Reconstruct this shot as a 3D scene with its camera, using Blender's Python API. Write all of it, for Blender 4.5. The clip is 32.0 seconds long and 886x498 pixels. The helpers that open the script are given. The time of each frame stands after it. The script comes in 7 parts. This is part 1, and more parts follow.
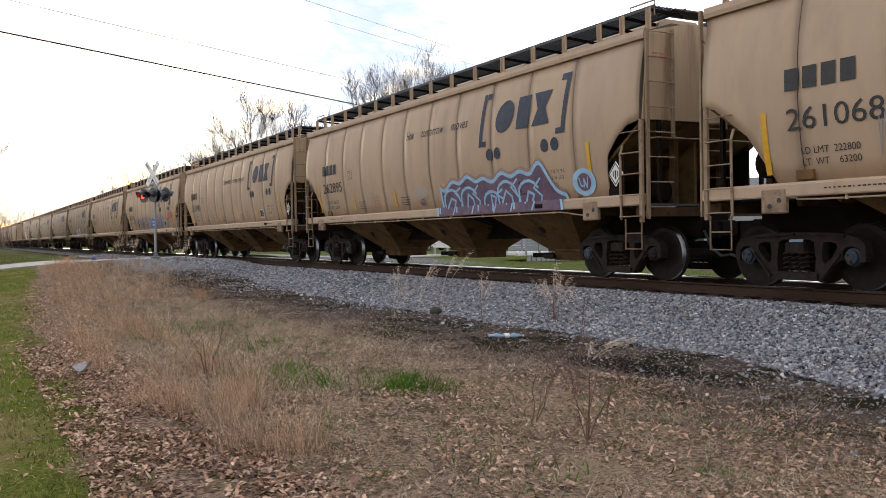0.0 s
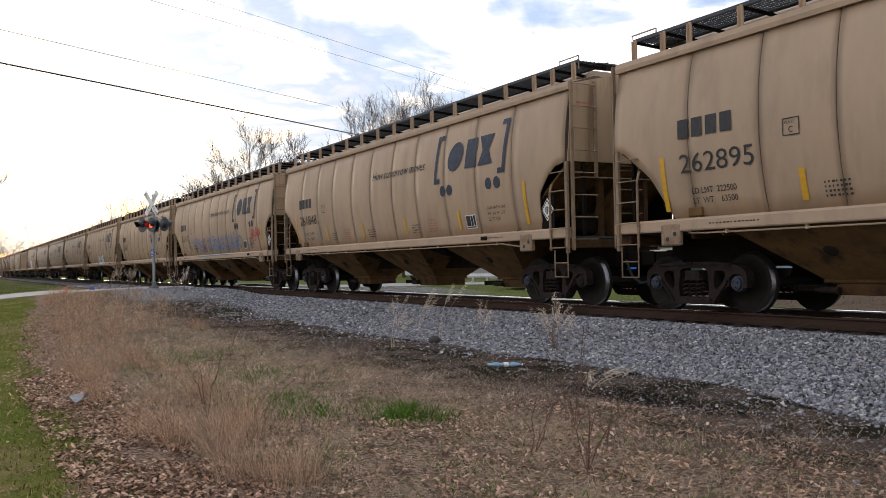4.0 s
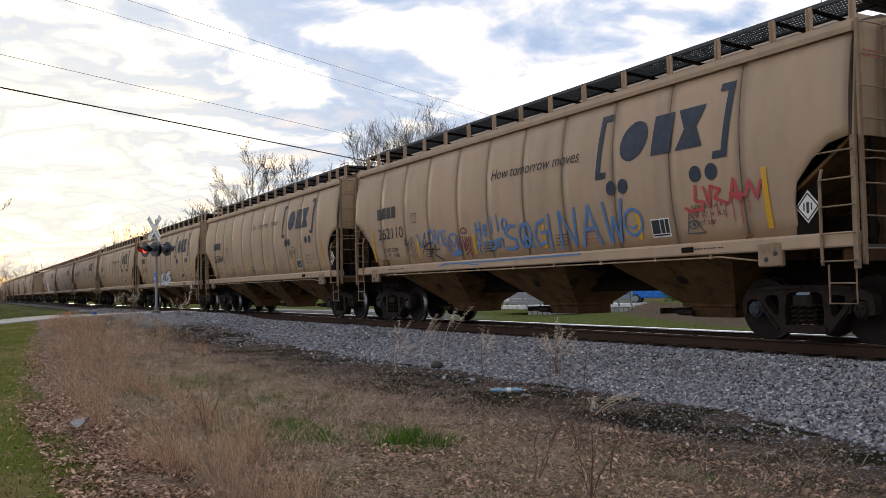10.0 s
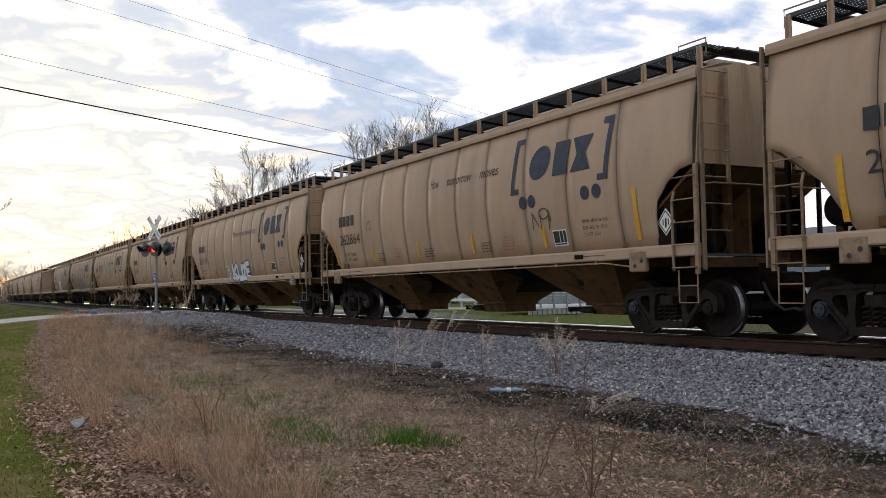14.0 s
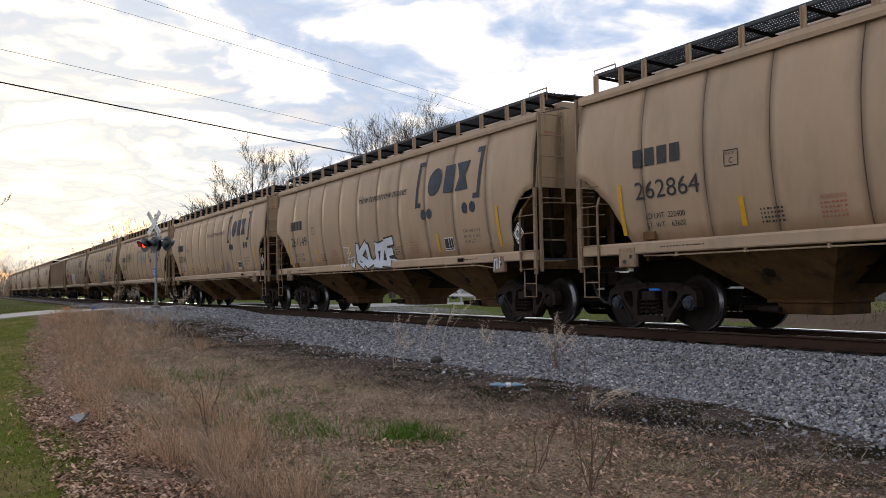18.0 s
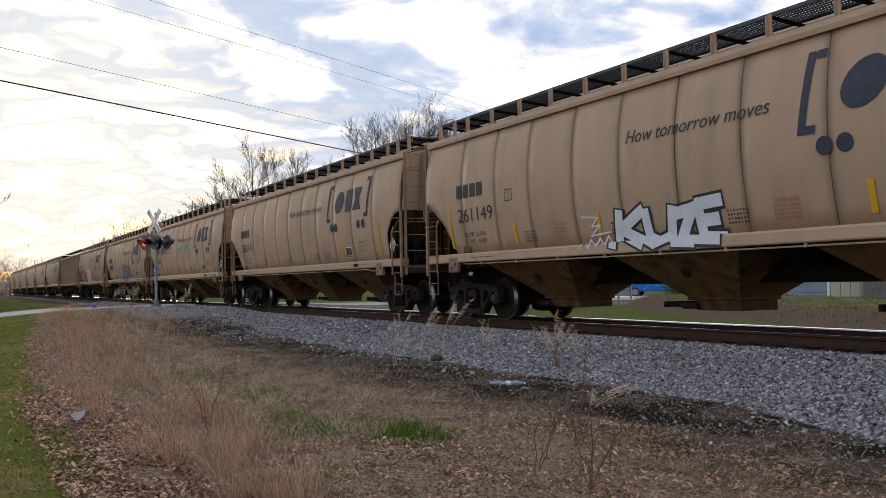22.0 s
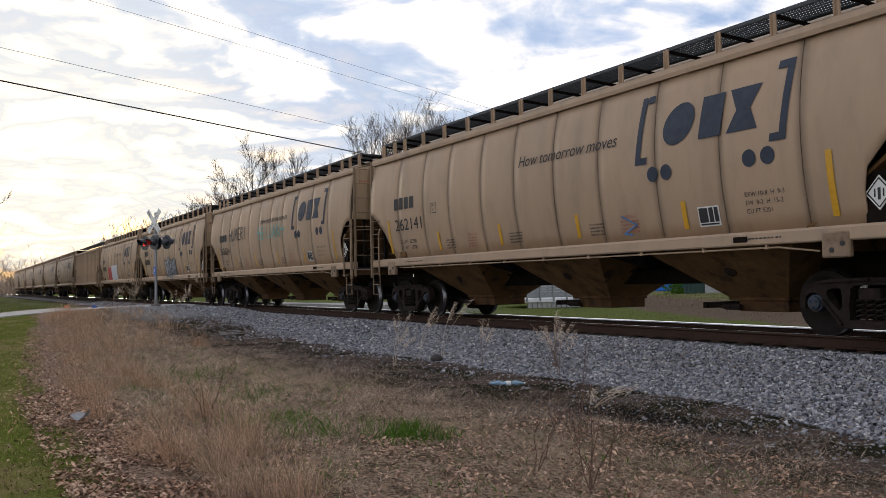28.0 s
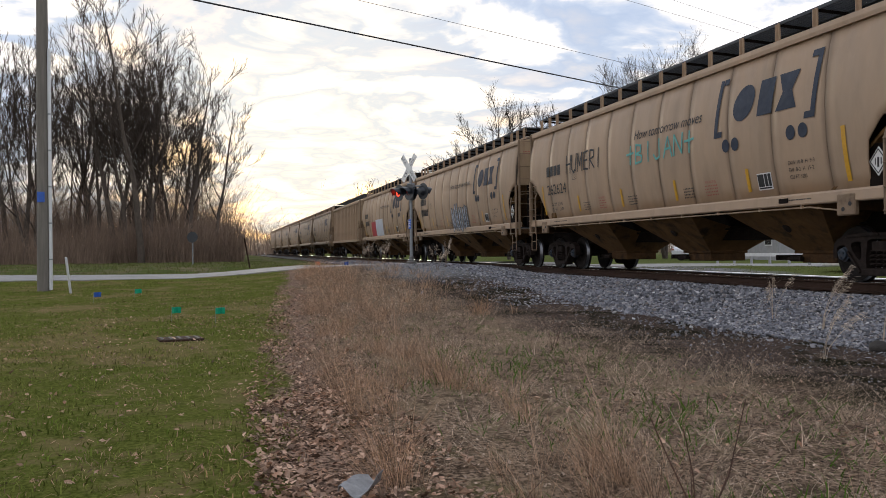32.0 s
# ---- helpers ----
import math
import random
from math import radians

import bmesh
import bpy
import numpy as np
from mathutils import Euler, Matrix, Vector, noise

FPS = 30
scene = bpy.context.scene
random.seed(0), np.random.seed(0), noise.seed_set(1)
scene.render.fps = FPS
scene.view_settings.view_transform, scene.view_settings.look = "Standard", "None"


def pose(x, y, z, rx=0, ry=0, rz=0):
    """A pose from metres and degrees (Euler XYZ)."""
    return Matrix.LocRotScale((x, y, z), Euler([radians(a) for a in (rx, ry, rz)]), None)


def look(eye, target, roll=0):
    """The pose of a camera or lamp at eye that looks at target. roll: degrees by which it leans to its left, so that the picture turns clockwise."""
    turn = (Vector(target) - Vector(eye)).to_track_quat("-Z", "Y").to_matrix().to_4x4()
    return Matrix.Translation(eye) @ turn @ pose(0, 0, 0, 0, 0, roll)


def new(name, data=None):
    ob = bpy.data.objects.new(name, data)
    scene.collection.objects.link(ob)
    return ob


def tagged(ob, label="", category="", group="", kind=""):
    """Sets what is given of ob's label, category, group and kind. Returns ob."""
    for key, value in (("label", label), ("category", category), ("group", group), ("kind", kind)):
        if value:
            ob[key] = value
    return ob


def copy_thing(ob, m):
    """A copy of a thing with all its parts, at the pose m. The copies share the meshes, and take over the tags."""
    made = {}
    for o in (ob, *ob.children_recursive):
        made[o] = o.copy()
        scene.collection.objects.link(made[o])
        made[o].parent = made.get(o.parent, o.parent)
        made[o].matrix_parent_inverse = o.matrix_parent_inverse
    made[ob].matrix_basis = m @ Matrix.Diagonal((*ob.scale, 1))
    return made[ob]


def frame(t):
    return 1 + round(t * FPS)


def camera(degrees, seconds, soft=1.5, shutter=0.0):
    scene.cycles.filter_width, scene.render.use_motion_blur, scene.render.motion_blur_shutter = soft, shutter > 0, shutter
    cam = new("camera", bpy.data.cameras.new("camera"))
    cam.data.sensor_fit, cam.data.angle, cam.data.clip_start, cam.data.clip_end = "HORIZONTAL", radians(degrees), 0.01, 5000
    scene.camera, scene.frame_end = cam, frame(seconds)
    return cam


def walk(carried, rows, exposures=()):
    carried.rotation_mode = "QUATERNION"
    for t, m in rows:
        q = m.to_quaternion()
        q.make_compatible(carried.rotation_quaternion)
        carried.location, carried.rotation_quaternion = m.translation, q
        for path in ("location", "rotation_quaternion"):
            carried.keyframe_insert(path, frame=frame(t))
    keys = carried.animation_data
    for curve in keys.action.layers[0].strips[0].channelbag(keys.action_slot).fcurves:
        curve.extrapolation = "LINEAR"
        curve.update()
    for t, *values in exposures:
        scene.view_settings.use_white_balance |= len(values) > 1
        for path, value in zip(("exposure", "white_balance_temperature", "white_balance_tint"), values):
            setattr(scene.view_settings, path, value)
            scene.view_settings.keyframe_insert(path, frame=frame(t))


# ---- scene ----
# World: x runs along the track the way the train goes, y across it away from the camera, z = 0 at the rail top.


# ---- camera ----
def aim(x, y, z, pitch, roll, turn):
    return pose(x, y, z, 90 + pitch, 0, turn) @ pose(0, 0, 0, 0, 0, roll)


EYE = (0.0, -11.504, 0.823)
CAMERA_ROWS = [
    (0.0, *EYE, -0.82, -0.90, 61.43), (1.0, *EYE, -0.81, -0.91, 61.43), (2.0, *EYE, -0.66, -0.94, 61.34),
    (3.0, *EYE, -0.45, -0.97, 61.27), (3.5, *EYE, 0.24, -1.03, 61.27), (5.5, *EYE, 2.51, -1.01, 61.35),
    (6.0, *EYE, 2.68, -0.99, 61.37), (6.5, *EYE, 2.73, -0.99, 61.41), (8.0, *EYE, 2.67, -0.98, 61.43),
    (9.0, *EYE, 2.63, -1.01, 61.44), (11.0, *EYE, 2.62, -1.02, 61.43), (14.5, *EYE, 2.61, -1.00, 61.43),
    (16.5, *EYE, 2.46, -1.01, 61.42), (18.0, *EYE, 2.30, -1.00, 61.42), (19.0, *EYE, 2.26, -0.99, 61.43),
    (20.5, *EYE, 2.20, -1.00, 61.43), (23.0, *EYE, 2.19, -1.01, 61.43), (28.0, *EYE, 2.19, -1.01, 61.42),
    (28.5, *EYE, 2.19, -0.97, 61.43), (29.0, *EYE, 2.04, -0.95, 61.57), (29.5, *EYE, 1.77, -0.92, 62.32),
    (30.0, *EYE, 1.22, -0.97, 63.42),
    (30.3, -1.389, -11.249, 0.72, 1.221, -0.80, 64.719), (30.6, -3.415, -11.056, 0.654, 0.863, -0.60, 64.182),
    (31.0, -6.0, -10.76, 0.62, 0.37, -0.47, 67.01), (31.5, -6.0, -10.86, 0.61, 0.11, -0.47, 72.03), (32.0, -6.1, -10.97, 0.58, 0.07, -0.48, 76.15)]
cam = camera(52.73, 32.0, soft=0.4)
walk(cam, [(t, aim(*row)) for t, *row in CAMERA_ROWS],
     [(0.0, 0.56, 6750, 12), (3.0, 0.51, 6750, 12), (5.5, 0.02, 6550, 12), (32.0, 0.02, 6550, 12)])

# ---- sky and sun ----
SUN_TURN, SUN_HEIGHT = 86.0, 7.0
world = bpy.data.worlds.new("sky")
scene.world = world
world.use_nodes = True
wn = world.node_tree.nodes
wl = world.node_tree.links
wn.clear()


def wnode(kind, **values):
    n = wn.new(kind)
    for k, v in values.items():
        n.inputs[k].default_value = v
    return n


def wmath(op, a, b=None):
    n = wn.new("ShaderNodeMath")
    n.operation = op
    for i, v in enumerate((a, b)):
        if v is None:
            continue
        if hasattr(v, "links"):
            wl.new(v, n.inputs[i])
        else:
            n.inputs[i].default_value = v
    return n.outputs[0]


def wramp(fac, stops):
    n = wn.new("ShaderNodeValToRGB")
    el = n.color_ramp.elements
    while len(el) < len(stops):
        el.new(0.5)
    for e, (p, c) in zip(el, stops):
        e.position, e.color = p, (*c, 1)
    wl.new(fac, n.inputs[0])
    return n.outputs[0]


def wmix(fac, a, b, blend="MIX"):
    n = wn.new("ShaderNodeMix")
    n.data_type, n.blend_type = "RGBA", blend
    for i, v in ((0, fac), (6, a), (7, b)):
        if hasattr(v, "links"):
            wl.new(v, n.inputs[i])
        else:
            n.inputs[i].default_value = v if i == 0 else (*v, 1)
    return n.outputs[2]


coord = wn.new("ShaderNodeTexCoord").outputs["Generated"]
split = wn.new("ShaderNodeSeparateXYZ")
wl.new(coord, split.inputs[0])
dx, dy, dz = split.outputs
sky = wn.new("ShaderNodeTexSky")
sky.sky_type = "NISHITA"
sky.sun_disc = False
sky.sun_elevation, sky.sun_rotation = radians(SUN_HEIGHT), radians(-SUN_TURN)
sky.air_density, sky.dust_density = 1.0, 2.0
clear_sky = wmix(1.0, sky.outputs[0], (0.11, 0.11, 0.11), "MULTIPLY")
# cloud deck seen in perspective: the direction divided by its height
flat = wmath("ADD", wmath("MAXIMUM", dz, 0.0), 0.16)
deck = wn.new("ShaderNodeCombineXYZ")
wl.new(wmath("DIVIDE", dx, flat), deck.inputs[0])
wl.new(wmath("DIVIDE", dy, flat), deck.inputs[1])
big = wnode("ShaderNodeTexNoise", Scale=2.1, Detail=6.0, Roughness=0.55, Distortion=0.5)
wl.new(deck.outputs[0], big.inputs["Vector"])
small = wnode("ShaderNodeTexNoise", Scale=4.4, Detail=6.0, Roughness=0.5, Distortion=0.5)
wl.new(deck.outputs[0], small.inputs["Vector"])
dens = wmath("ADD", wmath("MULTIPLY", big.outputs["Fac"], 0.72), wmath("MULTIPLY", small.outputs["Fac"], 0.28))
# the deck is thinner and more broken on the sun's side of the sky
side_way = wmath("ADD", wmath("MULTIPLY", dx, 0.3), wmath("MULTIPLY", wmath("ABSOLUTE", dy), 0.95))
dens = wmath("ADD", dens, wmath("MULTIPLY", wmath("SUBTRACT", side_way, 0.16), 0.15))
cloud = wramp(dens, [(0.34, (0.42, 0.58, 0.84)), (0.43, (0.46, 0.59, 0.80)), (0.475, (0.68, 0.75, 0.86)), (0.51, (1.02, 1.0, 0.98)), (0.57, (1.22, 1.19, 1.16)), (0.72, (1.16, 1.16, 1.18))])
# brighter and warmer round the low sun, greyer away from it
sun_way = Vector((-math.sin(radians(SUN_TURN)) * math.cos(radians(SUN_HEIGHT)), math.cos(radians(SUN_TURN)) * math.cos(radians(SUN_HEIGHT)), math.sin(radians(SUN_HEIGHT))))
toward = wn.new("ShaderNodeVectorMath")
toward.operation = "DOT_PRODUCT"
wl.new(coord, toward.inputs[0])
toward.inputs[1].default_value = sun_way
near_sun = wramp(toward.outputs["Value"], [(0.0, (0.82, 0.875, 0.98)), (0.6, (0.86, 0.91, 1.0)), (0.82, (0.96, 0.99, 1.05)), (0.96, (1.06, 1.06, 1.06)), (1.0, (1.4, 1.26, 1.04))])
lit_cloud = wmix(1.0, cloud, near_sun, "MULTIPLY")
low = wramp(dz, [(0.0, (1.15, 1.03, 0.86)), (0.10, (1.06, 1.03, 0.97)), (0.25, (1.0, 1.0, 1.0))])
lit_cloud = wmix(1.0, lit_cloud, low, "MULTIPLY")
cover = wramp(dens, [(0.30, (0.55, 0.55, 0.55)), (0.46, (1.0, 1.0, 1.0))])
sky_colour = wmix(cover, clear_sky, lit_cloud)
back = wn.new("ShaderNodeBackground")
wl.new(sky_colour, back.inputs[0])
back.inputs[1].default_value = 1.0
out = wn.new("ShaderNodeOutputWorld")
wl.new(back.outputs[0], out.inputs[0])

sun = new("sun", bpy.data.lights.new("sun", "SUN"))
sun.data.energy, sun.data.angle, sun.data.color = 0.8, radians(12), (1.0, 0.84, 0.62)
sun.matrix_world = look(sun_way * 100, (0, 0, 0))


# ---- materials ----
def material(name, colour, rough=0.7, metal=0.0, vary=0.25, scale=6.0, bump=0.0, bump_scale=60.0, per_object=0.0, second=None, spec=0.5, glow=None, per_island=0.0, stretch=None, stain=None, leafy=0.0):
    """A surface with grain at two scales. second: a colour that patches run to; stain: (colour, scale, amount) of blotches."""
    m = bpy.data.materials.new(name)
    m.use_nodes = True
    nt, ns = m.node_tree, m.node_tree.nodes
    b = ns["Principled BSDF"]
    b.inputs["Roughness"].default_value, b.inputs["Metallic"].default_value = rough, metal
    b.inputs["Specular IOR Level"].default_value = spec
    tc = ns.new("ShaderNodeTexCoord").outputs["Object"]
    if stretch:
        mp = ns.new("ShaderNodeMapping")
        mp.inputs["Scale"].default_value = stretch
        nt.links.new(tc, mp.inputs[0])
        tc = mp.outputs[0]

    def tex(s, d=5.0):
        n = ns.new("ShaderNodeTexNoise")
        n.inputs["Scale"].default_value, n.inputs["Detail"].default_value = s, d
        n.inputs["Roughness"].default_value = 0.6
        nt.links.new(tc, n.inputs["Vector"])
        return n.outputs["Fac"]

    def mix(fac, a, bb, blend="MIX"):
        n = ns.new("ShaderNodeMix")
        n.data_type, n.blend_type = "RGBA", blend
        for i, v in ((0, fac), (6, a), (7, bb)):
            if hasattr(v, "links"):
                nt.links.new(v, n.inputs[i])
            else:
                n.inputs[i].default_value = v if i == 0 else (*v, 1)
        return n.outputs[2]

    def rng(v, lo, hi, a, bb):
        n = ns.new("ShaderNodeMapRange")
        nt.links.new(v, n.inputs[0])
        for i, x in enumerate((lo, hi, a, bb)):
            n.inputs[1 + i].default_value = x
        return n.outputs[0]

    c = mix(rng(tex(scale), 0.35, 0.65, 0, 1), colour, second or tuple(x * (1 - vary) for x in colour))
    c = mix(rng(tex(scale * 7.3, 3.0), 0.3, 0.7, 0, vary), c, tuple(x * 0.45 for x in colour))
    if stain:
        c = mix(rng(tex(stain[1], 6.0), 0.52, 0.68, 0, stain[2]), c, stain[0])
    for amount, source in ((per_object, "ShaderNodeObjectInfo"), (per_island, "ShaderNodeNewGeometry")):
        if amount:
            n = ns.new(source)
            r = n.outputs["Random" if source == "ShaderNodeObjectInfo" else "Random Per Island"]
            grey = ns.new("ShaderNodeCombineColor")
            v = rng(r, 0, 1, 1 - amount, 1 + amount)
            for i in range(3):
                nt.links.new(v, grey.inputs[i])
            c = mix(1.0, c, grey.outputs[0], "MULTIPLY")
    nt.links.new(c, b.inputs["Base Color"])
    nt.links.new(rng(tex(scale * 2.1), 0.3, 0.7, max(0.05, rough - 0.1), min(1.0, rough + 0.1)), b.inputs["Roughness"])
    if bump:
        bp = ns.new("ShaderNodeBump")
        bp.inputs["Strength"].default_value, bp.inputs["Distance"].default_value = bump, 0.01
        nt.links.new(tex(bump_scale), bp.inputs["Height"])
        nt.links.new(bp.outputs[0], b.inputs["Normal"])
    if leafy:
        tr, sh = ns.new("ShaderNodeBsdfTranslucent"), ns.new("ShaderNodeMixShader")
        sh.inputs[0].default_value = leafy
        nt.links.new(c, tr.inputs[0])
        nt.links.new(b.outputs[0], sh.inputs[1])
        nt.links.new(tr.outputs[0], sh.inputs[2])
        nt.links.new(sh.outputs[0], ns["Material Output"].inputs[0])
    if glow:
        b.inputs["Emission Color"].default_value, b.inputs["Emission Strength"].default_value = (*glow[0], 1), glow[1]
    return m


PAINT = material("tan_paint", (0.40, 0.277, 0.18), 0.55, vary=0.08, scale=0.9, second=(0.35, 0.25, 0.168), bump=0.06, bump_scale=7, per_object=0.05, stretch=(1.6, 1, 0.5), stain=((0.19, 0.14, 0.095), 1.7, 0.34), spec=0.4)
PAINT_WORN = material("stained_tan_paint", (0.27, 0.19, 0.122), 0.65, vary=0.2, scale=5, second=(0.20, 0.135, 0.085), per_object=0.15, stain=((0.08, 0.045, 0.028), 7.0, 0.6), spec=0.3)
PAINT_END = material("rust_streaked_tan_paint", (0.38, 0.27, 0.165), 0.6, vary=0.12, scale=1.2, second=(0.33, 0.23, 0.14), stretch=(1, 2.2, 0.3), stain=((0.13, 0.075, 0.04), 1.4, 0.6), spec=0.3)
# Same tan paint under grime, darkened further to carry the shade below the car.
PAINT_DARK = material("grimy_shaded_tan_paint", (0.17, 0.094, 0.036), 0.8, vary=0.3, scale=2.2, second=(0.10, 0.056, 0.024), stain=((0.03, 0.022, 0.015), 3.0, 0.8), spec=0.15)
# Rust and grime again, with the shade of outlets and recesses put into the colour.
PAINT_GATE = material("rust_grimed_shaded_gate_paint", (0.11, 0.056, 0.022), 0.85, vary=0.35, scale=3.0, second=(0.05, 0.028, 0.014), stain=((0.018, 0.012, 0.009), 4.0, 0.8), spec=0.15)
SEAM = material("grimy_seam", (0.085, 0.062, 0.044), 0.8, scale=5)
# Grime taken near black, so the colour also holds underframe and recess shade.
GRIME_SHADE = material("black_brown_grime_and_shade", (0.013, 0.009, 0.007), 0.9, vary=0.35, scale=4, bump=0.2, spec=0.1)
TRUCK = material("rusty_cast_steel", (0.030, 0.021, 0.017), 0.75, vary=0.35, scale=7, second=(0.015, 0.0105, 0.009), bump=0.25, bump_scale=80, spec=0.12)
WHEEL = material("wheel_steel", (0.016, 0.012, 0.010), 0.75, metal=0.0, vary=0.3, scale=9, spec=0.15)
TREAD = material("wheel_tread_steel", (0.16, 0.163, 0.172), 0.34, metal=1.0, vary=0.1, scale=15)
RAIL_HEAD = material("polished_rail_steel", (0.95, 0.95, 0.95), 0.10, metal=1.0, vary=0.03, scale=15)
RAIL_SIDE = material("worn_gauge_face_steel", (0.75, 0.75, 0.76), 0.32, metal=1.0, vary=0.06, scale=15)
CAP_BLUE = material("blue_grey_bearing_cap", (0.036, 0.05, 0.07), 0.6, scale=30, per_object=0.3, stain=((0.055, 0.038, 0.03), 7.0, 0.95), spec=0.3)
GRATE = material("galvanised_grating", (0.055, 0.062, 0.07), 0.6, metal=0.3, scale=20)
YELLOW = material("yellow_reflector_tape", (0.62, 0.33, 0.02), 0.4, scale=15, vary=0.15)
NAVY = material("navy_lettering_paint", (0.012, 0.022, 0.045), 0.6, scale=4, vary=0.2)
BLACK = material("black_stencil_paint", (0.02, 0.02, 0.022), 0.6, scale=6)
WHITE = material("white_paint", (0.72, 0.72, 0.70), 0.5, scale=6, vary=0.1)
RED_PAINT = material("red_stencil_paint", (0.42, 0.13, 0.09), 0.6, scale=6)
SPRAY_BLUE = material("pale_blue_spray_paint", (0.30, 0.50, 0.68), 0.55, scale=5)
SPRAY_PURPLE = material("dark_purple_spray_paint", (0.085, 0.055, 0.095), 0.55, scale=4, second=(0.16, 0.09, 0.13))
SPRAY_SILVER = material("silver_spray_paint", (0.58, 0.62, 0.68), 0.45, scale=4, vary=0.12)
SPRAY_TEAL = material("teal_spray_paint", (0.12, 0.42, 0.38), 0.6, scale=5)
SPRAY_RED = material("red_spray_paint", (0.50, 0.06, 0.07), 0.6, scale=5)
SPRAY_HALO = material("thin_purple_overspray", (0.24, 0.15, 0.13), 0.55, scale=5, second=(0.33, 0.22, 0.16))
SPRAY_MIST = material("thin_blue_overspray", (0.33, 0.29, 0.26), 0.55, scale=5, second=(0.38, 0.28, 0.20))
SPRAY_FAINT = material("faded_pale_paint", (0.46, 0.36, 0.28), 0.55, scale=5)
SPRAY_SLATE = material("slate_spray_paint", (0.055, 0.06, 0.075), 0.55, scale=4, second=(0.12, 0.12, 0.13))
SPRAY_DARK_RED = material("dark_red_spray_paint", (0.20, 0.035, 0.04), 0.6, scale=5)
SPRAY_MID = material("blue_spray_paint", (0.085, 0.21, 0.44), 0.6, scale=5)
RUST = material("rusty_rail_steel", (0.052, 0.031, 0.022), 0.85, vary=0.4, scale=6, second=(0.045, 0.026, 0.019), bump=0.2, spec=0.12)
TIE = material("creosoted_timber", (0.045, 0.038, 0.032), 0.9, vary=0.4, scale=8, bump=0.4, stretch=(1, 0.2, 1))
STONE = material("grey_ballast_stone", (0.20, 0.205, 0.215), 0.85, vary=0.25, scale=12, bump=0.2)


def colour_by_island(m, stops):
    """Each loose piece takes one of the colours."""
    nt = m.node_tree
    g, r = nt.nodes.new("ShaderNodeNewGeometry"), nt.nodes.new("ShaderNodeValToRGB")
    el = r.color_ramp.elements
    while len(el) < len(stops):
        el.new(0.5)
    for e, (p, c) in zip(el, stops):
        e.position, e.color = p, (*c, 1)
    nt.links.new(g.outputs["Random Per Island"], r.inputs[0])
    b = nt.nodes["Principled BSDF"]
    old = b.inputs["Base Color"].links[0].from_socket
    mx = nt.nodes.new("ShaderNodeMix")
    mx.data_type = "RGBA"
    mx.inputs[0].default_value = 0.9
    nt.links.new(old, mx.inputs[6])
    nt.links.new(r.outputs[0], mx.inputs[7])
    nt.links.new(mx.outputs[2], b.inputs["Base Color"])


def edge_grime(m, colour, reach, amount):
    """Dirt that runs along the two upright edges of each side panel, where they are welded."""
    nt = m.node_tree
    ns = nt.nodes
    tc, sp = ns.new("ShaderNodeTexCoord"), ns.new("ShaderNodeSeparateXYZ")
    nt.links.new(tc.outputs["Generated"], sp.inputs[0])

    def op(kind, a, b):
        n = ns.new("ShaderNodeMath")
        n.operation = kind
        for k, v in enumerate((a, b)):
            if hasattr(v, "links"):
                nt.links.new(v, n.inputs[k])
            else:
                n.inputs[k].default_value = v
        return n.outputs[0]

    mp, nz = ns.new("ShaderNodeMapping"), ns.new("ShaderNodeTexNoise")
    mp.inputs["Scale"].default_value = (9.0, 1.0, 1.1)
    nt.links.new(tc.outputs["Object"], mp.inputs[0])
    nt.links.new(mp.outputs[0], nz.inputs["Vector"])
    nz.inputs["Scale"].default_value, nz.inputs["Detail"].default_value = 1.4, 5.0
    near = op("SUBTRACT", 1.0, op("DIVIDE", op("MINIMUM", sp.outputs[0], op("SUBTRACT", 1.0, sp.outputs[0])), reach))
    fac = op("MULTIPLY", op("MULTIPLY", op("MAXIMUM", near, 0.0), amount), op("MULTIPLY", nz.outputs["Fac"], 1.7))
    b = ns["Principled BSDF"]
    old = b.inputs["Base Color"].links[0].from_socket
    mx = ns.new("ShaderNodeMix")
    mx.data_type = "RGBA"
    nt.links.new(op("MINIMUM", fac, 0.85), mx.inputs[0])
    nt.links.new(old, mx.inputs[6])
    mx.inputs[7].default_value = (*colour, 1)
    nt.links.new(mx.outputs[2], b.inputs["Base Color"])


PAINT_SIDE = material("tan_side_paint", (0.40, 0.277, 0.18), 0.55, vary=0.08, scale=0.9, second=(0.35, 0.25, 0.168), bump=0.06, bump_scale=7, per_object=0.05, stretch=(1.6, 1, 0.5), stain=((0.21, 0.15, 0.10), 1.7, 0.3), spec=0.4)
edge_grime(PAINT_SIDE, (0.15, 0.102, 0.07), 0.07, 0.7)
colour_by_island(STONE, [(0.0, (0.045, 0.045, 0.05)), (0.25, (0.13, 0.13, 0.146)), (0.5, (0.215, 0.217, 0.242)), (0.74, (0.33, 0.33, 0.352)), (0.88, (0.20, 0.165, 0.14)), (1.0, (0.60, 0.59, 0.585))])
ASPHALT = material("worn_pale_asphalt", (0.30, 0.29, 0.275), 0.85, vary=0.2, scale=3, bump=0.3, bump_scale=90, stain=((0.16, 0.155, 0.15), 0.6, 0.5))
RUST_GREY = material("rust_stained_galvanised_steel", (0.17, 0.165, 0.16), 0.7, metal=0.2, scale=9, vary=0.25, stain=((0.10, 0.06, 0.04), 5.0, 0.7))
GREY_METAL = material("galvanised_steel", (0.26, 0.275, 0.285), 0.5, metal=0.4, scale=8, vary=0.15)
SIGNAL_BLACK = material("black_enamel", (0.02, 0.024, 0.03), 0.35, scale=10)
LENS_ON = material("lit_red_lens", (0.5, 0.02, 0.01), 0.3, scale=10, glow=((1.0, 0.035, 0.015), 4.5))
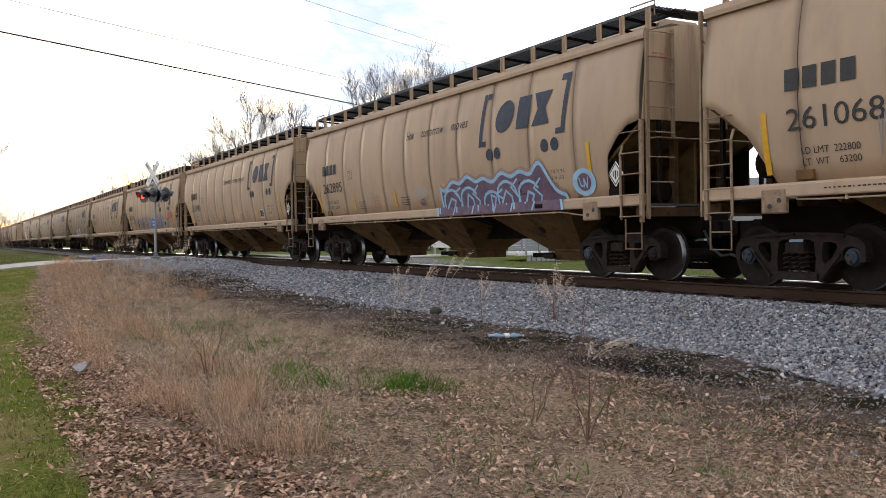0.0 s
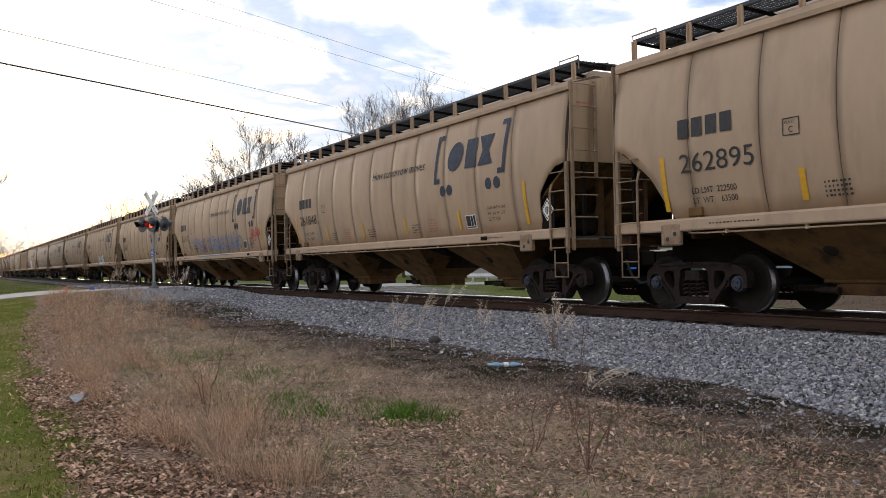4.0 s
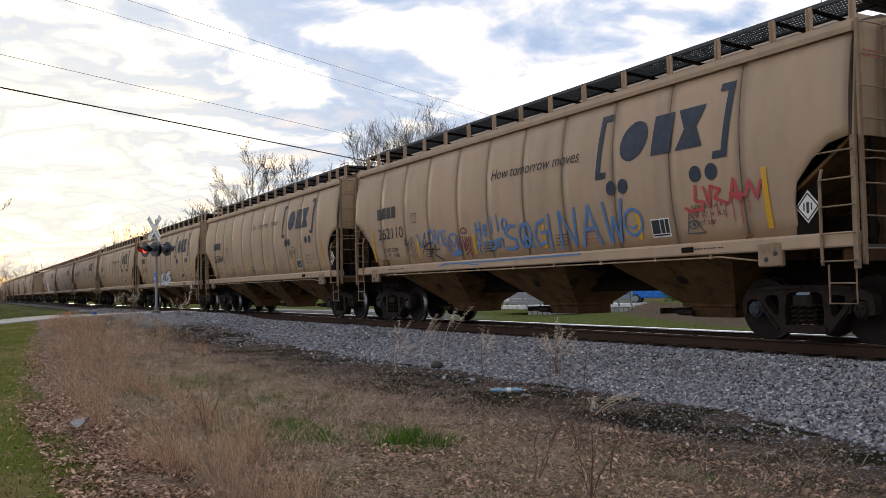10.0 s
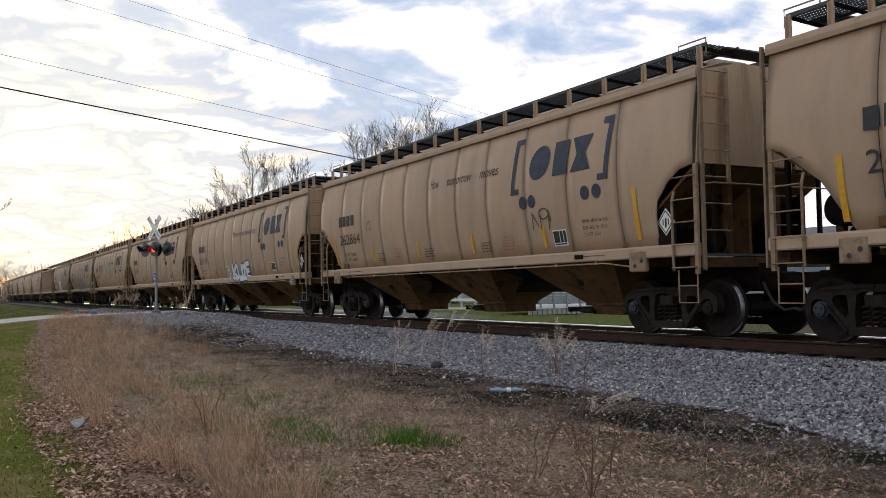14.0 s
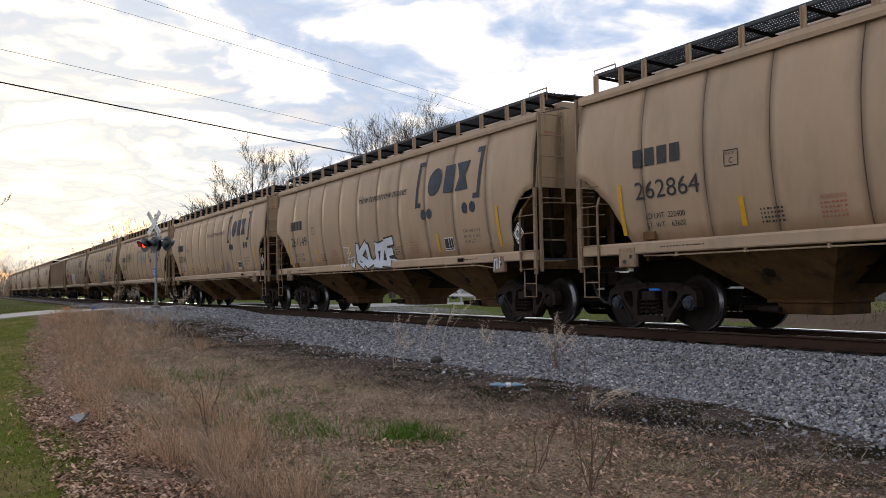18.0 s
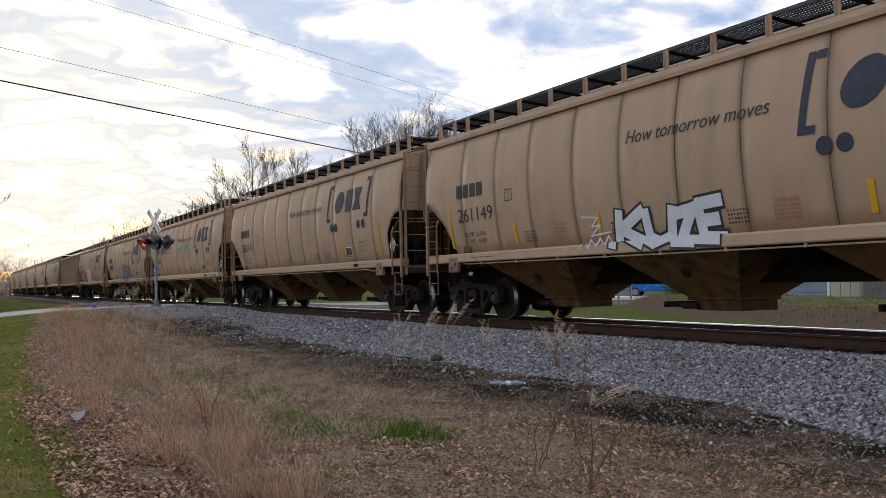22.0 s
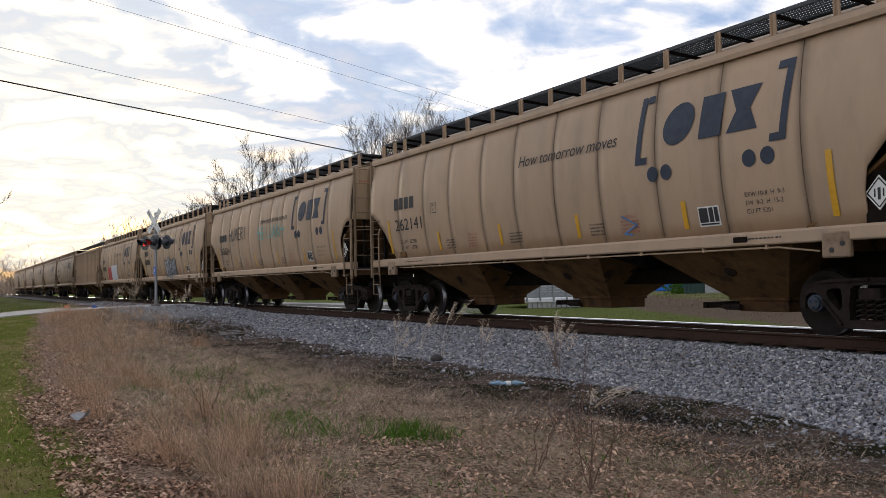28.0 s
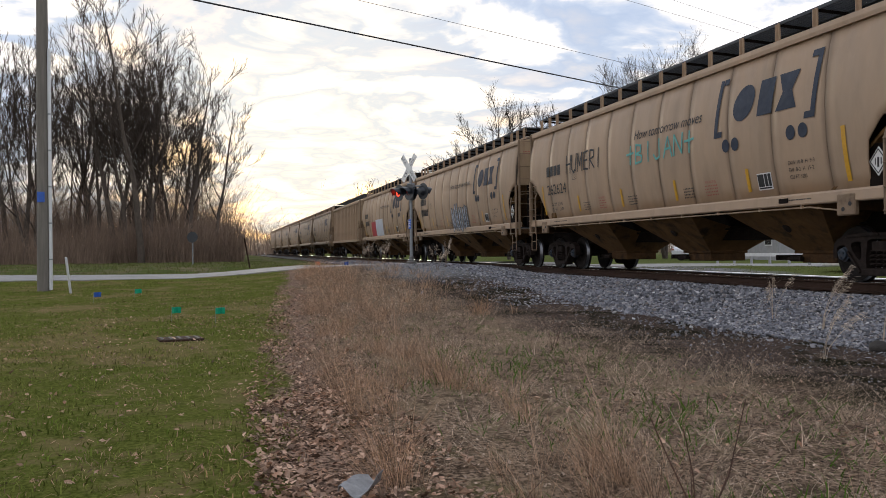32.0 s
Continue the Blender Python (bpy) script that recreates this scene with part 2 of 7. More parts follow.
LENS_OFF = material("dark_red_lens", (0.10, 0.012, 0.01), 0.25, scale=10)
BARK = material("grey_brown_bark", (0.115, 0.092, 0.075), 0.9, vary=0.35, scale=3, bump=0.5, bump_scale=14, spec=0.2)
TWIG = material("twig_bark", (0.075, 0.058, 0.047), 0.9, vary=0.3, scale=4, spec=0.1)
BRUSH = material("bare_brush_twigs", (0.30, 0.215, 0.16), 1.0, vary=0.35, scale=1.5, per_island=0.45, spec=0.0)
POLE_WOOD = material("weathered_pole_wood", (0.20, 0.18, 0.155), 0.9, vary=0.3, scale=6, bump=0.4, stretch=(1, 1, 0.08))
PAPER = material("dirty_paper", (0.30, 0.30, 0.30), 0.8, vary=0.25, scale=20)
PVC = material("white_conduit_plastic", (0.62, 0.63, 0.64), 0.45, scale=5, vary=0.08)
GRASS_GREEN = material("green_lawn_blades", (0.125, 0.175, 0.03), 1.0, vary=0.3, scale=0.7, per_island=0.6, second=(0.21, 0.19, 0.065), leafy=0.35, spec=0.0)
GRASS_BRIGHT = material("fresh_green_grass", (0.075, 0.155, 0.02), 1.0, vary=0.2, scale=2, per_island=0.4, leafy=0.4, spec=0.0)
GRASS_VERGE = material("dull_green_verge_grass", (0.12, 0.15, 0.04), 1.0, vary=0.25, scale=1.2, per_island=0.35, second=(0.16, 0.15, 0.06), leafy=0.3, spec=0.0)
GRASS_DRY = material("dead_straw_grass", (0.60, 0.465, 0.35), 1.0, vary=0.3, scale=0.9, per_island=0.8, second=(0.40, 0.30, 0.215), leafy=0.3, spec=0.0)
STRAW_PALE = material("bleached_straw", (0.74, 0.60, 0.47), 1.0, vary=0.2, scale=2.0, per_island=0.35, leafy=0.3, spec=0.0)
GRASS_RED = material("russet_dead_grass", (0.41, 0.255, 0.158), 1.0, vary=0.25, scale=0.8, per_island=0.8, second=(0.38, 0.27, 0.195), leafy=0.35, spec=0.0)
LEAF = material("fallen_oak_leaves", (0.27, 0.15, 0.095), 0.9, vary=0.35, scale=9, per_island=0.8, second=(0.48, 0.34, 0.25), leafy=0.15, spec=0.1)
LITTER = material("plant_litter_crumbs", (0.23, 0.165, 0.12), 0.95, vary=0.3, scale=9, per_island=0.95, second=(0.44, 0.345, 0.265), spec=0.05)
TWIG_RED = material("reddish_brown_twigs", (0.13, 0.075, 0.056), 0.85, scale=10, per_object=0.3, spec=0.2)
SEED = material("pale_dry_seed_heads", (0.74, 0.61, 0.48), 1.0, scale=10, per_island=0.4, leafy=0.4, spec=0.0)
STALK = material("reddish_dry_stalks", (0.19, 0.115, 0.08), 0.85, scale=10, per_island=0.3)
CABLE = material("black_cable", (0.02, 0.02, 0.022), 0.6, scale=4)
SIDING = material("weathered_grey_siding", (0.34, 0.34, 0.34), 0.8, vary=0.2, scale=2)
BLUE_WALL = material("blue_grey_metal_panel", (0.20, 0.27, 0.35), 0.55, vary=0.15, scale=1.5)
BEIGE_WALL = material("beige_metal_panel", (0.42, 0.40, 0.33), 0.55, vary=0.12, scale=1.5)
FENCE_WOOD = material("grey_fence_boards", (0.17, 0.16, 0.155), 0.9, vary=0.3, scale=5)
GREEN_BOX = material("dark_green_container_paint", (0.015, 0.055, 0.045), 0.5, scale=2)
ROOF = material("grey_shingles", (0.16, 0.16, 0.17), 0.9, scale=3)
CAR_BLUE = material("blue_car_paint", (0.015, 0.16, 0.55), 0.25, scale=2, vary=0.08)
CAR_WHITE = material("white_car_paint", (0.70, 0.71, 0.72), 0.3, scale=2, vary=0.08)
GLASS_DARK = material("dark_window_glass", (0.02, 0.025, 0.03), 0.08, scale=5)
RUBBER = material("black_rubber", (0.02, 0.02, 0.02), 0.8, scale=10)
GREEN_FLAG = material("green_flag_plastic", (0.0, 0.38, 0.22), 0.5, scale=5)
BLUE_FLAG = material("blue_flag_plastic", (0.03, 0.12, 0.5), 0.5, scale=5)
ORANGE = material("orange_flag_plastic", (0.75, 0.16, 0.06), 0.5, scale=5)
PLASTIC_CLEAR = material("pale_clear_plastic", (0.22, 0.36, 0.48), 0.2, scale=20, vary=0.2)


# ---- mesh helpers ----
def mesh_of(name, bm, mat):
    me = bpy.data.meshes.new(name)
    bm.normal_update()
    bm.to_mesh(me)
    bm.free()
    for m in (mat if isinstance(mat, (list, tuple)) else [mat]):
        me.materials.append(m)
    return me


def part(name, bm, mat, parent=None, label="", at=None):
    ob = new(name, bm if isinstance(bm, bpy.types.Mesh) else mesh_of(name, bm, mat))
    ob.parent = parent
    if at is not None:
        ob.matrix_basis = at
    return tagged(ob, label)


def thing(name, label, category, group="", kind="", at=None):
    ob = new(name)
    ob.empty_display_size = 0.2
    if at is not None:
        ob.matrix_basis = at
    return tagged(ob, label, category, group, kind)


def box(bm, x0, x1, y0, y1, z0, z1):
    v = [bm.verts.new(p) for p in ((x0, y0, z0), (x1, y0, z0), (x1, y1, z0), (x0, y1, z0), (x0, y0, z1), (x1, y0, z1), (x1, y1, z1), (x0, y1, z1))]
    for f in ((3, 2, 1, 0), (4, 5, 6, 7), (0, 1, 5, 4), (1, 2, 6, 5), (2, 3, 7, 6), (3, 0, 4, 7)):
        bm.faces.new([v[i] for i in f])
    return bm


def tube(bm, pts, r, n=6, r_end=None, cap=True):
    pts = [Vector(p) for p in pts]
    rings = []
    for i, p in enumerate(pts):
        d = (pts[min(i + 1, len(pts) - 1)] - pts[max(i - 1, 0)]).normalized()
        a = d.orthogonal().normalized() if abs(d.z) > 0.95 else d.cross(Vector((0, 0, 1))).normalized()
        b = d.cross(a)
        rr = r if r_end is None else r + (r_end - r) * i / (len(pts) - 1)
        rings.append([bm.verts.new(p + (a * math.cos(2 * math.pi * k / n) + b * math.sin(2 * math.pi * k / n)) * rr) for k in range(n)])
    for q, s in zip(rings, rings[1:]):
        for k in range(n):
            bm.faces.new((q[k], q[(k + 1) % n], s[(k + 1) % n], s[k]))
    if cap:
        bm.faces.new(rings[0][::-1])
        bm.faces.new(rings[-1])
    return bm


def beam(bm, p0, p1, w, h):
    """A rectangular bar from p0 to p1, w wide across y (or x if it runs along y) and h deep."""
    p0, p1 = Vector(p0), Vector(p1)
    d = (p1 - p0).normalized()
    side = Vector((0, 1, 0)) if abs(d.y) < 0.9 else Vector((1, 0, 0))
    up = d.cross(side).normalized()
    side = up.cross(d).normalized()
    c = [(-1, -1), (1, -1), (1, 1), (-1, 1)]
    a = [bm.verts.new(p0 + side * w / 2 * i + up * h / 2 * j) for i, j in c]
    b = [bm.verts.new(p1 + side * w / 2 * i + up * h / 2 * j) for i, j in c]
    for k in range(4):
        bm.faces.new((a[k], a[(k + 1) % 4], b[(k + 1) % 4], b[k]))
    bm.faces.new(a[::-1])
    bm.faces.new(b)
    return bm


def prism(bm, poly, y0, y1):
    """A polygon in (x, z) carried from y0 to y1."""
    a = [bm.verts.new((x, y0, z)) for x, z in poly]
    b = [bm.verts.new((x, y1, z)) for x, z in poly]
    n = len(poly)
    bm.faces.new(a)
    bm.faces.new(b[::-1])
    for k in range(n):
        bm.faces.new((a[k], b[k], b[(k + 1) % n], a[(k + 1) % n]))
    bmesh.ops.recalc_face_normals(bm, faces=bm.faces[:])
    return bm


def lathe(bm, profile, n=24, axis="Y"):
    """Turns (offset along the axis, radius) rows round the axis."""
    rings = []
    for o, r in profile:
        ring = []
        for k in range(n):
            a = 2 * math.pi * k / n
            c, s = r * math.cos(a), r * math.sin(a)
            ring.append(bm.verts.new((c, o, s) if axis == "Y" else (c, s, o) if axis == "Z" else (o, c, s)))
        rings.append(ring)
    for q, s in zip(rings, rings[1:]):
        for k in range(n):
            bm.faces.new((q[k], q[(k + 1) % n], s[(k + 1) % n], s[k]))
    bm.faces.new(rings[0][::-1])
    bm.faces.new(rings[-1])
    bmesh.ops.recalc_face_normals(bm, faces=bm.faces[:])
    return bm


def soften(bm, w, seg=1):
    bmesh.ops.bevel(bm, geom=bm.edges[:], offset=w, segments=seg, affect="EDGES")
    return bm


def raw_mesh(name, verts, faces, mat):
    me = bpy.data.meshes.new(name)
    me.from_pydata(verts, [], faces)
    me.materials.append(mat)
    me.update()
    return me


def B():
    return bmesh.new()


def words(text, size, shear=0.0, spacing=1.0):
    """A flat mesh of the built-in font, from x = 0 on, its foot at y = 0."""
    cu = bpy.data.curves.new("words", "FONT")
    cu.body, cu.size, cu.shear, cu.space_character = text, size, shear, spacing
    cu.resolution_u = 3
    ob = new("words", cu)
    dg = bpy.context.evaluated_depsgraph_get()
    me = bpy.data.meshes.new_from_object(ob.evaluated_get(dg))
    bpy.data.objects.remove(ob)
    return me


def sized(me, wide):
    """Stretches a flat mesh of words to a width."""
    lo, hi = min(v.co.x for v in me.vertices), max(v.co.x for v in me.vertices)
    for v in me.vertices:
        v.co.x = (v.co.x - lo) * wide / (hi - lo)
    return me


# ---- ground ----
def smooth(a, b, x):
    t = min(1.0, max(0.0, (x - a) / (b - a)))
    return t * t * (3 - 2 * t)


def ground_z(x, y):
    z = -0.66 + 0.52 * smooth(-20, -38, x) * smooth(-13, -5, y) + 0.22 * smooth(-22, -40, x)
    z = max(z, -0.66) if x > -39 else min(z, -0.10)
    far = -0.52 + 0.22 * smooth(9, 17, y) + 0.30 * smooth(-25, -40, x) * (1 - smooth(9, 17, y))
    z = z + (far - z) * smooth(-1, 4, y)
    if x < -39:
        z += (-0.30 - z) * smooth(-46, -60, x)
    q = y + 0.366 * x - 2.58
    z += 0.48 * smooth(-0.1, 1.0, q) * (1 - smooth(4, 9, q)) * smooth(-31.5, -29.0, x) * smooth(6, 8, y)
    edge = 0.55 * math.exp(-((y + 0) / 2.6) ** 4)
    return z - 0.25 * edge


def spread(lo, hi, fine_lo, fine_hi, step, grow=1.25):
    out, s = list(np.arange(fine_lo, fine_hi + step / 2, step)), step
    while out[-1] < hi:
        s *= grow
        out.append(out[-1] + s)
    s = step
    while out[0] > lo:
        s *= grow
        out.insert(0, out[0] - s)
    return out


def build_ground():
    xs, ys = spread(-3500, 3500, -62, 6, 0.4), spread(-3500, 3500, -18, 18, 0.4)
    verts, faces = [], []
    for x in xs:
        for y in ys:
            h = ground_z(x, y)
            if abs(y) < 60 and -120 < x < 40:
                h += 0.05 * noise.noise((x * 0.6, y * 0.6, 1)) + 0.02 * noise.noise((x * 2.5, y * 2.5, 4))
            verts.append((x, y, h))
    n = len(ys)
    for i in range(len(xs) - 1):
        for j in range(n - 1):
            a = i * n + j
            faces.append((a, a + n, a + n + 1, a + 1))
    me = raw_mesh("ground", verts, faces, GROUND)
    me.shade_smooth()
    ob = new("ground", me)
    tagged(ob, "grassy trackside ground with lawn, straw and bare soil", "ground", kind="structure")


def ground_material():
    m = bpy.data.materials.new("trackside_ground")
    m.use_nodes = True
    nt, ns = m.node_tree, m.node_tree.nodes
    b = ns["Principled BSDF"]
    b.inputs["Roughness"].default_value, b.inputs["Specular IOR Level"].default_value = 1.0, 0.0
    tc = ns.new("ShaderNodeTexCoord").outputs["Object"]
    sp = ns.new("ShaderNodeSeparateXYZ")
    nt.links.new(tc, sp.inputs[0])

    def tex(s, d=6.0):
        n = ns.new("ShaderNodeTexNoise")
        n.inputs["Scale"].default_value, n.inputs["Detail"].default_value, n.inputs["Roughness"].default_value = s, d, 0.65
        nt.links.new(tc, n.inputs["Vector"])
        return n.outputs["Fac"]

    def op(kind, a, c):
        n = ns.new("ShaderNodeMath")
        n.operation = kind
        for i, v in enumerate((a, c)):
            if hasattr(v, "links"):
                nt.links.new(v, n.inputs[i])
            else:
                n.inputs[i].default_value = v
        return n.outputs[0]

    def rng(v, lo, hi, a=0.0, c=1.0):
        n = ns.new("ShaderNodeMapRange")
        n.interpolation_type = "SMOOTHSTEP"
        nt.links.new(v, n.inputs[0])
        for i, x in enumerate((lo, hi, a, c)):
            n.inputs[1 + i].default_value = x
        return n.outputs[0]

    def mix(fac, a, c):
        n = ns.new("ShaderNodeMix")
        n.data_type = "RGBA"
        for i, v in ((0, fac), (6, a), (7, c)):
            if hasattr(v, "links"):
                nt.links.new(v, n.inputs[i])
            else:
                n.inputs[i].default_value = v if i == 0 else (*v, 1)
        return n.outputs[2]

    wob = op("MULTIPLY", op("SUBTRACT", tex(0.5), 0.5), 2.2)
    y = op("ADD", sp.outputs[1], wob)
    x = sp.outputs[0]
    fine, mid = tex(28, 4), tex(2.2)
    lawn = mix(rng(fine, 0.35, 0.65), (0.06, 0.072, 0.014), (0.13, 0.14, 0.035))
    lawn = mix(rng(mid, 0.52, 0.66, 0, 0.7), lawn, (0.19, 0.145, 0.07))
    lawn = mix(rng(tex(0.7), 0.50, 0.64, 0, 0.75), lawn, (0.19, 0.145, 0.07))
    straw = mix(rng(fine, 0.38, 0.62), (0.06, 0.043, 0.03), (0.31, 0.222, 0.155))
    straw = mix(rng(tex(1.0), 0.50, 0.66, 0, 0.6), straw, (0.27, 0.205, 0.13))
    straw = mix(rng(mid, 0.54, 0.66, 0, 0.5), straw, (0.10, 0.095, 0.035))
    straw = mix(rng(tex(4.0), 0.49, 0.64, 0, 0.8), straw, (0.06, 0.042, 0.03))
    soil = mix(rng(tex(45, 3), 0.4, 0.62), (0.035, 0.026, 0.021), (0.125, 0.094, 0.077))
    soil = mix(rng(tex(1.1), 0.47, 0.58, 0, 0.9), soil, (0.018, 0.0175, 0.010))
    soil = mix(rng(tex(3.4), 0.55, 0.65, 0, 0.6), soil, (0.12, 0.095, 0.078))
    wx2 = op("ADD", op("MULTIPLY", op("ADD", x, 7.0), 0.55), wob)
    wy2 = op("ADD", op("MULTIPLY", op("ADD", sp.outputs[1], 4.9), 2.4), wob)
    damp = op("ADD", op("MULTIPLY", wx2, wx2), op("MULTIPLY", wy2, wy2))
    soil = mix(rng(damp, 1.1, 0.35, 0, 0.8), soil, (0.012, 0.011, 0.010))
    leaves = mix(rng(tex(26, 4), 0.42, 0.58), (0.065, 0.042, 0.03), (0.33, 0.225, 0.165))
    lean = op("MULTIPLY", op("MAXIMUM", op("SUBTRACT", -13.0, x), 0.0), 0.07)
    y_edge = op("SUBTRACT", y, lean)
    near = mix(rng(y_edge, -10.7, -10.45), lawn, leaves)
    near = mix(rng(y_edge, -10.25, -9.85), near, straw)
    near = mix(rng(y, -6.9, -5.6), near, soil)
    bank = mix(rng(fine, 0.35, 0.65), (0.085, 0.062, 0.047), (0.17, 0.13, 0.095))
    green = mix(rng(fine, 0.35, 0.65), (0.075, 0.095, 0.028), (0.125, 0.135, 0.05))
    dry = mix(rng(mid, 0.4, 0.6), (0.085, 0.09, 0.036), (0.15, 0.135, 0.075))
    q = op("ADD", op("ADD", sp.outputs[1], op("MULTIPLY", x, 0.366)), op("SUBTRACT", op("MULTIPLY", wob, 0.15), 2.58))
    far = mix(op("MULTIPLY", rng(q, -0.25, 0.1), rng(x, -31.5, -29.5)), green, bank)
    far = mix(rng(q, 0.9, 1.3), far, dry)
    c = mix(rng(sp.outputs[1], 0.5, 1.5), near, far)
    # beyond the road the lawn goes on to the woods and the track
    over = mix(rng(tex(0.35), 0.45, 0.6), (0.075, 0.095, 0.03), (0.15, 0.125, 0.075))
    c = mix(op("MULTIPLY", rng(x, -40, -43), rng(sp.outputs[1], -3.4, -4.6)), c, over)
    # pale gravel round the crossing
    gravel = mix(rng(tex(40, 3), 0.4, 0.6), (0.10, 0.10, 0.10), (0.26, 0.255, 0.245))
    wx = op("ADD", x, wob)
    c = mix(op("MULTIPLY", op("MULTIPLY", rng(wx, -29, -33), rng(wx, -48, -45)), op("MULTIPLY", rng(y, -6.6, -5.6), rng(y, -1.5, -2.0))), c, gravel)
    c = mix(op("MULTIPLY", op("MULTIPLY", rng(wx, -30, -36), rng(wx, -75, -65)), op("MULTIPLY", rng(y, 2.2, 3.0), rng(y, 9.0, 8.0))), c, gravel)
    nt.links.new(c, b.inputs["Base Color"])
    bp = ns.new("ShaderNodeBump")
    bp.inputs["Strength"].default_value, bp.inputs["Distance"].default_value = 0.9, 0.04
    nt.links.new(tex(16, 8), bp.inputs["Height"])
    nt.links.new(bp.outputs[0], b.inputs["Normal"])
    return m


GROUND = ground_material()
build_ground()


def road_strip(name, rows, mat, label, thick=0.05):
    """rows: (left x, right x, y); a slab that follows the ground."""
    bm = B()
    prev = None
    for x0, x1, y in rows:
        n = 6
        ring = []
        for i in range(n + 1):
            x = x0 + (x1 - x0) * i / n
            crown = 0.05 * (1 - (2 * i / n - 1) ** 2)
            ring.append(bm.verts.new((x, y, road_z(x, y) + crown)))
        ring += [bm.verts.new((x1, y, road_z(x1, y) - 0.3)), bm.verts.new((x0, y, road_z(x0, y) - 0.3))]
        if prev:
            for k in range(len(ring)):
                bm.faces.new((prev[k], prev[(k + 1) % len(ring)], ring[(k + 1) % len(ring)], ring[k]))
        prev = ring
    bmesh.ops.recalc_face_normals(bm, faces=bm.faces[:])
    ob = part(name, bm, mat)
    return tagged(ob, label, "road", kind="structure")


def road_z(x, y):
    return ground_z(x, -1.7 if -1.7 < y < 1.7 else y) * (1 - smooth(6, 2.2, abs(y))) - 0.03 * smooth(6, 2.2, abs(y)) + 0.03


ROAD_ROWS = [(-46.8 - 0.02 * k * k, -40.6 - 0.01 * k * k, -1.75 - 1.5 * k) for k in range(0, 26)]
road_strip("road", ROAD_ROWS, ASPHALT, "worn pale grey asphalt lane leading to the crossing")
road_strip("road_beyond", [(-47.0, -40.4, 1.75 + 1.5 * k) for k in range(0, 22)], ASPHALT, "pale asphalt lane beyond the railway line")


# ---- track ----
def build_track():
    track = thing("track", "standard-gauge railway track with rusty rails on timber ties", "railway track", kind="structure")
    prof = [(-0.07, -0.172), (0.07, -0.172), (0.07, -0.16), (0.012, -0.135), (0.009, -0.045), (0.038, -0.034), (0.041, -0.026), (0.036, -0.008), (0.014, 0.0), (-0.014, 0.0), (-0.036, -0.008), (-0.041, -0.026), (-0.038, -0.034), (-0.009, -0.045), (-0.012, -0.135), (-0.07, -0.16)]
    for side in (-1, 1):
        bm = B()
        y = side * 0.755
        a = [bm.verts.new((-420, y + p, z)) for p, z in prof]
        b = [bm.verts.new((60, y + p, z)) for p, z in prof]
        for k in range(len(prof)):
            f = bm.faces.new((a[k], a[(k + 1) % len(prof)], b[(k + 1) % len(prof)], b[k]))
            f.material_index = 1 if k in (7, 8, 9) else 2 if (k in (10, 11) and side > 0) or (k in (5, 6) and side < 0) else 0
        bmesh.ops.recalc_face_normals(bm, faces=bm.faces[:])
        part("rail", bm, [RUST, RAIL_HEAD, RAIL_SIDE], track, "rusty steel rail with a polished running surface")
    bm = box(B(), -0.11, 0.11, -1.28, 1.28, -0.36, -0.185)
    soften(bm, 0.012)
    tie = mesh_of("tie", bm, TIE)
    plate = mesh_of("tie_plate", box(B(), -0.09, 0.09, -0.17, 0.17, -0.184, -0.165), RUST)
    rnd = random.Random(4)
    for i in range(150):
        x = 14 - i * 0.52
        t = part("tie", tie, None, track, at=pose(x + rnd.uniform(-.03, .03), rnd.uniform(-.05, .05), rnd.uniform(-.012, 0.0), 0, 0, rnd.uniform(-1, 1)))
        if x > -34:
            part("tie_plate", plate, None, t, at=pose(0, -0.755, 0))
    bm = B()
    for i in range(150, 560):
        x = 14 - i * 0.52
        box(bm, x - .11, x + .11, -1.28, 1.28, -0.36, -0.185)
    tagged(part("far_ties", bm, TIE, track), kind="stuff")


build_track()


def ballast_z(x, y):
    a = abs(y)
    if a < 1.55:
        return -0.205
    toe = 3.5 + 0.9 * smooth(-9, -3, x) * (1 if y < 0 else 0)
    g = ground_z(x, y)
    return -0.205 + (min(g, -0.22) - 0.03 + 0.205) * min(1.0, (a - 1.55) / (toe - 1.55)) ** 0.9


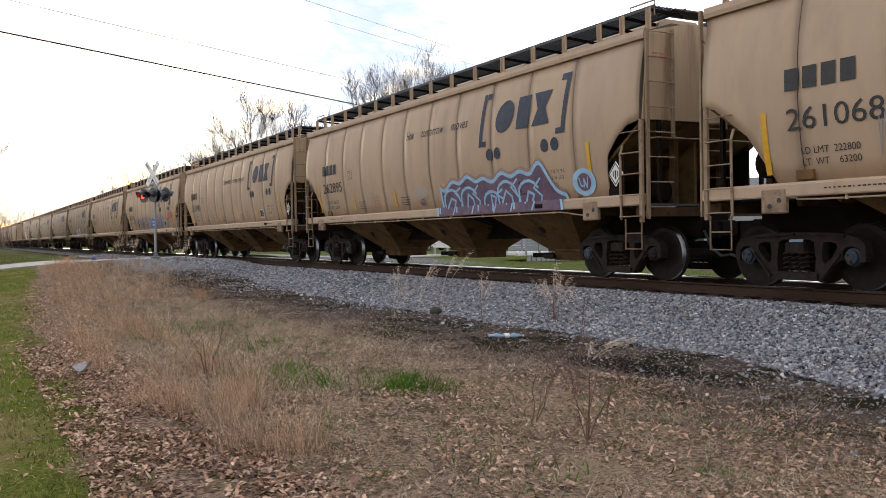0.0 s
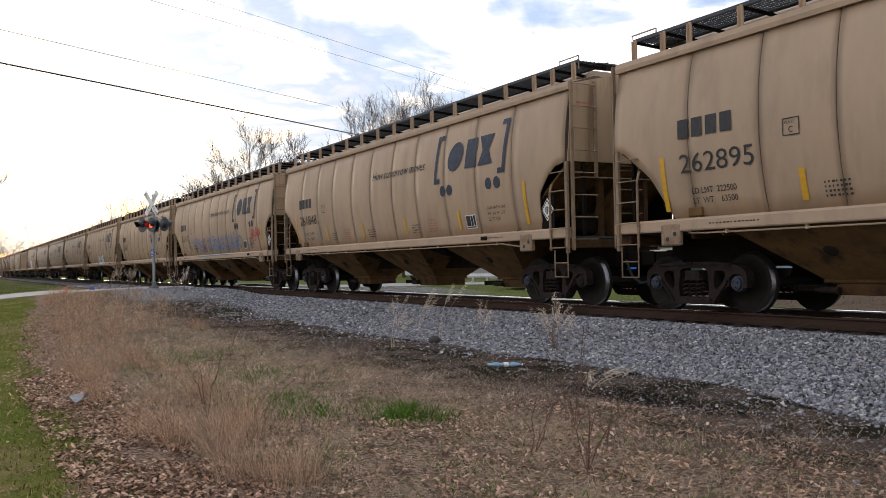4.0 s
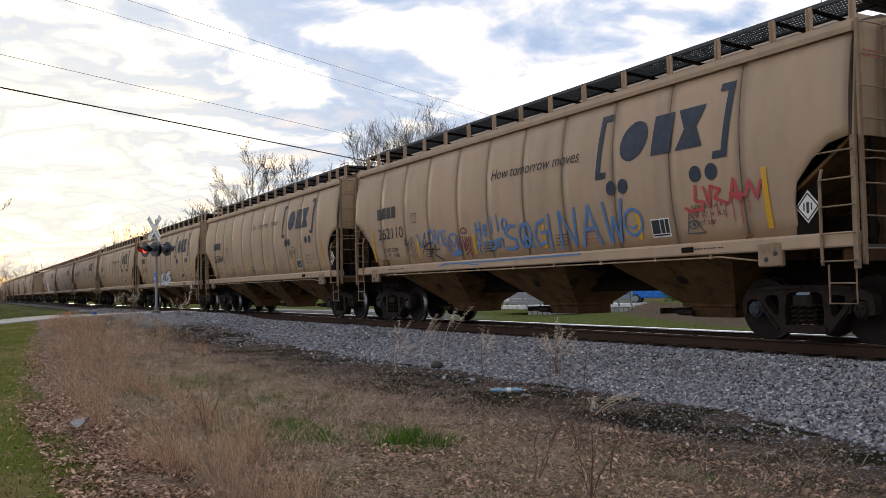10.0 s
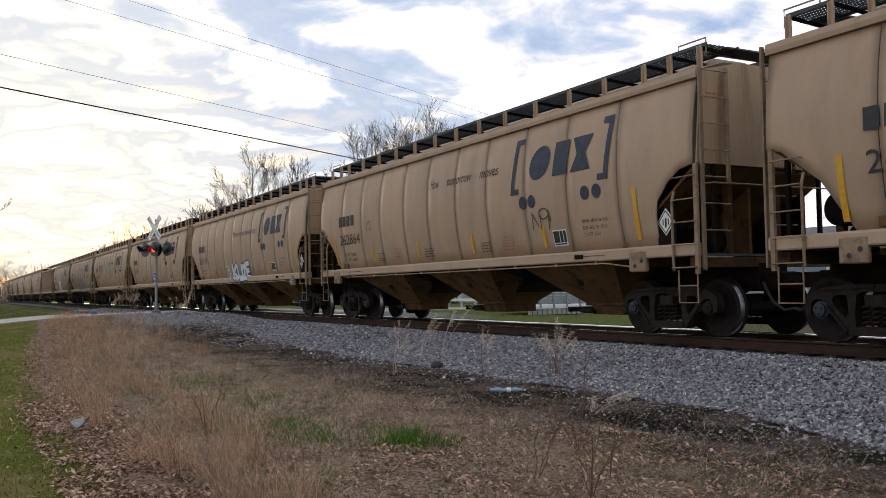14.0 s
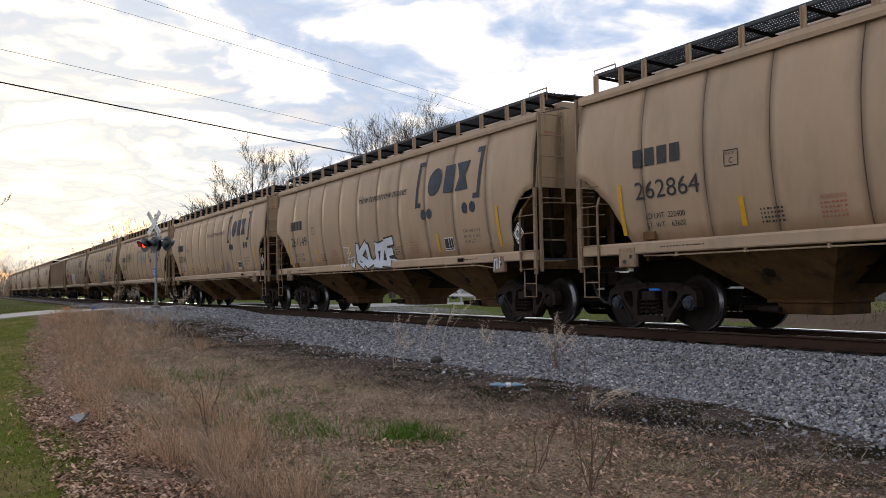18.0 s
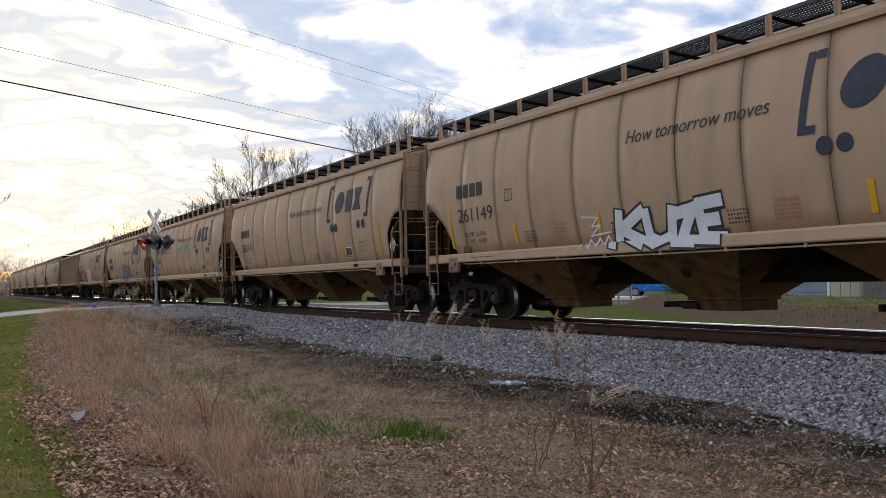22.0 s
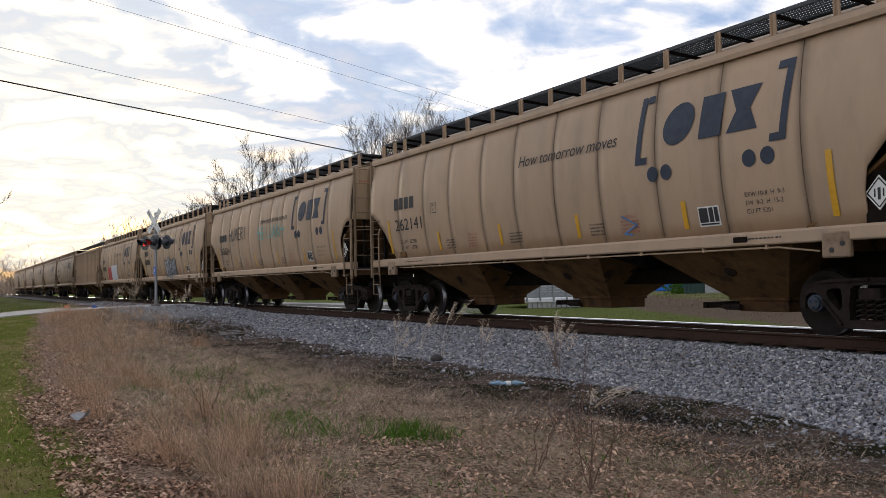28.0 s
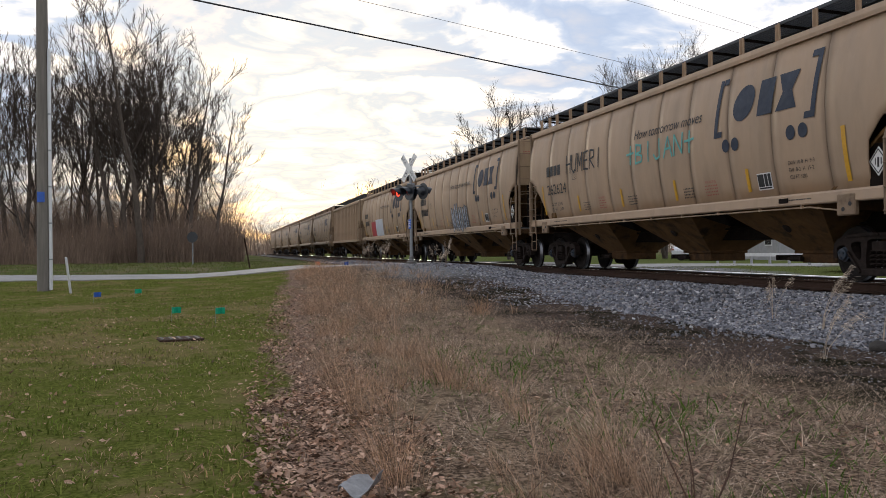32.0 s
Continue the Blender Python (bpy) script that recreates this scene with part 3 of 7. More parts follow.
def build_ballast():
    verts, faces = [], []
    xs = spread(-420, 60, -46, 8, 0.35, 1.12)
    ys = [-4.6, -4.0, -3.5, -3.1, -2.7, -2.3, -1.9, -1.55, -1.0, 0, 1.0, 1.55, 2.2, 2.9, 3.6]
    for x in xs:
        for y in ys:
            verts.append((x, y, ballast_z(x, y) - 0.02 + 0.02 * noise.noise((x * 3, y * 3, 0))))
    n = len(ys)
    for i in range(len(xs) - 1):
        for j in range(n - 1):
            faces.append((i * n + j, i * n + n + j, i * n + n + j + 1, i * n + j + 1))
    bed = new("ballast_bed", raw_mesh("ballast_bed", verts, faces, STONE_BED))
    tagged(bed, "sloping bed of grey crushed stone under the track", "ballast", kind="structure")
    rng = np.random.default_rng(3)
    cube = np.array([(-1, -1, -1), (1, -1, -1), (1, 1, -1), (-1, 1, -1), (-1, -1, 1), (1, -1, 1), (1, 1, 1), (-1, 1, 1)]) * 0.72
    tri = np.array([(4, 5, 6), (4, 6, 7), (0, 1, 5), (0, 5, 4), (1, 2, 6), (1, 6, 5), (2, 3, 7), (2, 7, 6), (3, 0, 4), (3, 4, 7)])
    V, F = [], []
    count = 0
    for x0, x1, number, size in ((-10, 0, 34000, 0.0175), (-20, -10, 25000, 0.0205), (-40, -20, 19000, 0.028), (-75, -40, 5000, 0.05)):
        for _ in range(number):
            x = rng.uniform(x0, x1)
            y = -1.28 - abs(rng.normal(0, 1)) * 0.35 if rng.random() < 0.12 else rng.uniform(-3.5 - 1.1 * smooth(-9, -3, x), -1.25)
            if rng.random() < 0.07:
                y -= rng.exponential(0.45)
            if -47.5 < x < -40 and y < -1.7:
                continue
            s = size * rng.uniform(0.6, 1.45)
            sc = np.array([rng.uniform(.7, 1.3), rng.uniform(.7, 1.2), rng.uniform(.5, .9)]) * s
            p = (cube + rng.uniform(-.42, .42, (8, 3))) * sc
            a, b = rng.uniform(0, 6.28), rng.uniform(-1.2, 1.2)
            ca, sa, cb, sb = math.cos(a), math.sin(a), math.cos(b), math.sin(b)
            R = np.array([[ca, -sa, 0], [sa, ca, 0], [0, 0, 1]]) @ np.array([[1, 0, 0], [0, cb, -sb], [0, sb, cb]])
            z = max(ballast_z(x, y), ground_z(x, y)) + s * 0.25 + (rng.random() < 0.3) * s * 0.5
            V.append(p @ R.T + (x, y, z))
            F.append(tri + 8 * count)
            count += 1
    ob = new("ballast_stones", raw_mesh("ballast_stones", np.concatenate(V).tolist(), np.concatenate(F).tolist(), STONE))
    tagged(ob, "loose angular grey ballast stones beside the rail", "stones", kind="stuff")


STONE_BED = material("ballast_fines", (0.05, 0.05, 0.055), 0.9, vary=0.5, scale=18, bump=0.8, bump_scale=25)
build_ballast()


# ---- the train ----
PITCH = 17.31
HALF = 7.95
TRUCK_AT = 6.72
SEAMS = [-6.22, -4.84, -3.58, -2.15, -0.84, 0.52, 1.86, 3.32, 4.70, 6.15]


def side_w(z):
    """Half the width of the curved side at height z."""
    return 1.632 - 0.102 * (z - 2.8) ** 2


def cut_low(x):
    """Lower edge of the side sheet, which is cut away over the trucks."""
    rows = [(-8.0, 2.70), (-7.69, 2.62), (-7.40, 2.40), (-7.10, 2.16), (-6.70, 1.50), (-6.56, 1.45), (7.0, 1.45), (7.03, 1.9), (7.1, 2.18), (7.38, 2.46), (7.64, 2.63), (8.0, 2.70)]
    for (a, za), (b, zb) in zip(rows, rows[1:]):
        if a <= x <= b:
            return za + (zb - za) * (x - a) / (b - a)
    return 1.45


def side_panel(x0, x1, out, nx=6, nz=9):
    bm = B()
    rows = []
    xs = [x0 + (x1 - x0) * i / nx for i in range(nx + 1)]
    if x0 < -6.5 or x1 > 6.5:
        xs = sorted(set(xs + [x for x in (-7.69, -7.40, -7.10, -6.70, -6.56, 7.0, 7.03, 7.1, 7.38, 7.64) if x0 < x < x1]))
    for x in xs:
        u = (x - x0) / (x1 - x0)
        lo = cut_low(x)
        row = []
        for j in range(nz + 1):
            z = lo + (4.05 - lo) * j / nz
            puff = 0.009 * math.sin(math.pi * u) ** 0.8 * math.sin(math.pi * min(1, max(0, (z - 1.3) / 2.9))) if 0 < u < 1 else -0.004
            row.append(bm.verts.new((x, -(side_w(z) + puff + out), z)))
        rows.append(row)
    for a, b in zip(rows, rows[1:]):
        for j in range(nz):
            bm.faces.new((a[j], b[j], b[j + 1], a[j + 1]))
    r = bmesh.ops.extrude_face_region(bm, geom=bm.faces[:])
    for v in r["geom"]:
        if isinstance(v, bmesh.types.BMVert):
            v.co.y += 0.02
    bmesh.ops.recalc_face_normals(bm, faces=bm.faces[:])
    for f in bm.faces:
        f.smooth = True
    return bm


def body_core(ribs=False):
    """The shell behind the side panels: both sides, the roof slope, the end walls and the end slope sheets."""
    bm = B()
    xs = [-7.95, -7.69, -7.40, -7.10, -6.70, -6.56, -3, 0, 3, 7.0, 7.03, 7.1, 7.38, 7.64, 7.95]
    rings = []
    for x in xs:
        lo = cut_low(x)
        left = [(-(side_w(lo + (4.05 - lo) * j / 7) - 0.018), lo + (4.05 - lo) * j / 7) for j in range(8)]
        ring = left + [(-1.46, 4.16), (-0.9, 4.33), (0.9, 4.33), (1.46, 4.16)] + [(-y, z) for y, z in left[::-1]]
        rings.append([bm.verts.new((x, y, z)) for y, z in ring])
    for a, b in zip(rings, rings[1:]):
        for k in range(len(a) - 1):
            bm.faces.new((a[k], b[k], b[k + 1], a[k + 1]))
    bm.faces.new(rings[0])
    bm.faces.new(rings[-1][::-1])
    bmesh.ops.recalc_face_normals(bm, faces=bm.faces[:])
    return bm


def on_side(me_or_bm, x, z, out=0.018, flip=False):
    """Lays a flat (x, y) drawing on the near side with its origin at (x, z)."""
    bm = me_or_bm
    if isinstance(me_or_bm, bpy.types.Mesh):
        bm = B()
        bm.from_mesh(me_or_bm)
    for v in bm.verts:
        v.co = Vector((v.co.x + x, v.co.z, v.co.y + z))
    for zc in [1.477, 1.479] + [1.5 + 0.15 * k for k in range(17)]:
        bmesh.ops.bisect_plane(bm, geom=bm.verts[:] + bm.edges[:] + bm.faces[:], plane_co=(0, 0, zc), plane_no=(0, 0, 1))
    for v in bm.verts:
        v.co.y = -((side_w(v.co.z) if v.co.z > 1.478 else 1.624) + out + v.co.y)
    bmesh.ops.recalc_face_normals(bm, faces=bm.faces[:])
    for f in bm.faces:
        if f.normal.y > 0:
            f.normal_flip()
    return bm


def flat(polys):
    bm = B()
    for k, poly in enumerate(polys):
        bm.faces.new([bm.verts.new((x, y, 0.0004 * (k % 7))) for x, y in poly])
    return bm


def slab(x0, x1, z0, z1, lean=0.0):
    return [(x0, z0), (x1, z0), (x1 + lean, z1), (x0 + lean, z1)]


def disc(x, z, rx, rz, n=20, a0=0.0, a1=2 * math.pi):
    return [(x + rx * math.cos(a0 + (a1 - a0) * k / n), z + rz * math.sin(a0 + (a1 - a0) * k / n)) for k in range(n)]


def ribbon(pts, w):
    """A stroke of constant width through (x, z) points, as quads."""
    out = []
    for (x0, z0), (x1, z1) in zip(pts, pts[1:]):
        d = math.hypot(x1 - x0, z1 - z0) or 1
        ux, uz = (x1 - x0) / d * w * 0.3, (z1 - z0) / d * w * 0.3
        nx, nz = -(z1 - z0) / d * w / 2, (x1 - x0) / d * w / 2
        out.append([(x0 - ux + nx, z0 - uz + nz), (x0 - ux - nx, z0 - uz - nz), (x1 + ux - nx, z1 + uz - nz), (x1 + ux + nx, z1 + uz + nz)])
    return out


def build_logo(car):
    part("logo_bracket", on_side(flat([slab(2.86, 2.98, 2.70, 3.80, 0.16), slab(2.98, 3.14, 2.70, 2.81, 0.02), slab(3.14, 3.30, 3.69, 3.80, 0.02)]), 0, 0), NAVY, car, "navy bracket mark")
    part("logo_bracket", on_side(flat([slab(5.80, 5.92, 2.70, 3.80, 0.16), slab(5.64, 5.80, 2.70, 2.81, 0.02), slab(5.78, 5.95, 3.69, 3.80, 0.02)]), 0, 0), NAVY, car, "navy bracket mark")
    for x in (3.27, 3.58, 5.27, 5.60):
        part("logo_dot", on_side(flat([disc(x, 2.52, 0.125, 0.125)]), 0, 0), NAVY, car)
    # three plain blocks stand for the emblem
    oval = [(3.88 + 0.33 * math.cos(t) + 0.10 * math.sin(t), 3.24 + 0.32 * math.sin(t)) for t in [2 * math.pi * k / 24 for k in range(24)]]
    part("logo_emblem", on_side(flat([oval]), 0, 0), NAVY, car, "navy oval emblem block")
    part("logo_emblem", on_side(flat([slab(4.30, 4.74, 2.93, 3.56, 0.10)]), 0, 0), NAVY, car, "navy slanted emblem block")
    part("logo_emblem", on_side(flat([[(4.86, 2.93), (5.44, 2.93), (5.32, 3.245), (5.06, 3.245)], [(5.06, 3.245), (5.32, 3.245), (5.52, 3.56), (4.94, 3.56)]]), 0, 0), NAVY, car, "navy waisted emblem block")


TEXT = {}


def stuff_part(*args):
    tagged(part(*args), kind="stuff")


def build_stencils(car):
    # the owner's mark, as plain blocks
    part("reporting_mark", on_side(flat([slab(-6.41 + 0.29 * k, -6.19 + 0.29 * k, 2.70, 2.99) for k in range(4)]), 0, 0), BLACK, car)
    part("plate_mark", on_side(flat([slab(-4.42, -4.14, 2.48, 2.495), slab(-4.42, -4.14, 2.705, 2.72), slab(-4.42, -4.405, 2.495, 2.705), slab(-4.155, -4.14, 2.495, 2.705)]), 0, 0), BLACK, car)
    stuff_part("plate_mark", on_side(TEXT["plate"], -4.385, 2.64), BLACK, car)
    part("plate_mark", on_side(TEXT["plate_letter"], -4.325, 2.52), BLACK, car)
    stuff_part("warning_stencil", on_side(TEXT["warning"], -2.85, 1.86), RED_PAINT, car, "red stencilled warning")
    stuff_part("warning_stencil", on_side(TEXT["warning"], 2.38, 1.86), RED_PAINT, car, "red stencilled warning")
    for x, hi in ((-6.79, 2.46), (-4.17, 2.03), (-1.49, 2.03), (1.15, 2.03), (3.88, 2.03), (6.58, 2.46)):
        part("reflector", on_side(flat([slab(x - 0.05, x + 0.05, 1.60, hi)]), 0, 0), YELLOW, car, "yellow reflective strip")
    part("data_panel", on_side(flat([slab(4.17, 4.60, 1.61, 1.91)]), 0, 0), WHITE, car, "white framed black data panel")
    part("data_panel", on_side(flat([slab(4.19, 4.37, 1.67, 1.89), slab(4.39, 4.48, 1.67, 1.89), slab(4.50, 4.58, 1.67, 1.89), slab(4.20, 4.57, 1.63, 1.655)]), 0, 0, 0.022), BLACK, car)
    rnd = random.Random(8)
    tiny = [slab(x + 0.06 * k, x + 0.06 * k + rnd.uniform(.02, .045), z, z + 0.028) for x, n in ((-3.85, 7), (-1.15, 8), (1.5, 7)) for z in (1.62, 1.68, 1.74, 1.80) for k in range(n)]
    stuff_part("small_print", on_side(flat(tiny), 0, 0), BLACK, car, "tiny stencilled notes")
    tiny = [slab(x + 0.06 * k, x + 0.06 * k + rnd.uniform(.02, .05), z, z + 0.026) for x, n in ((-2.85, 7), (2.35, 8)) for z in (1.62, 1.68, 1.74, 1.80) for k in range(n)]
    stuff_part("small_print", on_side(flat(tiny), 0, 0), RED_PAINT, car, "red stencilled warning")
    for key, z in (("exw", 1.98), ("ew", 1.86), ("cuft", 1.74)):
        stuff_part("size_stencil", on_side(TEXT[key], 5.12, z), BLACK, car)
    bm = B()
    for x0, n in ((-5.8, 14), (5.0, 12)):
        for k in range(n):
            box(bm, x0 + .07 * k, x0 + .07 * k + rnd.uniform(.02, .05), -1.644, -1.630, 1.365, 1.383)
    stuff_part("small_print", bm, BLACK, car)


def build_wheelset():
    bm = B()
    r = 0.457
    for s in (-1, 1):
        y = s * 0.70
        o = s
        prof = [(0.70 - 0.0, 0.09), (0.70, 0.30), (0.685, 0.38), (0.683, r + 0.027), (0.715, r + 0.025), (0.73, r), (0.82, r - 0.005), (0.825, 0.38), (0.775, 0.33), (0.765, 0.18), (0.80, 0.12), (0.80, 0.09)]
        n = 28
        rings = []
        for off, rr in prof:
            rings.append([bm.verts.new((rr * math.cos(2 * math.pi * k / n), s * off, rr * math.sin(2 * math.pi * k / n))) for k in range(n)])
        for i, (a, b) in enumerate(zip(rings, rings[1:])):
            for k in range(n):
                f = bm.faces.new((a[k], a[(k + 1) % n], b[(k + 1) % n], b[k]))
                f.material_index = 1 if i == 5 else 0
                f.smooth = i not in (2, 6)
    lathe(bm, [(-1.0, 0.075), (-0.8, 0.085), (0.8, 0.085), (1.0, 0.075)], 12)
    bmesh.ops.recalc_face_normals(bm, faces=bm.faces[:])
    return mesh_of("wheelset", bm, [WHEEL, TREAD])


def build_cap():
    bm = lathe(B(), [(-0.16, 0.12), (-0.05, 0.125), (-0.04, 0.10), (0.0, 0.095), (0.012, 0.06), (0.014, 0.001)][::-1], 16)
    for v in bm.verts:
        v.co.y *= -1
    for k in range(3):
        a = 2 * math.pi * k / 3 + 0.5
        x, z = 0.055 * math.cos(a), 0.055 * math.sin(a)
        box(bm, x - .016, x + .016, -0.03, 0.0, z - .016, z + .016)
    bmesh.ops.recalc_face_normals(bm, faces=bm.faces[:])
    return bm


def build_side_frame():
    """One casting: arched top chord, sloping arms down to the spring seat, three windows."""
    half = [(0.0, 0.80), (0.34, 0.80), (0.62, 0.785), (0.84, 0.755), (1.00, 0.71), (1.09, 0.63), (1.11, 0.50), (1.10, 0.40), (1.03, 0.39), (1.02, 0.55), (0.95, 0.60), (0.83, 0.60), (0.76, 0.55), (0.75, 0.42), (0.69, 0.40), (0.60, 0.31), (0.50, 0.19), (0.43, 0.135), (0.30, 0.12)]
    outline = half + [(-x, z) for x, z in reversed(half) if x > 0]
    window = [(0.45, 0.655), (0.56, 0.665), (0.66, 0.64), (0.68, 0.585), (0.63, 0.50), (0.54, 0.40), (0.48, 0.36), (0.44, 0.40), (0.43, 0.52)]
    middle = [(-0.32, 0.24), (0.32, 0.24), (0.33, 0.42), (0.30, 0.66), (0.22, 0.70), (-0.22, 0.70), (-0.30, 0.66), (-0.33, 0.42)]
    bm = B()
    for loop in (outline, window, [(-x, z) for x, z in window], middle):
        vs = [bm.verts.new((x, -0.08, z)) for x, z in loop]
        for k in range(len(vs)):
            bm.edges.new((vs[k], vs[(k + 1) % len(vs)]))
    bmesh.ops.triangle_fill(bm, use_beauty=True, use_dissolve=False, edges=bm.edges[:])
    grown = bmesh.ops.extrude_face_region(bm, geom=bm.faces[:])
    for v in grown["geom"]:
        if isinstance(v, bmesh.types.BMVert):
            v.co.y += 0.16
    # raised ribs along the chord and the arms, and the spring seat
    for s in (-1, 1):
        beam(bm, (s * 0.02, -0.095, 0.775), (s * 0.80, -0.095, 0.742), 0.04, 0.03)
        beam(bm, (s * 0.73, -0.095, 0.50), (s * 0.44, -0.095, 0.17), 0.04, 0.035)
    box(bm, -0.38, 0.38, -0.13, 0.13, 0.13, 0.22)
    bmesh.ops.recalc_face_normals(bm, faces=bm.faces[:])
    return mesh_of("side_frame", bm, TRUCK)


def spring(x, y, z0, z1, r=0.062, turns=4):
    pts = [(x + r * math.cos(a * 2 * math.pi / 7), y + r * math.sin(a * 2 * math.pi / 7), z0 + (z1 - z0) * a / (7 * turns)) for a in range(7 * turns + 1)]
    return pts


def build_car_template():
    car = thing("hopper_car", "tan covered hopper car with dark grated roof walkway", "hopper car", "cars of the freight train")
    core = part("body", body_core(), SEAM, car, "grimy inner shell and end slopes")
    part("far_side", mirrored(side_panel(-HALF, HALF, 0.0, 24)), PAINT, car)
    edges = [-HALF] + SEAMS + [HALF]
    for a, b in zip(edges, edges[1:]):
        part("side_panel", side_panel(a + 0.009, b - 0.009, 0.0), PAINT_SIDE, car)
    # top chord and roof slope
    for s in (-1, 1):
        bm = prism_x([(1.47, 4.03), (1.535, 4.03), (1.545, 4.10), (1.53, 4.185), (1.44, 4.21), (1.42, 4.15)], -7.98, 7.98, s)
        part("roof_chord", bm, PAINT, car)
        bm = prism_x([(1.45, 4.175), (1.42, 4.205), (0.62, 4.37), (0.60, 4.33)], -7.94, 7.94, s)
        part("roof_sheet", bm, PAINT, car)
    bm = prism_x([(-0.50, 4.33), (-0.50, 4.54), (-0.40, 4.63), (0.40, 4.63), (0.50, 4.54), (0.50, 4.33)], -7.2, 7.2, 1)
    part("hatch_trough", bm, PAINT, car)
    # running boards on posts
    post = mesh_of("walkway_post", box(box(B(), -0.032, 0.032, -0.012, 0.012, 4.17, 4.60), -0.032, -0.02, -0.06, 0.012, 4.17, 4.58), PAINT)
    bracket = mesh_of("walkway_bracket", beam(B(), (0, -1.22, 4.565), (0, -0.50, 4.52), 0.03, 0.05), GRIME_SHADE)
    posts = [-7.8, -7.1, -6.5, -5.45, -4.35, -3.25, -2.15, -1.05, 0.0, 1.05, 2.12, 3.26, 4.4, 5.45, 6.5, 7.13, 7.8]
    for s in (-1, 1):
        bm = B()
        x = -7.84
        while x < 7.9:
            box(bm, x, x + 0.012, s * 0.54, s * 1.22, 4.597, 4.609)
            x += 0.05
        for k in range(8):
            y = s * (0.57 + 0.09 * k)
            box(bm, -7.84, 7.9, y - 0.011, y + 0.011, 4.592, 4.610)
        for y in (s * 0.535, s * 1.225):
            box(bm, -7.86, 7.92, y - 0.012, y + 0.012, 4.57, 4.625)
        bmesh.ops.recalc_face_normals(bm, faces=bm.faces[:])
        part("walkway", bm, GRATE, car, "dark galvanised walkway grating")
        for px in posts:
            part("walkway_post", post, None, car, at=pose(px, s * 1.24, 0, 0, 0, 0 if s < 0 else 180))
        for px in posts:
            part("walkway_bracket", bracket, None, car, at=pose(px, 0, 0, 0, 0, 0 if s < 0 else 180))
    for e in (-1, 1):
        bm = box(B(), min(e * 7.45, e * 7.9), max(e * 7.45, e * 7.9), -0.74, 0.74, 4.585, 4.61)
        part("end_walkway", bm, GRATE, car)
        bm = B()
        tube(bm, [(e * 7.3, -1.22, 4.62), (e * 7.3, -1.22, 4.70), (e * 7.9, -1.22, 4.70), (e * 7.9, -1.22, 4.45)], 0.012)
        part("roof_handhold", bm, PAINT_WORN, car)
    # side sills, jacking pads
    for s in (-1, 1):
        bm = prism_x([(1.42, 1.28), (1.63, 1.28), (1.64, 1.30), (1.635, 1.44), (1.60, 1.475), (1.42, 1.475)], -7.95, 7.97, s)
        part("side_sill", bm, PAINT, car)
        for x in (-6.62, 6.65):
            bm = box(B(), x - 0.21, x + 0.21, min(s * 1.56, s * 1.655), max(s * 1.56, s * 1.655), 1.06, 1.40)
            soften(bm, 0.02)
            pad = part("jacking_pad", bm, PAINT_WORN, car)
            for dxh in (-0.05, 0.11):
                bm = lathe(B(), [(-0.004, 0.035), (0.004, 0.035)], 12)
                part("pad_hole", bm, BLACK, pad, at=pose(x + dxh, s * 1.659, 1.16 if dxh < 0 else 1.24))
    # ends: wall, slope sheet, corner posts, platform
    for e in (-1, 1):
        bm = B()
        poly = [(-1.46, 4.04), (-1.46, 4.15), (-0.6, 4.34), (0.6, 4.34), (1.46, 4.15), (1.46, 4.04), (1.58, 2.70), (-1.58, 2.70)]
        a = [bm.verts.new((e * 7.955, y, z)) for y, z in poly]
        b = [bm.verts.new((e * 7.985, y, z)) for y, z in poly]
        bm.faces.new(a)
        bm.faces.new(b)
        for k in range(8):
            bm.faces.new((a[k], a[(k + 1) % 8], b[(k + 1) % 8], b[k]))
        bmesh.ops.recalc_face_normals(bm, faces=bm.faces[:])
        part("end_wall", bm, PAINT_END, car, "rust-streaked end wall")
        bm = B()
        v = [bm.verts.new(p) for p in ((e * 7.9, -1.52, 2.72), (e * 7.9, 1.52, 2.72), (e * 5.7, 1.45, 1.25), (e * 5.7, -1.45, 1.25), (e * 7.9, -1.52, 2.66), (e * 7.9, 1.52, 2.66), (e * 5.7, 1.45, 1.18), (e * 5.7, -1.45, 1.18))]
        for f in ((0, 1, 2, 3), (4, 5, 6, 7), (0, 1, 5, 4), (3, 2, 6, 7), (0, 3, 7, 4), (1, 2, 6, 5)):
            bm.faces.new([v[i] for i in f])
        bmesh.ops.recalc_face_normals(bm, faces=bm.faces[:])
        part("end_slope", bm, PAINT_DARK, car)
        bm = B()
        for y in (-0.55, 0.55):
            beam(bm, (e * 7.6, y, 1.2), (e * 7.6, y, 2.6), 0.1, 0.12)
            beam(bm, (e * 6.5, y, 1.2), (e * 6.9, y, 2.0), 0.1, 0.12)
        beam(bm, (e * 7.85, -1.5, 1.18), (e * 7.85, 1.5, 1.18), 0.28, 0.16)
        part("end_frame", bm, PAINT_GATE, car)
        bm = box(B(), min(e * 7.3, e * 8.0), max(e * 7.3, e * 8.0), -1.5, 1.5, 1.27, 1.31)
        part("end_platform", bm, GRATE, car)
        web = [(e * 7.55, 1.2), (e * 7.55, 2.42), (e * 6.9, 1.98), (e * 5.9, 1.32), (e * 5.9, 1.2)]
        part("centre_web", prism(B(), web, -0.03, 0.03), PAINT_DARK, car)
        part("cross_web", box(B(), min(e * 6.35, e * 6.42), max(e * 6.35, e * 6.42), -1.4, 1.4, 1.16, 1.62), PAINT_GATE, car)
        rnd = random.Random(3)
        bm = B()
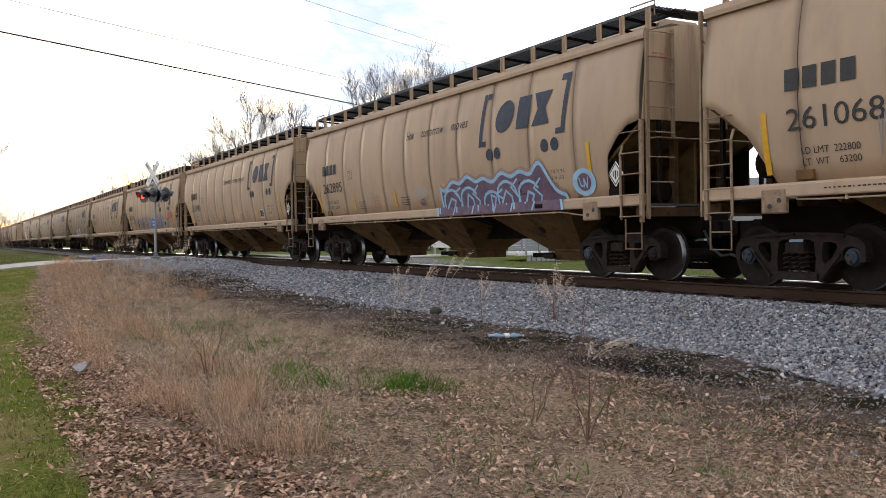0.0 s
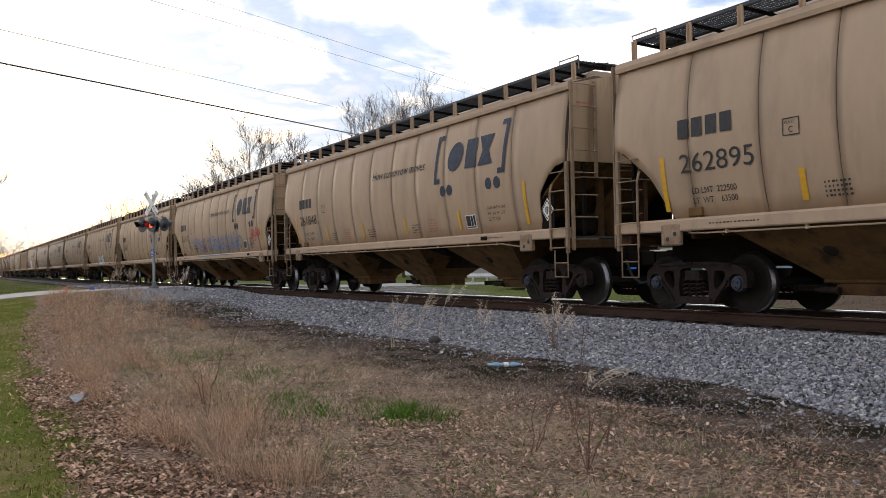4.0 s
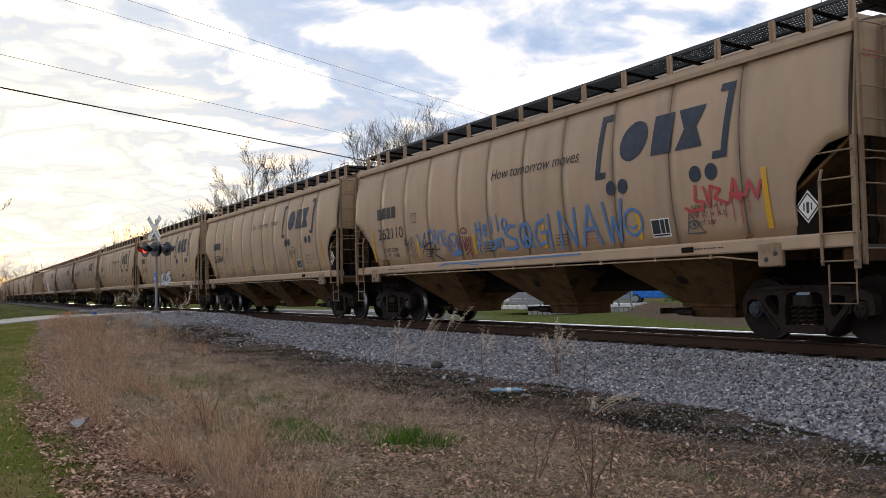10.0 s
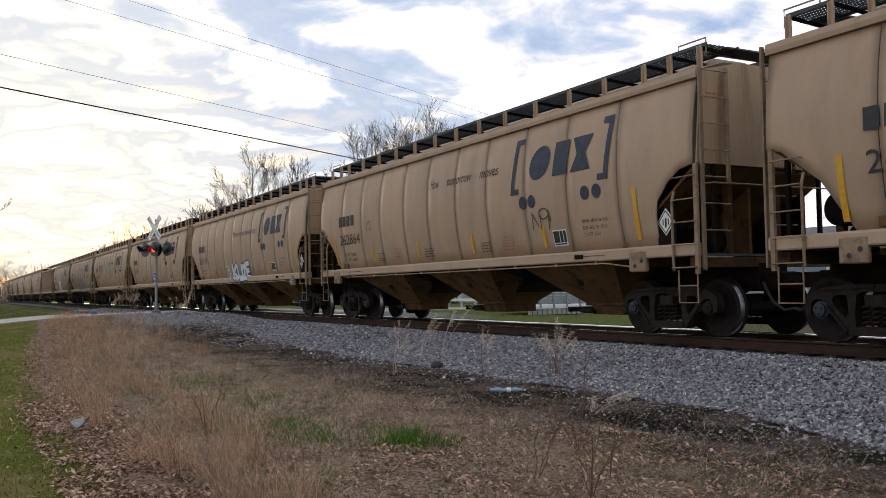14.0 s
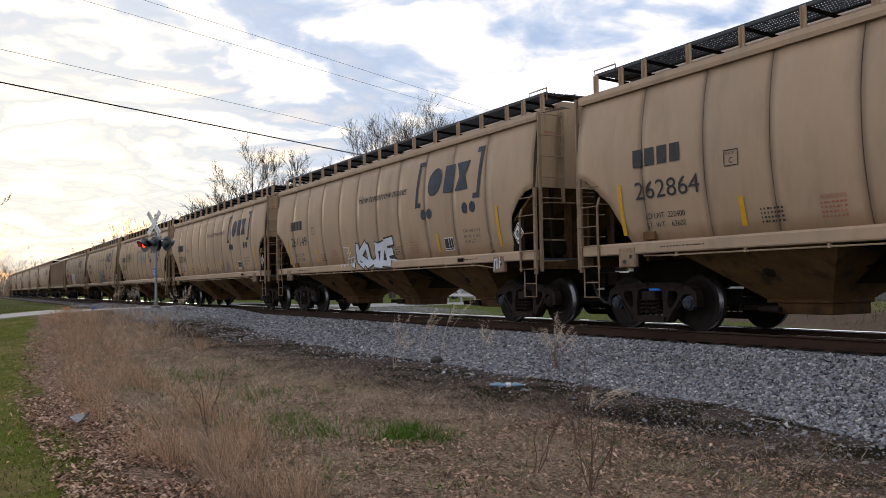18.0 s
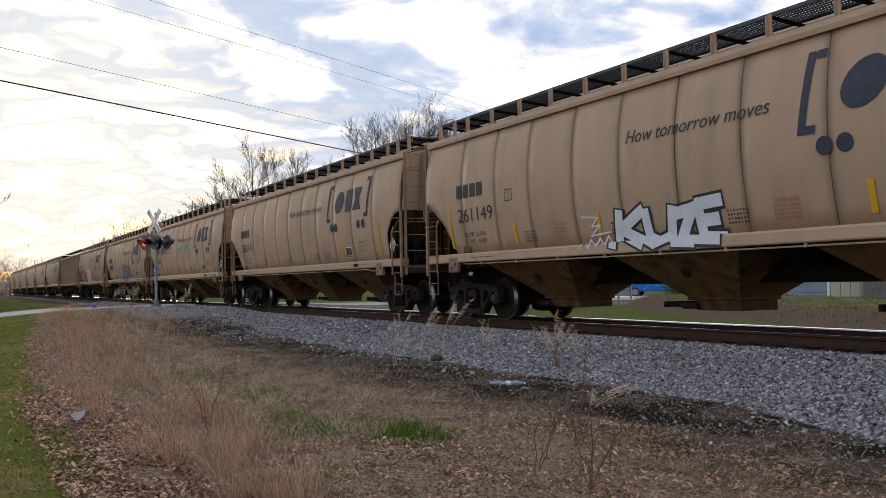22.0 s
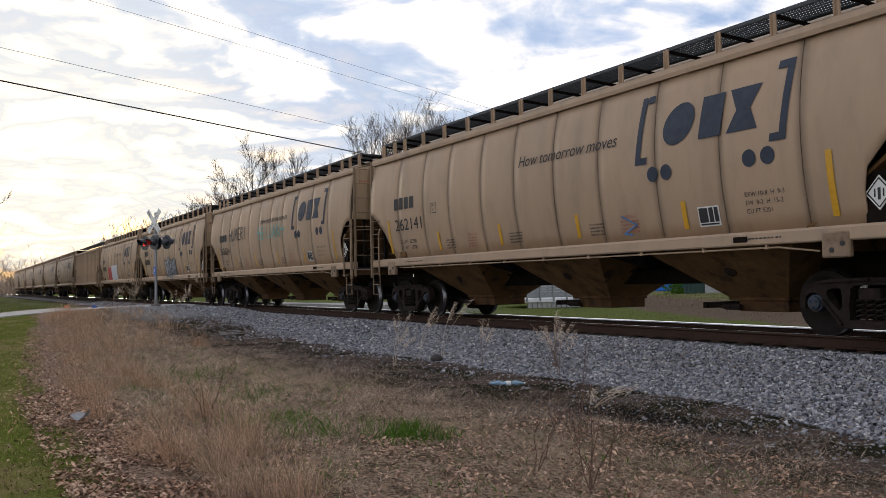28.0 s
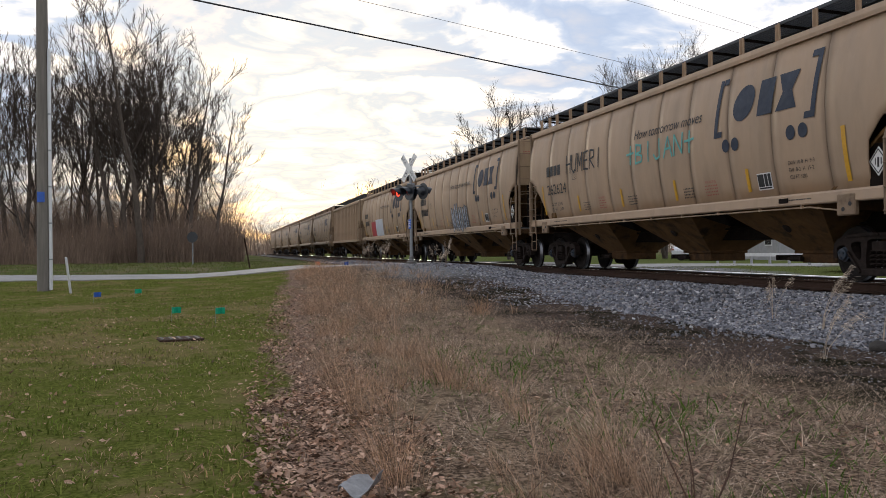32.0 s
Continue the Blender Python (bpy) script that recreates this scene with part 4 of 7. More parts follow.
        for k in range(7):
            for zz in (3.72, 3.78):
                box(bm, min(e * 7.986, e * 7.99), max(e * 7.986, e * 7.99), -1.36 + .05 * k, -1.36 + .05 * k + rnd.uniform(.025, .04), zz, zz + 0.035)
        stuff_part("small_print", bm, RED_PAINT, car, "red stencilled warning")
        for y in (-1.2, 1.2):
            part("corner_post", beam(B(), (e * 7.95, y, 1.3), (e * 7.95, y, 2.7), 0.06, 0.06), GRIME_SHADE, car)
        bm = tube(B(), [(e * 8.02, -1.5, 2.38), (e * 8.05, -1.3, 2.40), (e * 8.05, 1.3, 2.40), (e * 8.02, 1.5, 2.38)], 0.014)
        part("cross_handrail", bm, PAINT_WORN, car)
        bm = box(B(), min(e * 7.7, e * 8.3), max(e * 7.7, e * 8.3), -0.2, 0.2, 0.72, 1.02)
        soften(bm, 0.02)
        box(bm, min(e * 8.3, e * 8.68), max(e * 8.3, e * 8.68), -0.13, 0.13, 0.76, 1.0)
        part("coupler", bm, GRIME_SHADE, car, "grimy, shade-dark cast knuckle coupler")
        bm = tube(B(), [(e * 8.1, -0.35, 0.85), (e * 8.3, -0.38, 0.55), (e * 8.5, -0.36, 0.42), (e * 8.66, -0.3, 0.45)], 0.025)
        part("brake_hose", bm, RUBBER, car)
        # ladder on the end wall at the near corner
        stile = mesh_of("ladder_stile", soften(box(B(), -0.02, 0.02, -0.035, 0.035, 0, 1), 0.004), PAINT_WORN)
        for y in (-1.53, -0.98):
            st = part("ladder_stile", stile, None, car, at=pose(e * 8.05, y, 1.05 if y < -1.2 else 2.4) @ Matrix.Diagonal((1, 1, 3.12 if y < -1.2 else 1.8, 1)))
        for k in range(8):
            z = 1.25 + 0.41 * k
            bm = tube(B(), [(e * 8.0, -1.53, z), (e * 8.1, -1.51, z), (e * 8.1, -1.00, z), (e * 8.0, -0.98, z)], 0.011, 5)
            part("ladder_rung", bm, PAINT_WORN, car)
        # ladder at the side, over the cut-out, and the hanging step
        a, b = (7.52, 8.02) if e > 0 else (-7.34, -7.85)
        for x, hi in ((a, 2.30), (b, 2.66)):
            bm = tube(B(), [(x, -1.62, hi), (x, -1.67, hi - 0.15), (x, -1.67, 1.5), (x, -1.66, 1.05)], 0.022, 6)
            if x == b:
                bm.free()
                bm = box(B(), b - 0.035, b + 0.035, -1.67, -1.62, 1.0, 2.68)
            part("ladder_stile", bm, PAINT_WORN, car)
        for k in range(5):
            z = 1.10 + 0.35 * k
            bm = tube(B(), [(a, -1.64, z), (a, -1.70, z), (b, -1.70, z), (b, -1.64, z)], 0.011, 5)
            part("ladder_rung", bm, PAINT_WORN, car)
        bm = tube(B(), [(a + e * 0.06, -1.62, 1.06), (a + e * 0.06, -1.62, 0.56), (b - e * 0.04, -1.62, 0.56), (b - e * 0.04, -1.62, 1.06)], 0.015, 5)
        tube(bm, [(a + e * 0.06, -1.62, 0.82), (b - e * 0.04, -1.62, 0.82)], 0.012, 5)
        part("stirrup_step", bm, PAINT_WORN, car)
    part("brake_cylinder", lathe(B(), [(-0.28, 0.1), (-0.26, 0.19), (0.24, 0.19), (0.28, 0.08)], 16, "X"), GRIME_SHADE, car, at=pose(-7.15, 0.3, 1.62))
    part("air_reservoir", lathe(B(), [(-0.95, 0.12), (-0.9, 0.24), (0.9, 0.24), (0.95, 0.12)], 18, "Y"), GRIME_SHADE, car, "grimy, shade-dark air reservoir slung across the end", at=pose(-7.45, 0.1, 1.85))
    valve = part("brake_valve", soften(box(B(), -7.02, -6.66, -1.2, -0.85, 1.32, 1.56), 0.04), GRIME_SHADE, car)
    part("valve_cover", lathe(B(), [(-0.09, 0.06), (-0.07, 0.1), (0.07, 0.1), (0.09, 0.06)], 12, "Z"), GRIME_SHADE, valve, at=pose(-6.8, -1.05, 1.62))
    part("slack_brace", beam(B(), (-7.25, 1.3, 1.3), (-6.75, 1.2, 2.1), 0.16, 0.08), GRIME_SHADE, car)
    part("far_gusset", prism(B(), [(-7.2, 1.3), (-6.2, 1.3), (-6.2, 1.75), (-6.75, 2.12), (-7.2, 2.3)], 1.30, 1.34), GRIME_SHADE, car)
    part("far_gusset", prism(B(), [(7.55, 1.3), (6.2, 1.3), (6.2, 1.75), (6.75, 2.12), (7.55, 2.5)], 1.30, 1.34), GRIME_SHADE, car)
    # placard in the cut-out
    bm = B()
    c = (7.19, 1.85)
    prism(bm, [(c[0] - .2, c[1]), (c[0], c[1] - .22), (c[0] + .2, c[1]), (c[0], c[1] + .22)], -1.50, -1.49)
    pl = part("placard", bm, WHITE, car, "white diamond placard with dark border")
    bm = B()
    for p, q in (((-.165, 0), (0, -.182)), ((0, -.182), (.165, 0)), ((.165, 0), (0, .182)), ((0, .182), (-.165, 0))):
        beam(bm, (c[0] + p[0], -1.504, c[1] + p[1]), (c[0] + q[0], -1.504, c[1] + q[1]), 0.004, 0.016)
    box(bm, c[0] - .02, c[0] + .02, -1.505, -1.502, c[1] - .09, c[1] + .06)
    box(bm, c[0] - .07, c[0] - .05, -1.505, -1.502, c[1] - .05, c[1] + .05)
    box(bm, c[0] + .05, c[0] + .07, -1.505, -1.502, c[1] - .05, c[1] + .05)
    part("placard_mark", bm, BLACK, pl)
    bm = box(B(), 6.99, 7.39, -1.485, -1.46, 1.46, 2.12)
    part("placard_holder", bm, GRIME_SHADE, car)
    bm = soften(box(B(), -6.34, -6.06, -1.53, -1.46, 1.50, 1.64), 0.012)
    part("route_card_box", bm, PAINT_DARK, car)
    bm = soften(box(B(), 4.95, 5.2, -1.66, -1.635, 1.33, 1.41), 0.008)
    part("tag_plate", bm, GRIME_SHADE, car)
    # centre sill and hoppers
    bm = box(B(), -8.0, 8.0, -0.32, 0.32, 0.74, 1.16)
    part("centre_sill", bm, GRIME_SHADE, car)
    for cx in (-4.15, 0.1, 4.3):
        bm = B()
        top = [(cx - 1.52, -1.50), (cx + 1.52, -1.50), (cx + 1.52, 1.50), (cx - 1.52, 1.50)]
        low = [(cx - 0.57, -0.44), (cx + 0.57, -0.44), (cx + 0.57, 0.44), (cx - 0.57, 0.44)]
        a = [bm.verts.new((x, y, 1.32)) for x, y in top]
        b = [bm.verts.new((x, y, 0.50)) for x, y in low]
        for k in range(4):
            bm.faces.new((a[k], a[(k + 1) % 4], b[(k + 1) % 4], b[k]))
        bm.faces.new(a)
        bm.faces.new(b)
        bmesh.ops.recalc_face_normals(bm, faces=bm.faces[:])
        hop = part("hopper_bay", bm, PAINT_DARK, car, "grime-streaked sloping hopper with shade-darkened paint")
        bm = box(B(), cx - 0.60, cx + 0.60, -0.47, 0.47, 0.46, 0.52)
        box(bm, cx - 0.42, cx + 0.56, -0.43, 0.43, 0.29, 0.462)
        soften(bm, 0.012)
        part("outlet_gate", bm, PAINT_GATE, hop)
        shaft = tube(B(), [(cx - 0.62, -0.52, 0.36), (cx - 0.30, -0.52, 0.36)], 0.05, 10)
        tube(shaft, [(cx - 0.70, -0.52, 0.36), (cx - 0.62, -0.52, 0.36)], 0.03, 8)
        part("gate_shaft", shaft, TRUCK, hop, "rusty gate drive shaft")
        bm = B()
        for y in (-0.40, 0.40):
            box(bm, cx - 1.12, cx - 0.42, y - 0.05, y + 0.05, 0.34, 0.42)
        box(bm, cx - 1.16, cx - 1.08, -0.48, 0.48, 0.33, 0.43)
        part("gate_rail", bm, GRIME_SHADE, hop)
        # Raised disc added where the hopper face has only a dark brown smudge.
        bm = lathe(B(), [(-0.012, 0.07), (0.0, 0.11), (0.012, 0.095)], 11)
        part("vibrator_bracket", bm, TRUCK, hop, at=pose(cx - 0.05, -1.012, 0.93, 38, 0, 0))
    for cx in (-2.03, 2.2):
        bm = B()
        v = [bm.verts.new(p) for p in ((cx - .65, -1.48, 1.32), (cx + .65, -1.48, 1.32), (cx + .65, 1.48, 1.32), (cx - .65, 1.48, 1.32), (cx, -0.9, 1.02), (cx, 0.9, 1.02))]
        for f in ((0, 1, 4), (1, 2, 5, 4), (2, 3, 5), (3, 0, 4, 5), (0, 1, 2, 3)):
            bm.faces.new([v[i] for i in f])
        bmesh.ops.recalc_face_normals(bm, faces=bm.faces[:])
        part("cross_ridge", bm, GRIME_SHADE, car)
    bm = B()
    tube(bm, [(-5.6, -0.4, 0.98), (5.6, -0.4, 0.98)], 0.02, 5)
    part("brake_pipe", bm, GRIME_SHADE, car)
    bm = tube(B(), [(-6.3, -1.56, 1.25), (-5.9, -1.585, 1.235), (0.0, -1.585, 1.232), (5.7, -1.585, 1.235), (6.3, -1.5, 1.16)], 0.014, 6)
    pipe = part("sill_pipe", bm, PAINT, car, "thin tan pipe clipped under the sill")
    clip = mesh_of("pipe_clip", box(B(), -0.02, 0.02, -1.605, -1.565, 1.215, 1.285), PAINT)
    for px in (-5.5, -4.1, -2.7, -1.3, 0.1, 1.5, 2.9, 4.3, 5.5):
        part("pipe_clip", clip, None, pipe, at=pose(px, 0, 0))
    bm = lathe(B(), [(-0.5, 0.16), (-0.46, 0.2), (0.46, 0.2), (0.5, 0.16)], 16, "X")
    part("air_reservoir", bm, GRIME_SHADE, car, at=pose(7.1, -0.75, 1.55))
    # trucks
    frame_mesh, wheel_mesh = build_side_frame(), build_wheelset()
    cap_mesh = {m: mesh_of("bearing_cap", build_cap(), m) for m in (CAP_BLUE, TRUCK)}
    spring_mesh = mesh_of("coil_spring", tube(B(), spring(0, 0, 0.25, 0.52), 0.017, 4), TRUCK)
    for e in (-1, 1):
        bm = box(B(), -0.16, 0.16, -1.12, 1.12, 0.50, 0.66)
        box(bm, -0.25, 0.25, -0.4, 0.4, 0.66, 0.78)
        soften(bm, 0.012)
        truck = part("truck", bm, TRUCK, car, "rusty cast three-piece truck", at=pose(e * TRUCK_AT, 0, 0))
        for s in (-1, 1):
            part("side_frame", frame_mesh, None, truck, at=pose(0, s * 1.0, 0))
            for dxs in (-0.14, 0.0, 0.14):
                for dys in (-0.075, 0.075):
                    part("coil_spring", spring_mesh, None, truck, at=pose(dxs, s * 1.0 + dys, 0))
            for w in (-1, 1):
                m = CAP_BLUE if (e < 0 or w < 0) and s < 0 else TRUCK
                part("bearing_cap", cap_mesh[m], None, truck, at=pose(w * 0.889, s * 1.09, 0.457, 0, 0, 0 if s < 0 else 180))
        for w in (-1, 1):
            part("wheelset", wheel_mesh, None, truck, at=pose(w * 0.889, 0, 0.457))
        bm = B()
        for w in (-1, 1):
            beam(bm, (w * 0.38, -0.85, 0.42), (w * 0.38, 0.85, 0.42), 0.06, 0.1)
            for s in (-1, 1):
                box(bm, w * 0.43 - .04, w * 0.43 + .04, s * 0.76 - .06, s * 0.76 + .06, 0.28, 0.56)
        part("brake_beam", bm, GRIME_SHADE, truck)
    build_logo(car)
    build_stencils(car)
    return car


def prism_x(poly, x0, x1, s):
    """A (y, z) polygon carried along x; s mirrors it."""
    bm = B()
    a = [bm.verts.new((x0, s * y, z)) for y, z in poly]
    b = [bm.verts.new((x1, s * y, z)) for y, z in poly]
    n = len(poly)
    bm.faces.new(a)
    bm.faces.new(b)
    for k in range(n):
        bm.faces.new((a[k], b[k], b[(k + 1) % n], a[(k + 1) % n]))
    bmesh.ops.recalc_face_normals(bm, faces=bm.faces[:])
    return bm


def mirrored(bm):
    for v in bm.verts:
        v.co.y *= -1
    bmesh.ops.recalc_face_normals(bm, faces=bm.faces[:])
    return bm


def scribble(seed, x0, x1, z0, z1, n, w):
    rnd = random.Random(seed)
    out = []
    step = (x1 - x0) / n
    for k in range(n):
        cx = x0 + step * k
        pts = [(cx + step * rnd.uniform(0.0, 0.9), z0 + (z1 - z0) * rnd.random()) for _ in range(rnd.randint(3, 5))]
        pts[0] = (cx + step * 0.1, z0 + (z1 - z0) * rnd.uniform(0, .2))
        pts[1] = (cx + step * rnd.uniform(.1, .5), z1 - (z1 - z0) * rnd.uniform(0, .2))
        out += ribbon(pts, w)
    return out


def paint(car, name, polys, mat, label, out=0.023):
    tagged(part(name, on_side(flat(polys), 0, 0, out), mat, car, label), kind="stuff" if len(polys) > 12 else "")


# spray-can letters: strokes in a unit box
ROUND = [(0.5 + 0.5 * math.cos(0.524 * k), 0.5 + 0.5 * math.sin(0.524 * k)) for k in range(13)]
STROKES = {
    "H": [[(0, 0), (0.04, 1)], [(0.9, 0), (1, 1)], [(0, 0.5), (0.95, 0.52)]], "U": [[(0, 1), (0.05, 0.2), (0.4, 0), (0.85, 0.15), (1, 1)]],
    "M": [[(0, 0), (0.1, 1), (0.5, 0.3), (0.9, 1), (1, 0)]], "E": [[(1, 1), (0.05, 0.95), (0.1, 0.05), (1, 0)], [(0.08, 0.5), (0.8, 0.52)]],
    "R": [[(0, 0), (0.1, 1), (0.8, 0.95), (0.85, 0.6), (0.1, 0.5), (1, 0)]], "B": [[(0, 0), (0.1, 1), (0.8, 0.9), (0.75, 0.58), (0.1, 0.5), (0.9, 0.35), (0.8, 0.05), (0, 0)]],
    "I": [[(0.5, 0), (0.52, 1)]], "J": [[(0.7, 1), (0.72, 0.1), (0.3, 0), (0, 0.25)]], "A": [[(0, 0), (0.5, 1), (1, 0)], [(0.2, 0.4), (0.85, 0.42)]],
    "N": [[(0, 0), (0.05, 1), (0.9, 0.05), (1, 1)]], "+": [[(0.5, 0), (0.55, 1)], [(0, 0.55), (1, 0.6)]], "K": [[(0, 0), (0.15, 1)], [(0.95, 1), (0.15, 0.48), (1, 0)]],
    "Z": [[(0, 0.9), (0.9, 1), (0.1, 0.05), (1, 0)]], "L": [[(0, 1), (0.15, 0.05), (1, 0)]], "O": [ROUND], "V": [[(0, 1), (0.45, 0), (1, 1)]],
    "S": [[(1, 0.95), (0.5, 1), (0.05, 0.75), (0.4, 0.52), (0.9, 0.4), (0.95, 0.1), (0.5, 0), (0, 0.08)]], "G": [[(0.85, 1), (0.3, 0.9), (0, 0.4), (0.3, 0.03), (0.85, 0.1), (1, 0.5), (0.55, 0.52)]],
    "W": [[(0, 1), (0.25, 0), (0.5, 0.6), (0.75, 0), (1, 1)]], "Y": [[(0, 1), (0.5, 0.5), (1, 1)], [(0.5, 0.5), (0.4, -0.3)]],
    "e": [[(0.1, 0.35), (0.9, 0.4), (0.7, 0.68), (0.25, 0.62), (0.1, 0.25), (0.45, 0), (0.95, 0.08)]], "l": [[(0.5, 1.05), (0.55, 0)]], "o": [[(x, y * 0.62) for x, y in ROUND]],
    "f": [[(0.9, 0.9), (0.3, 0.95), (0.25, -0.1)], [(0, 0.5), (0.75, 0.55)]], "r": [[(0.1, 0.65), (0.15, 0)], [(0.15, 0.4), (0.5, 0.65), (0.9, 0.58)]],
    "m": [[(0, 0), (0.05, 0.65), (0.4, 0.6), (0.45, 0.05)], [(0.45, 0.5), (0.8, 0.65), (1, 0.55), (1, 0)]], "i": [[(0.5, 0.6), (0.5, 0)], [(0.5, 0.85), (0.52, 0.92)]],
    "@": [ROUND, [(0.5, 1), (0.5, 0)], [(0.5, 0.5), (0.15, 0.15)], [(0.5, 0.5), (1.15, -0.05)]], " ": []}


def spray(text, x0, x1, z0, z1, w, rise=0.0, gap=0.25):
    """Hand-sprayed letters of stroke width w from x0 to x1; rise lifts the end of the line."""
    out, step = [], (x1 - x0) / (len(text) - gap)
    for k, ch in enumerate(text):
        for line in STROKES[ch]:
            out += ribbon([(x0 + step * (k + (1 - gap) * u), z0 + (z1 - z0) * v + rise * (k + u) / len(text)) for u, v in line], w)
    return out


def build_train():
    TEXT["exw"], TEXT["ew"], TEXT["cuft"] = words("EXW 10-8  H  9-3", 0.095), words("EW  8-2  H  15-2", 0.095), words("CU FT 5201", 0.095)
    TEXT["plate"], TEXT["plate_letter"], TEXT["warning"] = words("PLATE", 0.062), words("C", 0.12), words("WARNING", 0.085)
    numbers = {4: ("261068", "222800", "63200"), 3: ("262895", "222500", "63500"), 2: ("261848", "222900", "63100"), 1: ("262110", "222800", "63200"), 0: ("262864", "222400", "63600"), -1: ("261149", "222700", "63300"), -2: ("262141", "222500", "63500"), -3: ("262624", "222600", "63400")}
    marks = {n: [words(t, 0.415, 0, 1.0) for t in row[:1]] + [words("LD LMT  " + row[1], 0.13), words("LT  WT    " + row[2], 0.13)] for n, row in numbers.items()}
    first = build_car_template()
    cars = {4: first}
    for n in range(3, -13, -1):
        if n != -6:
            cars[n] = copy_thing(first, pose(0, 0, 0))
    for n, ob in cars.items():
        spaced = (("How", -0.64, 0.40), ("tomorrow", 0.17, 1.10), ("moves", 1.62, 0.76)) if n in (3, 0) else (("How tomorrow moves", -0.63, 3.04),)
        for text, wx, wide in spaced:
            part("lettering", on_side(sized(words(text, 0.315, 0.28), wide), wx, 3.20 if n in (3, 0) else 3.10), BLACK, ob, "black slanted slogan lettering")
        ob.matrix_basis = pose(car_x(0, n), 0, 0)
        if n in marks:
            stuff_part("car_number", on_side(sized(marks[n][0], 1.46), -6.40, 2.17), BLACK, ob, "black stencilled car number")
            stuff_part("load_stencil", on_side(marks[n][1], -6.22, 1.84), BLACK, ob)
            stuff_part("load_stencil", on_side(marks[n][2], -6.22, 1.69), BLACK, ob)
        else:
            rnd = random.Random(n)
            part("car_number", on_side(flat([slab(-6.32 + 0.24 * k, -6.32 + 0.24 * k + rnd.uniform(.14, .19), 2.2, 2.5) for k in range(6)]), 0, 0), BLACK, ob)
    # graffiti
    car = cars[3]
    def bubbles(lift, low, n=72):
        """A band with a lumpy top, in upright strips."""
        xs = [1.0 + 4.78 * k / n for k in range(n + 1)]
        return [[(a, low), (b, low), (b, top(b) + lift), (a, top(a) + lift)] for a, b in zip(xs, xs[1:])]
    paint(car, "graffiti_halo", bubbles(0.09, 1.46), SPRAY_HALO, "soft purple overspray round the graffiti", 0.019)
    paint(car, "graffiti", bubbles(0.0, 1.29), SPRAY_PURPLE, "dark purple bubble graffiti", 0.022)
    edge = ribbon([(1.0, 1.30), (0.99, top(1.0))] + [(1.0 + 4.78 * k / 60, top(1.0 + 4.78 * k / 60) - 0.015) for k in range(61)] + [(5.84, 1.30)], 0.075)
    for k, bx in enumerate((1.10, 1.88, 2.82, 3.42, 4.22)):
        h = min(top(bx + 0.3), top(bx + 0.6)) - 0.10 - 0.07 * (k * 7 % 3)
        arch = [(bx, 1.36)] + [(bx + 0.36 - 0.36 * math.cos(0.45 * i), h - 0.26 + 0.26 * math.sin(0.45 * i)) for i in range(8)] + [(bx + 0.70, 1.34)]
        edge += ribbon(arch[: 9 - (k % 3)], 0.06) + ribbon([(bx + 0.12 + 0.1 * (k % 3), 1.50), (bx + 0.34, 1.68 + 0.06 * (k % 2)), (bx + 0.52, 1.62), (bx + 0.40 + 0.12 * (k % 2), 1.46)], 0.05)
        edge += ribbon([(bx + 0.62 + 0.05 * (k % 2), 1.31), (bx + 0.78, 1.58), (bx + 0.55, 1.80 - 0.06 * (k % 3)), (bx + 0.80, h + 0.02)], 0.045)
    paint(car, "graffiti_outline", edge, SPRAY_BLUE, "pale blue graffiti outline", 0.027)
    tag = [(6.36 + 0.34 * math.cos(0.314 * k), 1.76 + 0.25 * math.sin(0.314 * k)) for k in range(20)]
    paint(car, "graffiti_halo", [tag], SPRAY_BLUE, "pale blue round tag", 0.020)
    paint(car, "graffiti", [[(6.37 + 0.2 * (x - 6.36) / 0.34, 1.76 + 0.16 * (z - 1.76) / 0.25) for x, z in tag]], SPRAY_PURPLE, "dark heart of the round tag", 0.024)
    paint(car, "graffiti_outline", ribbon([(6.24, 1.84), (6.27, 1.70), (6.36, 1.68), (6.38, 1.82), (6.44, 1.66), (6.50, 1.84)], 0.03), SPRAY_BLUE, "pale blue strokes in the round tag", 0.028)
    paint(car, "graffiti_halo", [[(-0.05 + 0.42 * math.cos(0.4 * k) * (1 + 0.2 * (k % 2)), 1.88 + 0.13 * math.sin(0.4 * k)) for k in range(16)]], SPRAY_MIST, "faint blue overspray", 0.02)
    paint(car, "graffiti", [disc(0.0, 1.62, 0.13, 0.05)] + ribbon(disc(0.0, 1.62, 0.15, 0.10, 10, 0, math.pi), 0.02), SPRAY_PURPLE, "small dark mushroom-like doodle")
    car = cars[4]
    paint(car, "graffiti", scribble(5, -5.05, -4.3, 1.72, 2.3, 9, 0.011) + scribble(6, -4.9, -4.4, 1.8, 2.1, 5, 0.012), GREY_METAL, "faint scratched scribble")
    car = cars[2]
    paint(car, "graffiti", scribble(7, -5.1, -4.6, 1.65, 2.1, 7, 0.011), GREY_METAL, "faint scratched scribble")
    car = cars[1]
    blue = spray("V", -4.2, -3.75, 1.86, 2.2, 0.05, 0.0, 0.0) + spray("OVE", -3.6, -2.72, 1.95, 2.27, 0.05, -0.10) + spray("Hello", -1.36, -0.12, 1.93, 2.25, 0.055, 0.14, 0.3) + spray("from", -1.38, -0.35, 1.62, 1.90, 0.05, 0.08)
    blue += spray("S@G", -0.24, 1.26, 1.62, 2.10, 0.062, 0.04, 0.2) + spray("I", 1.2, 1.5, 1.54, 2.22, 0.065, 0.0, 0.0) + spray("NAW", 1.68, 3.5, 1.55, 2.25, 0.065, 0.06)
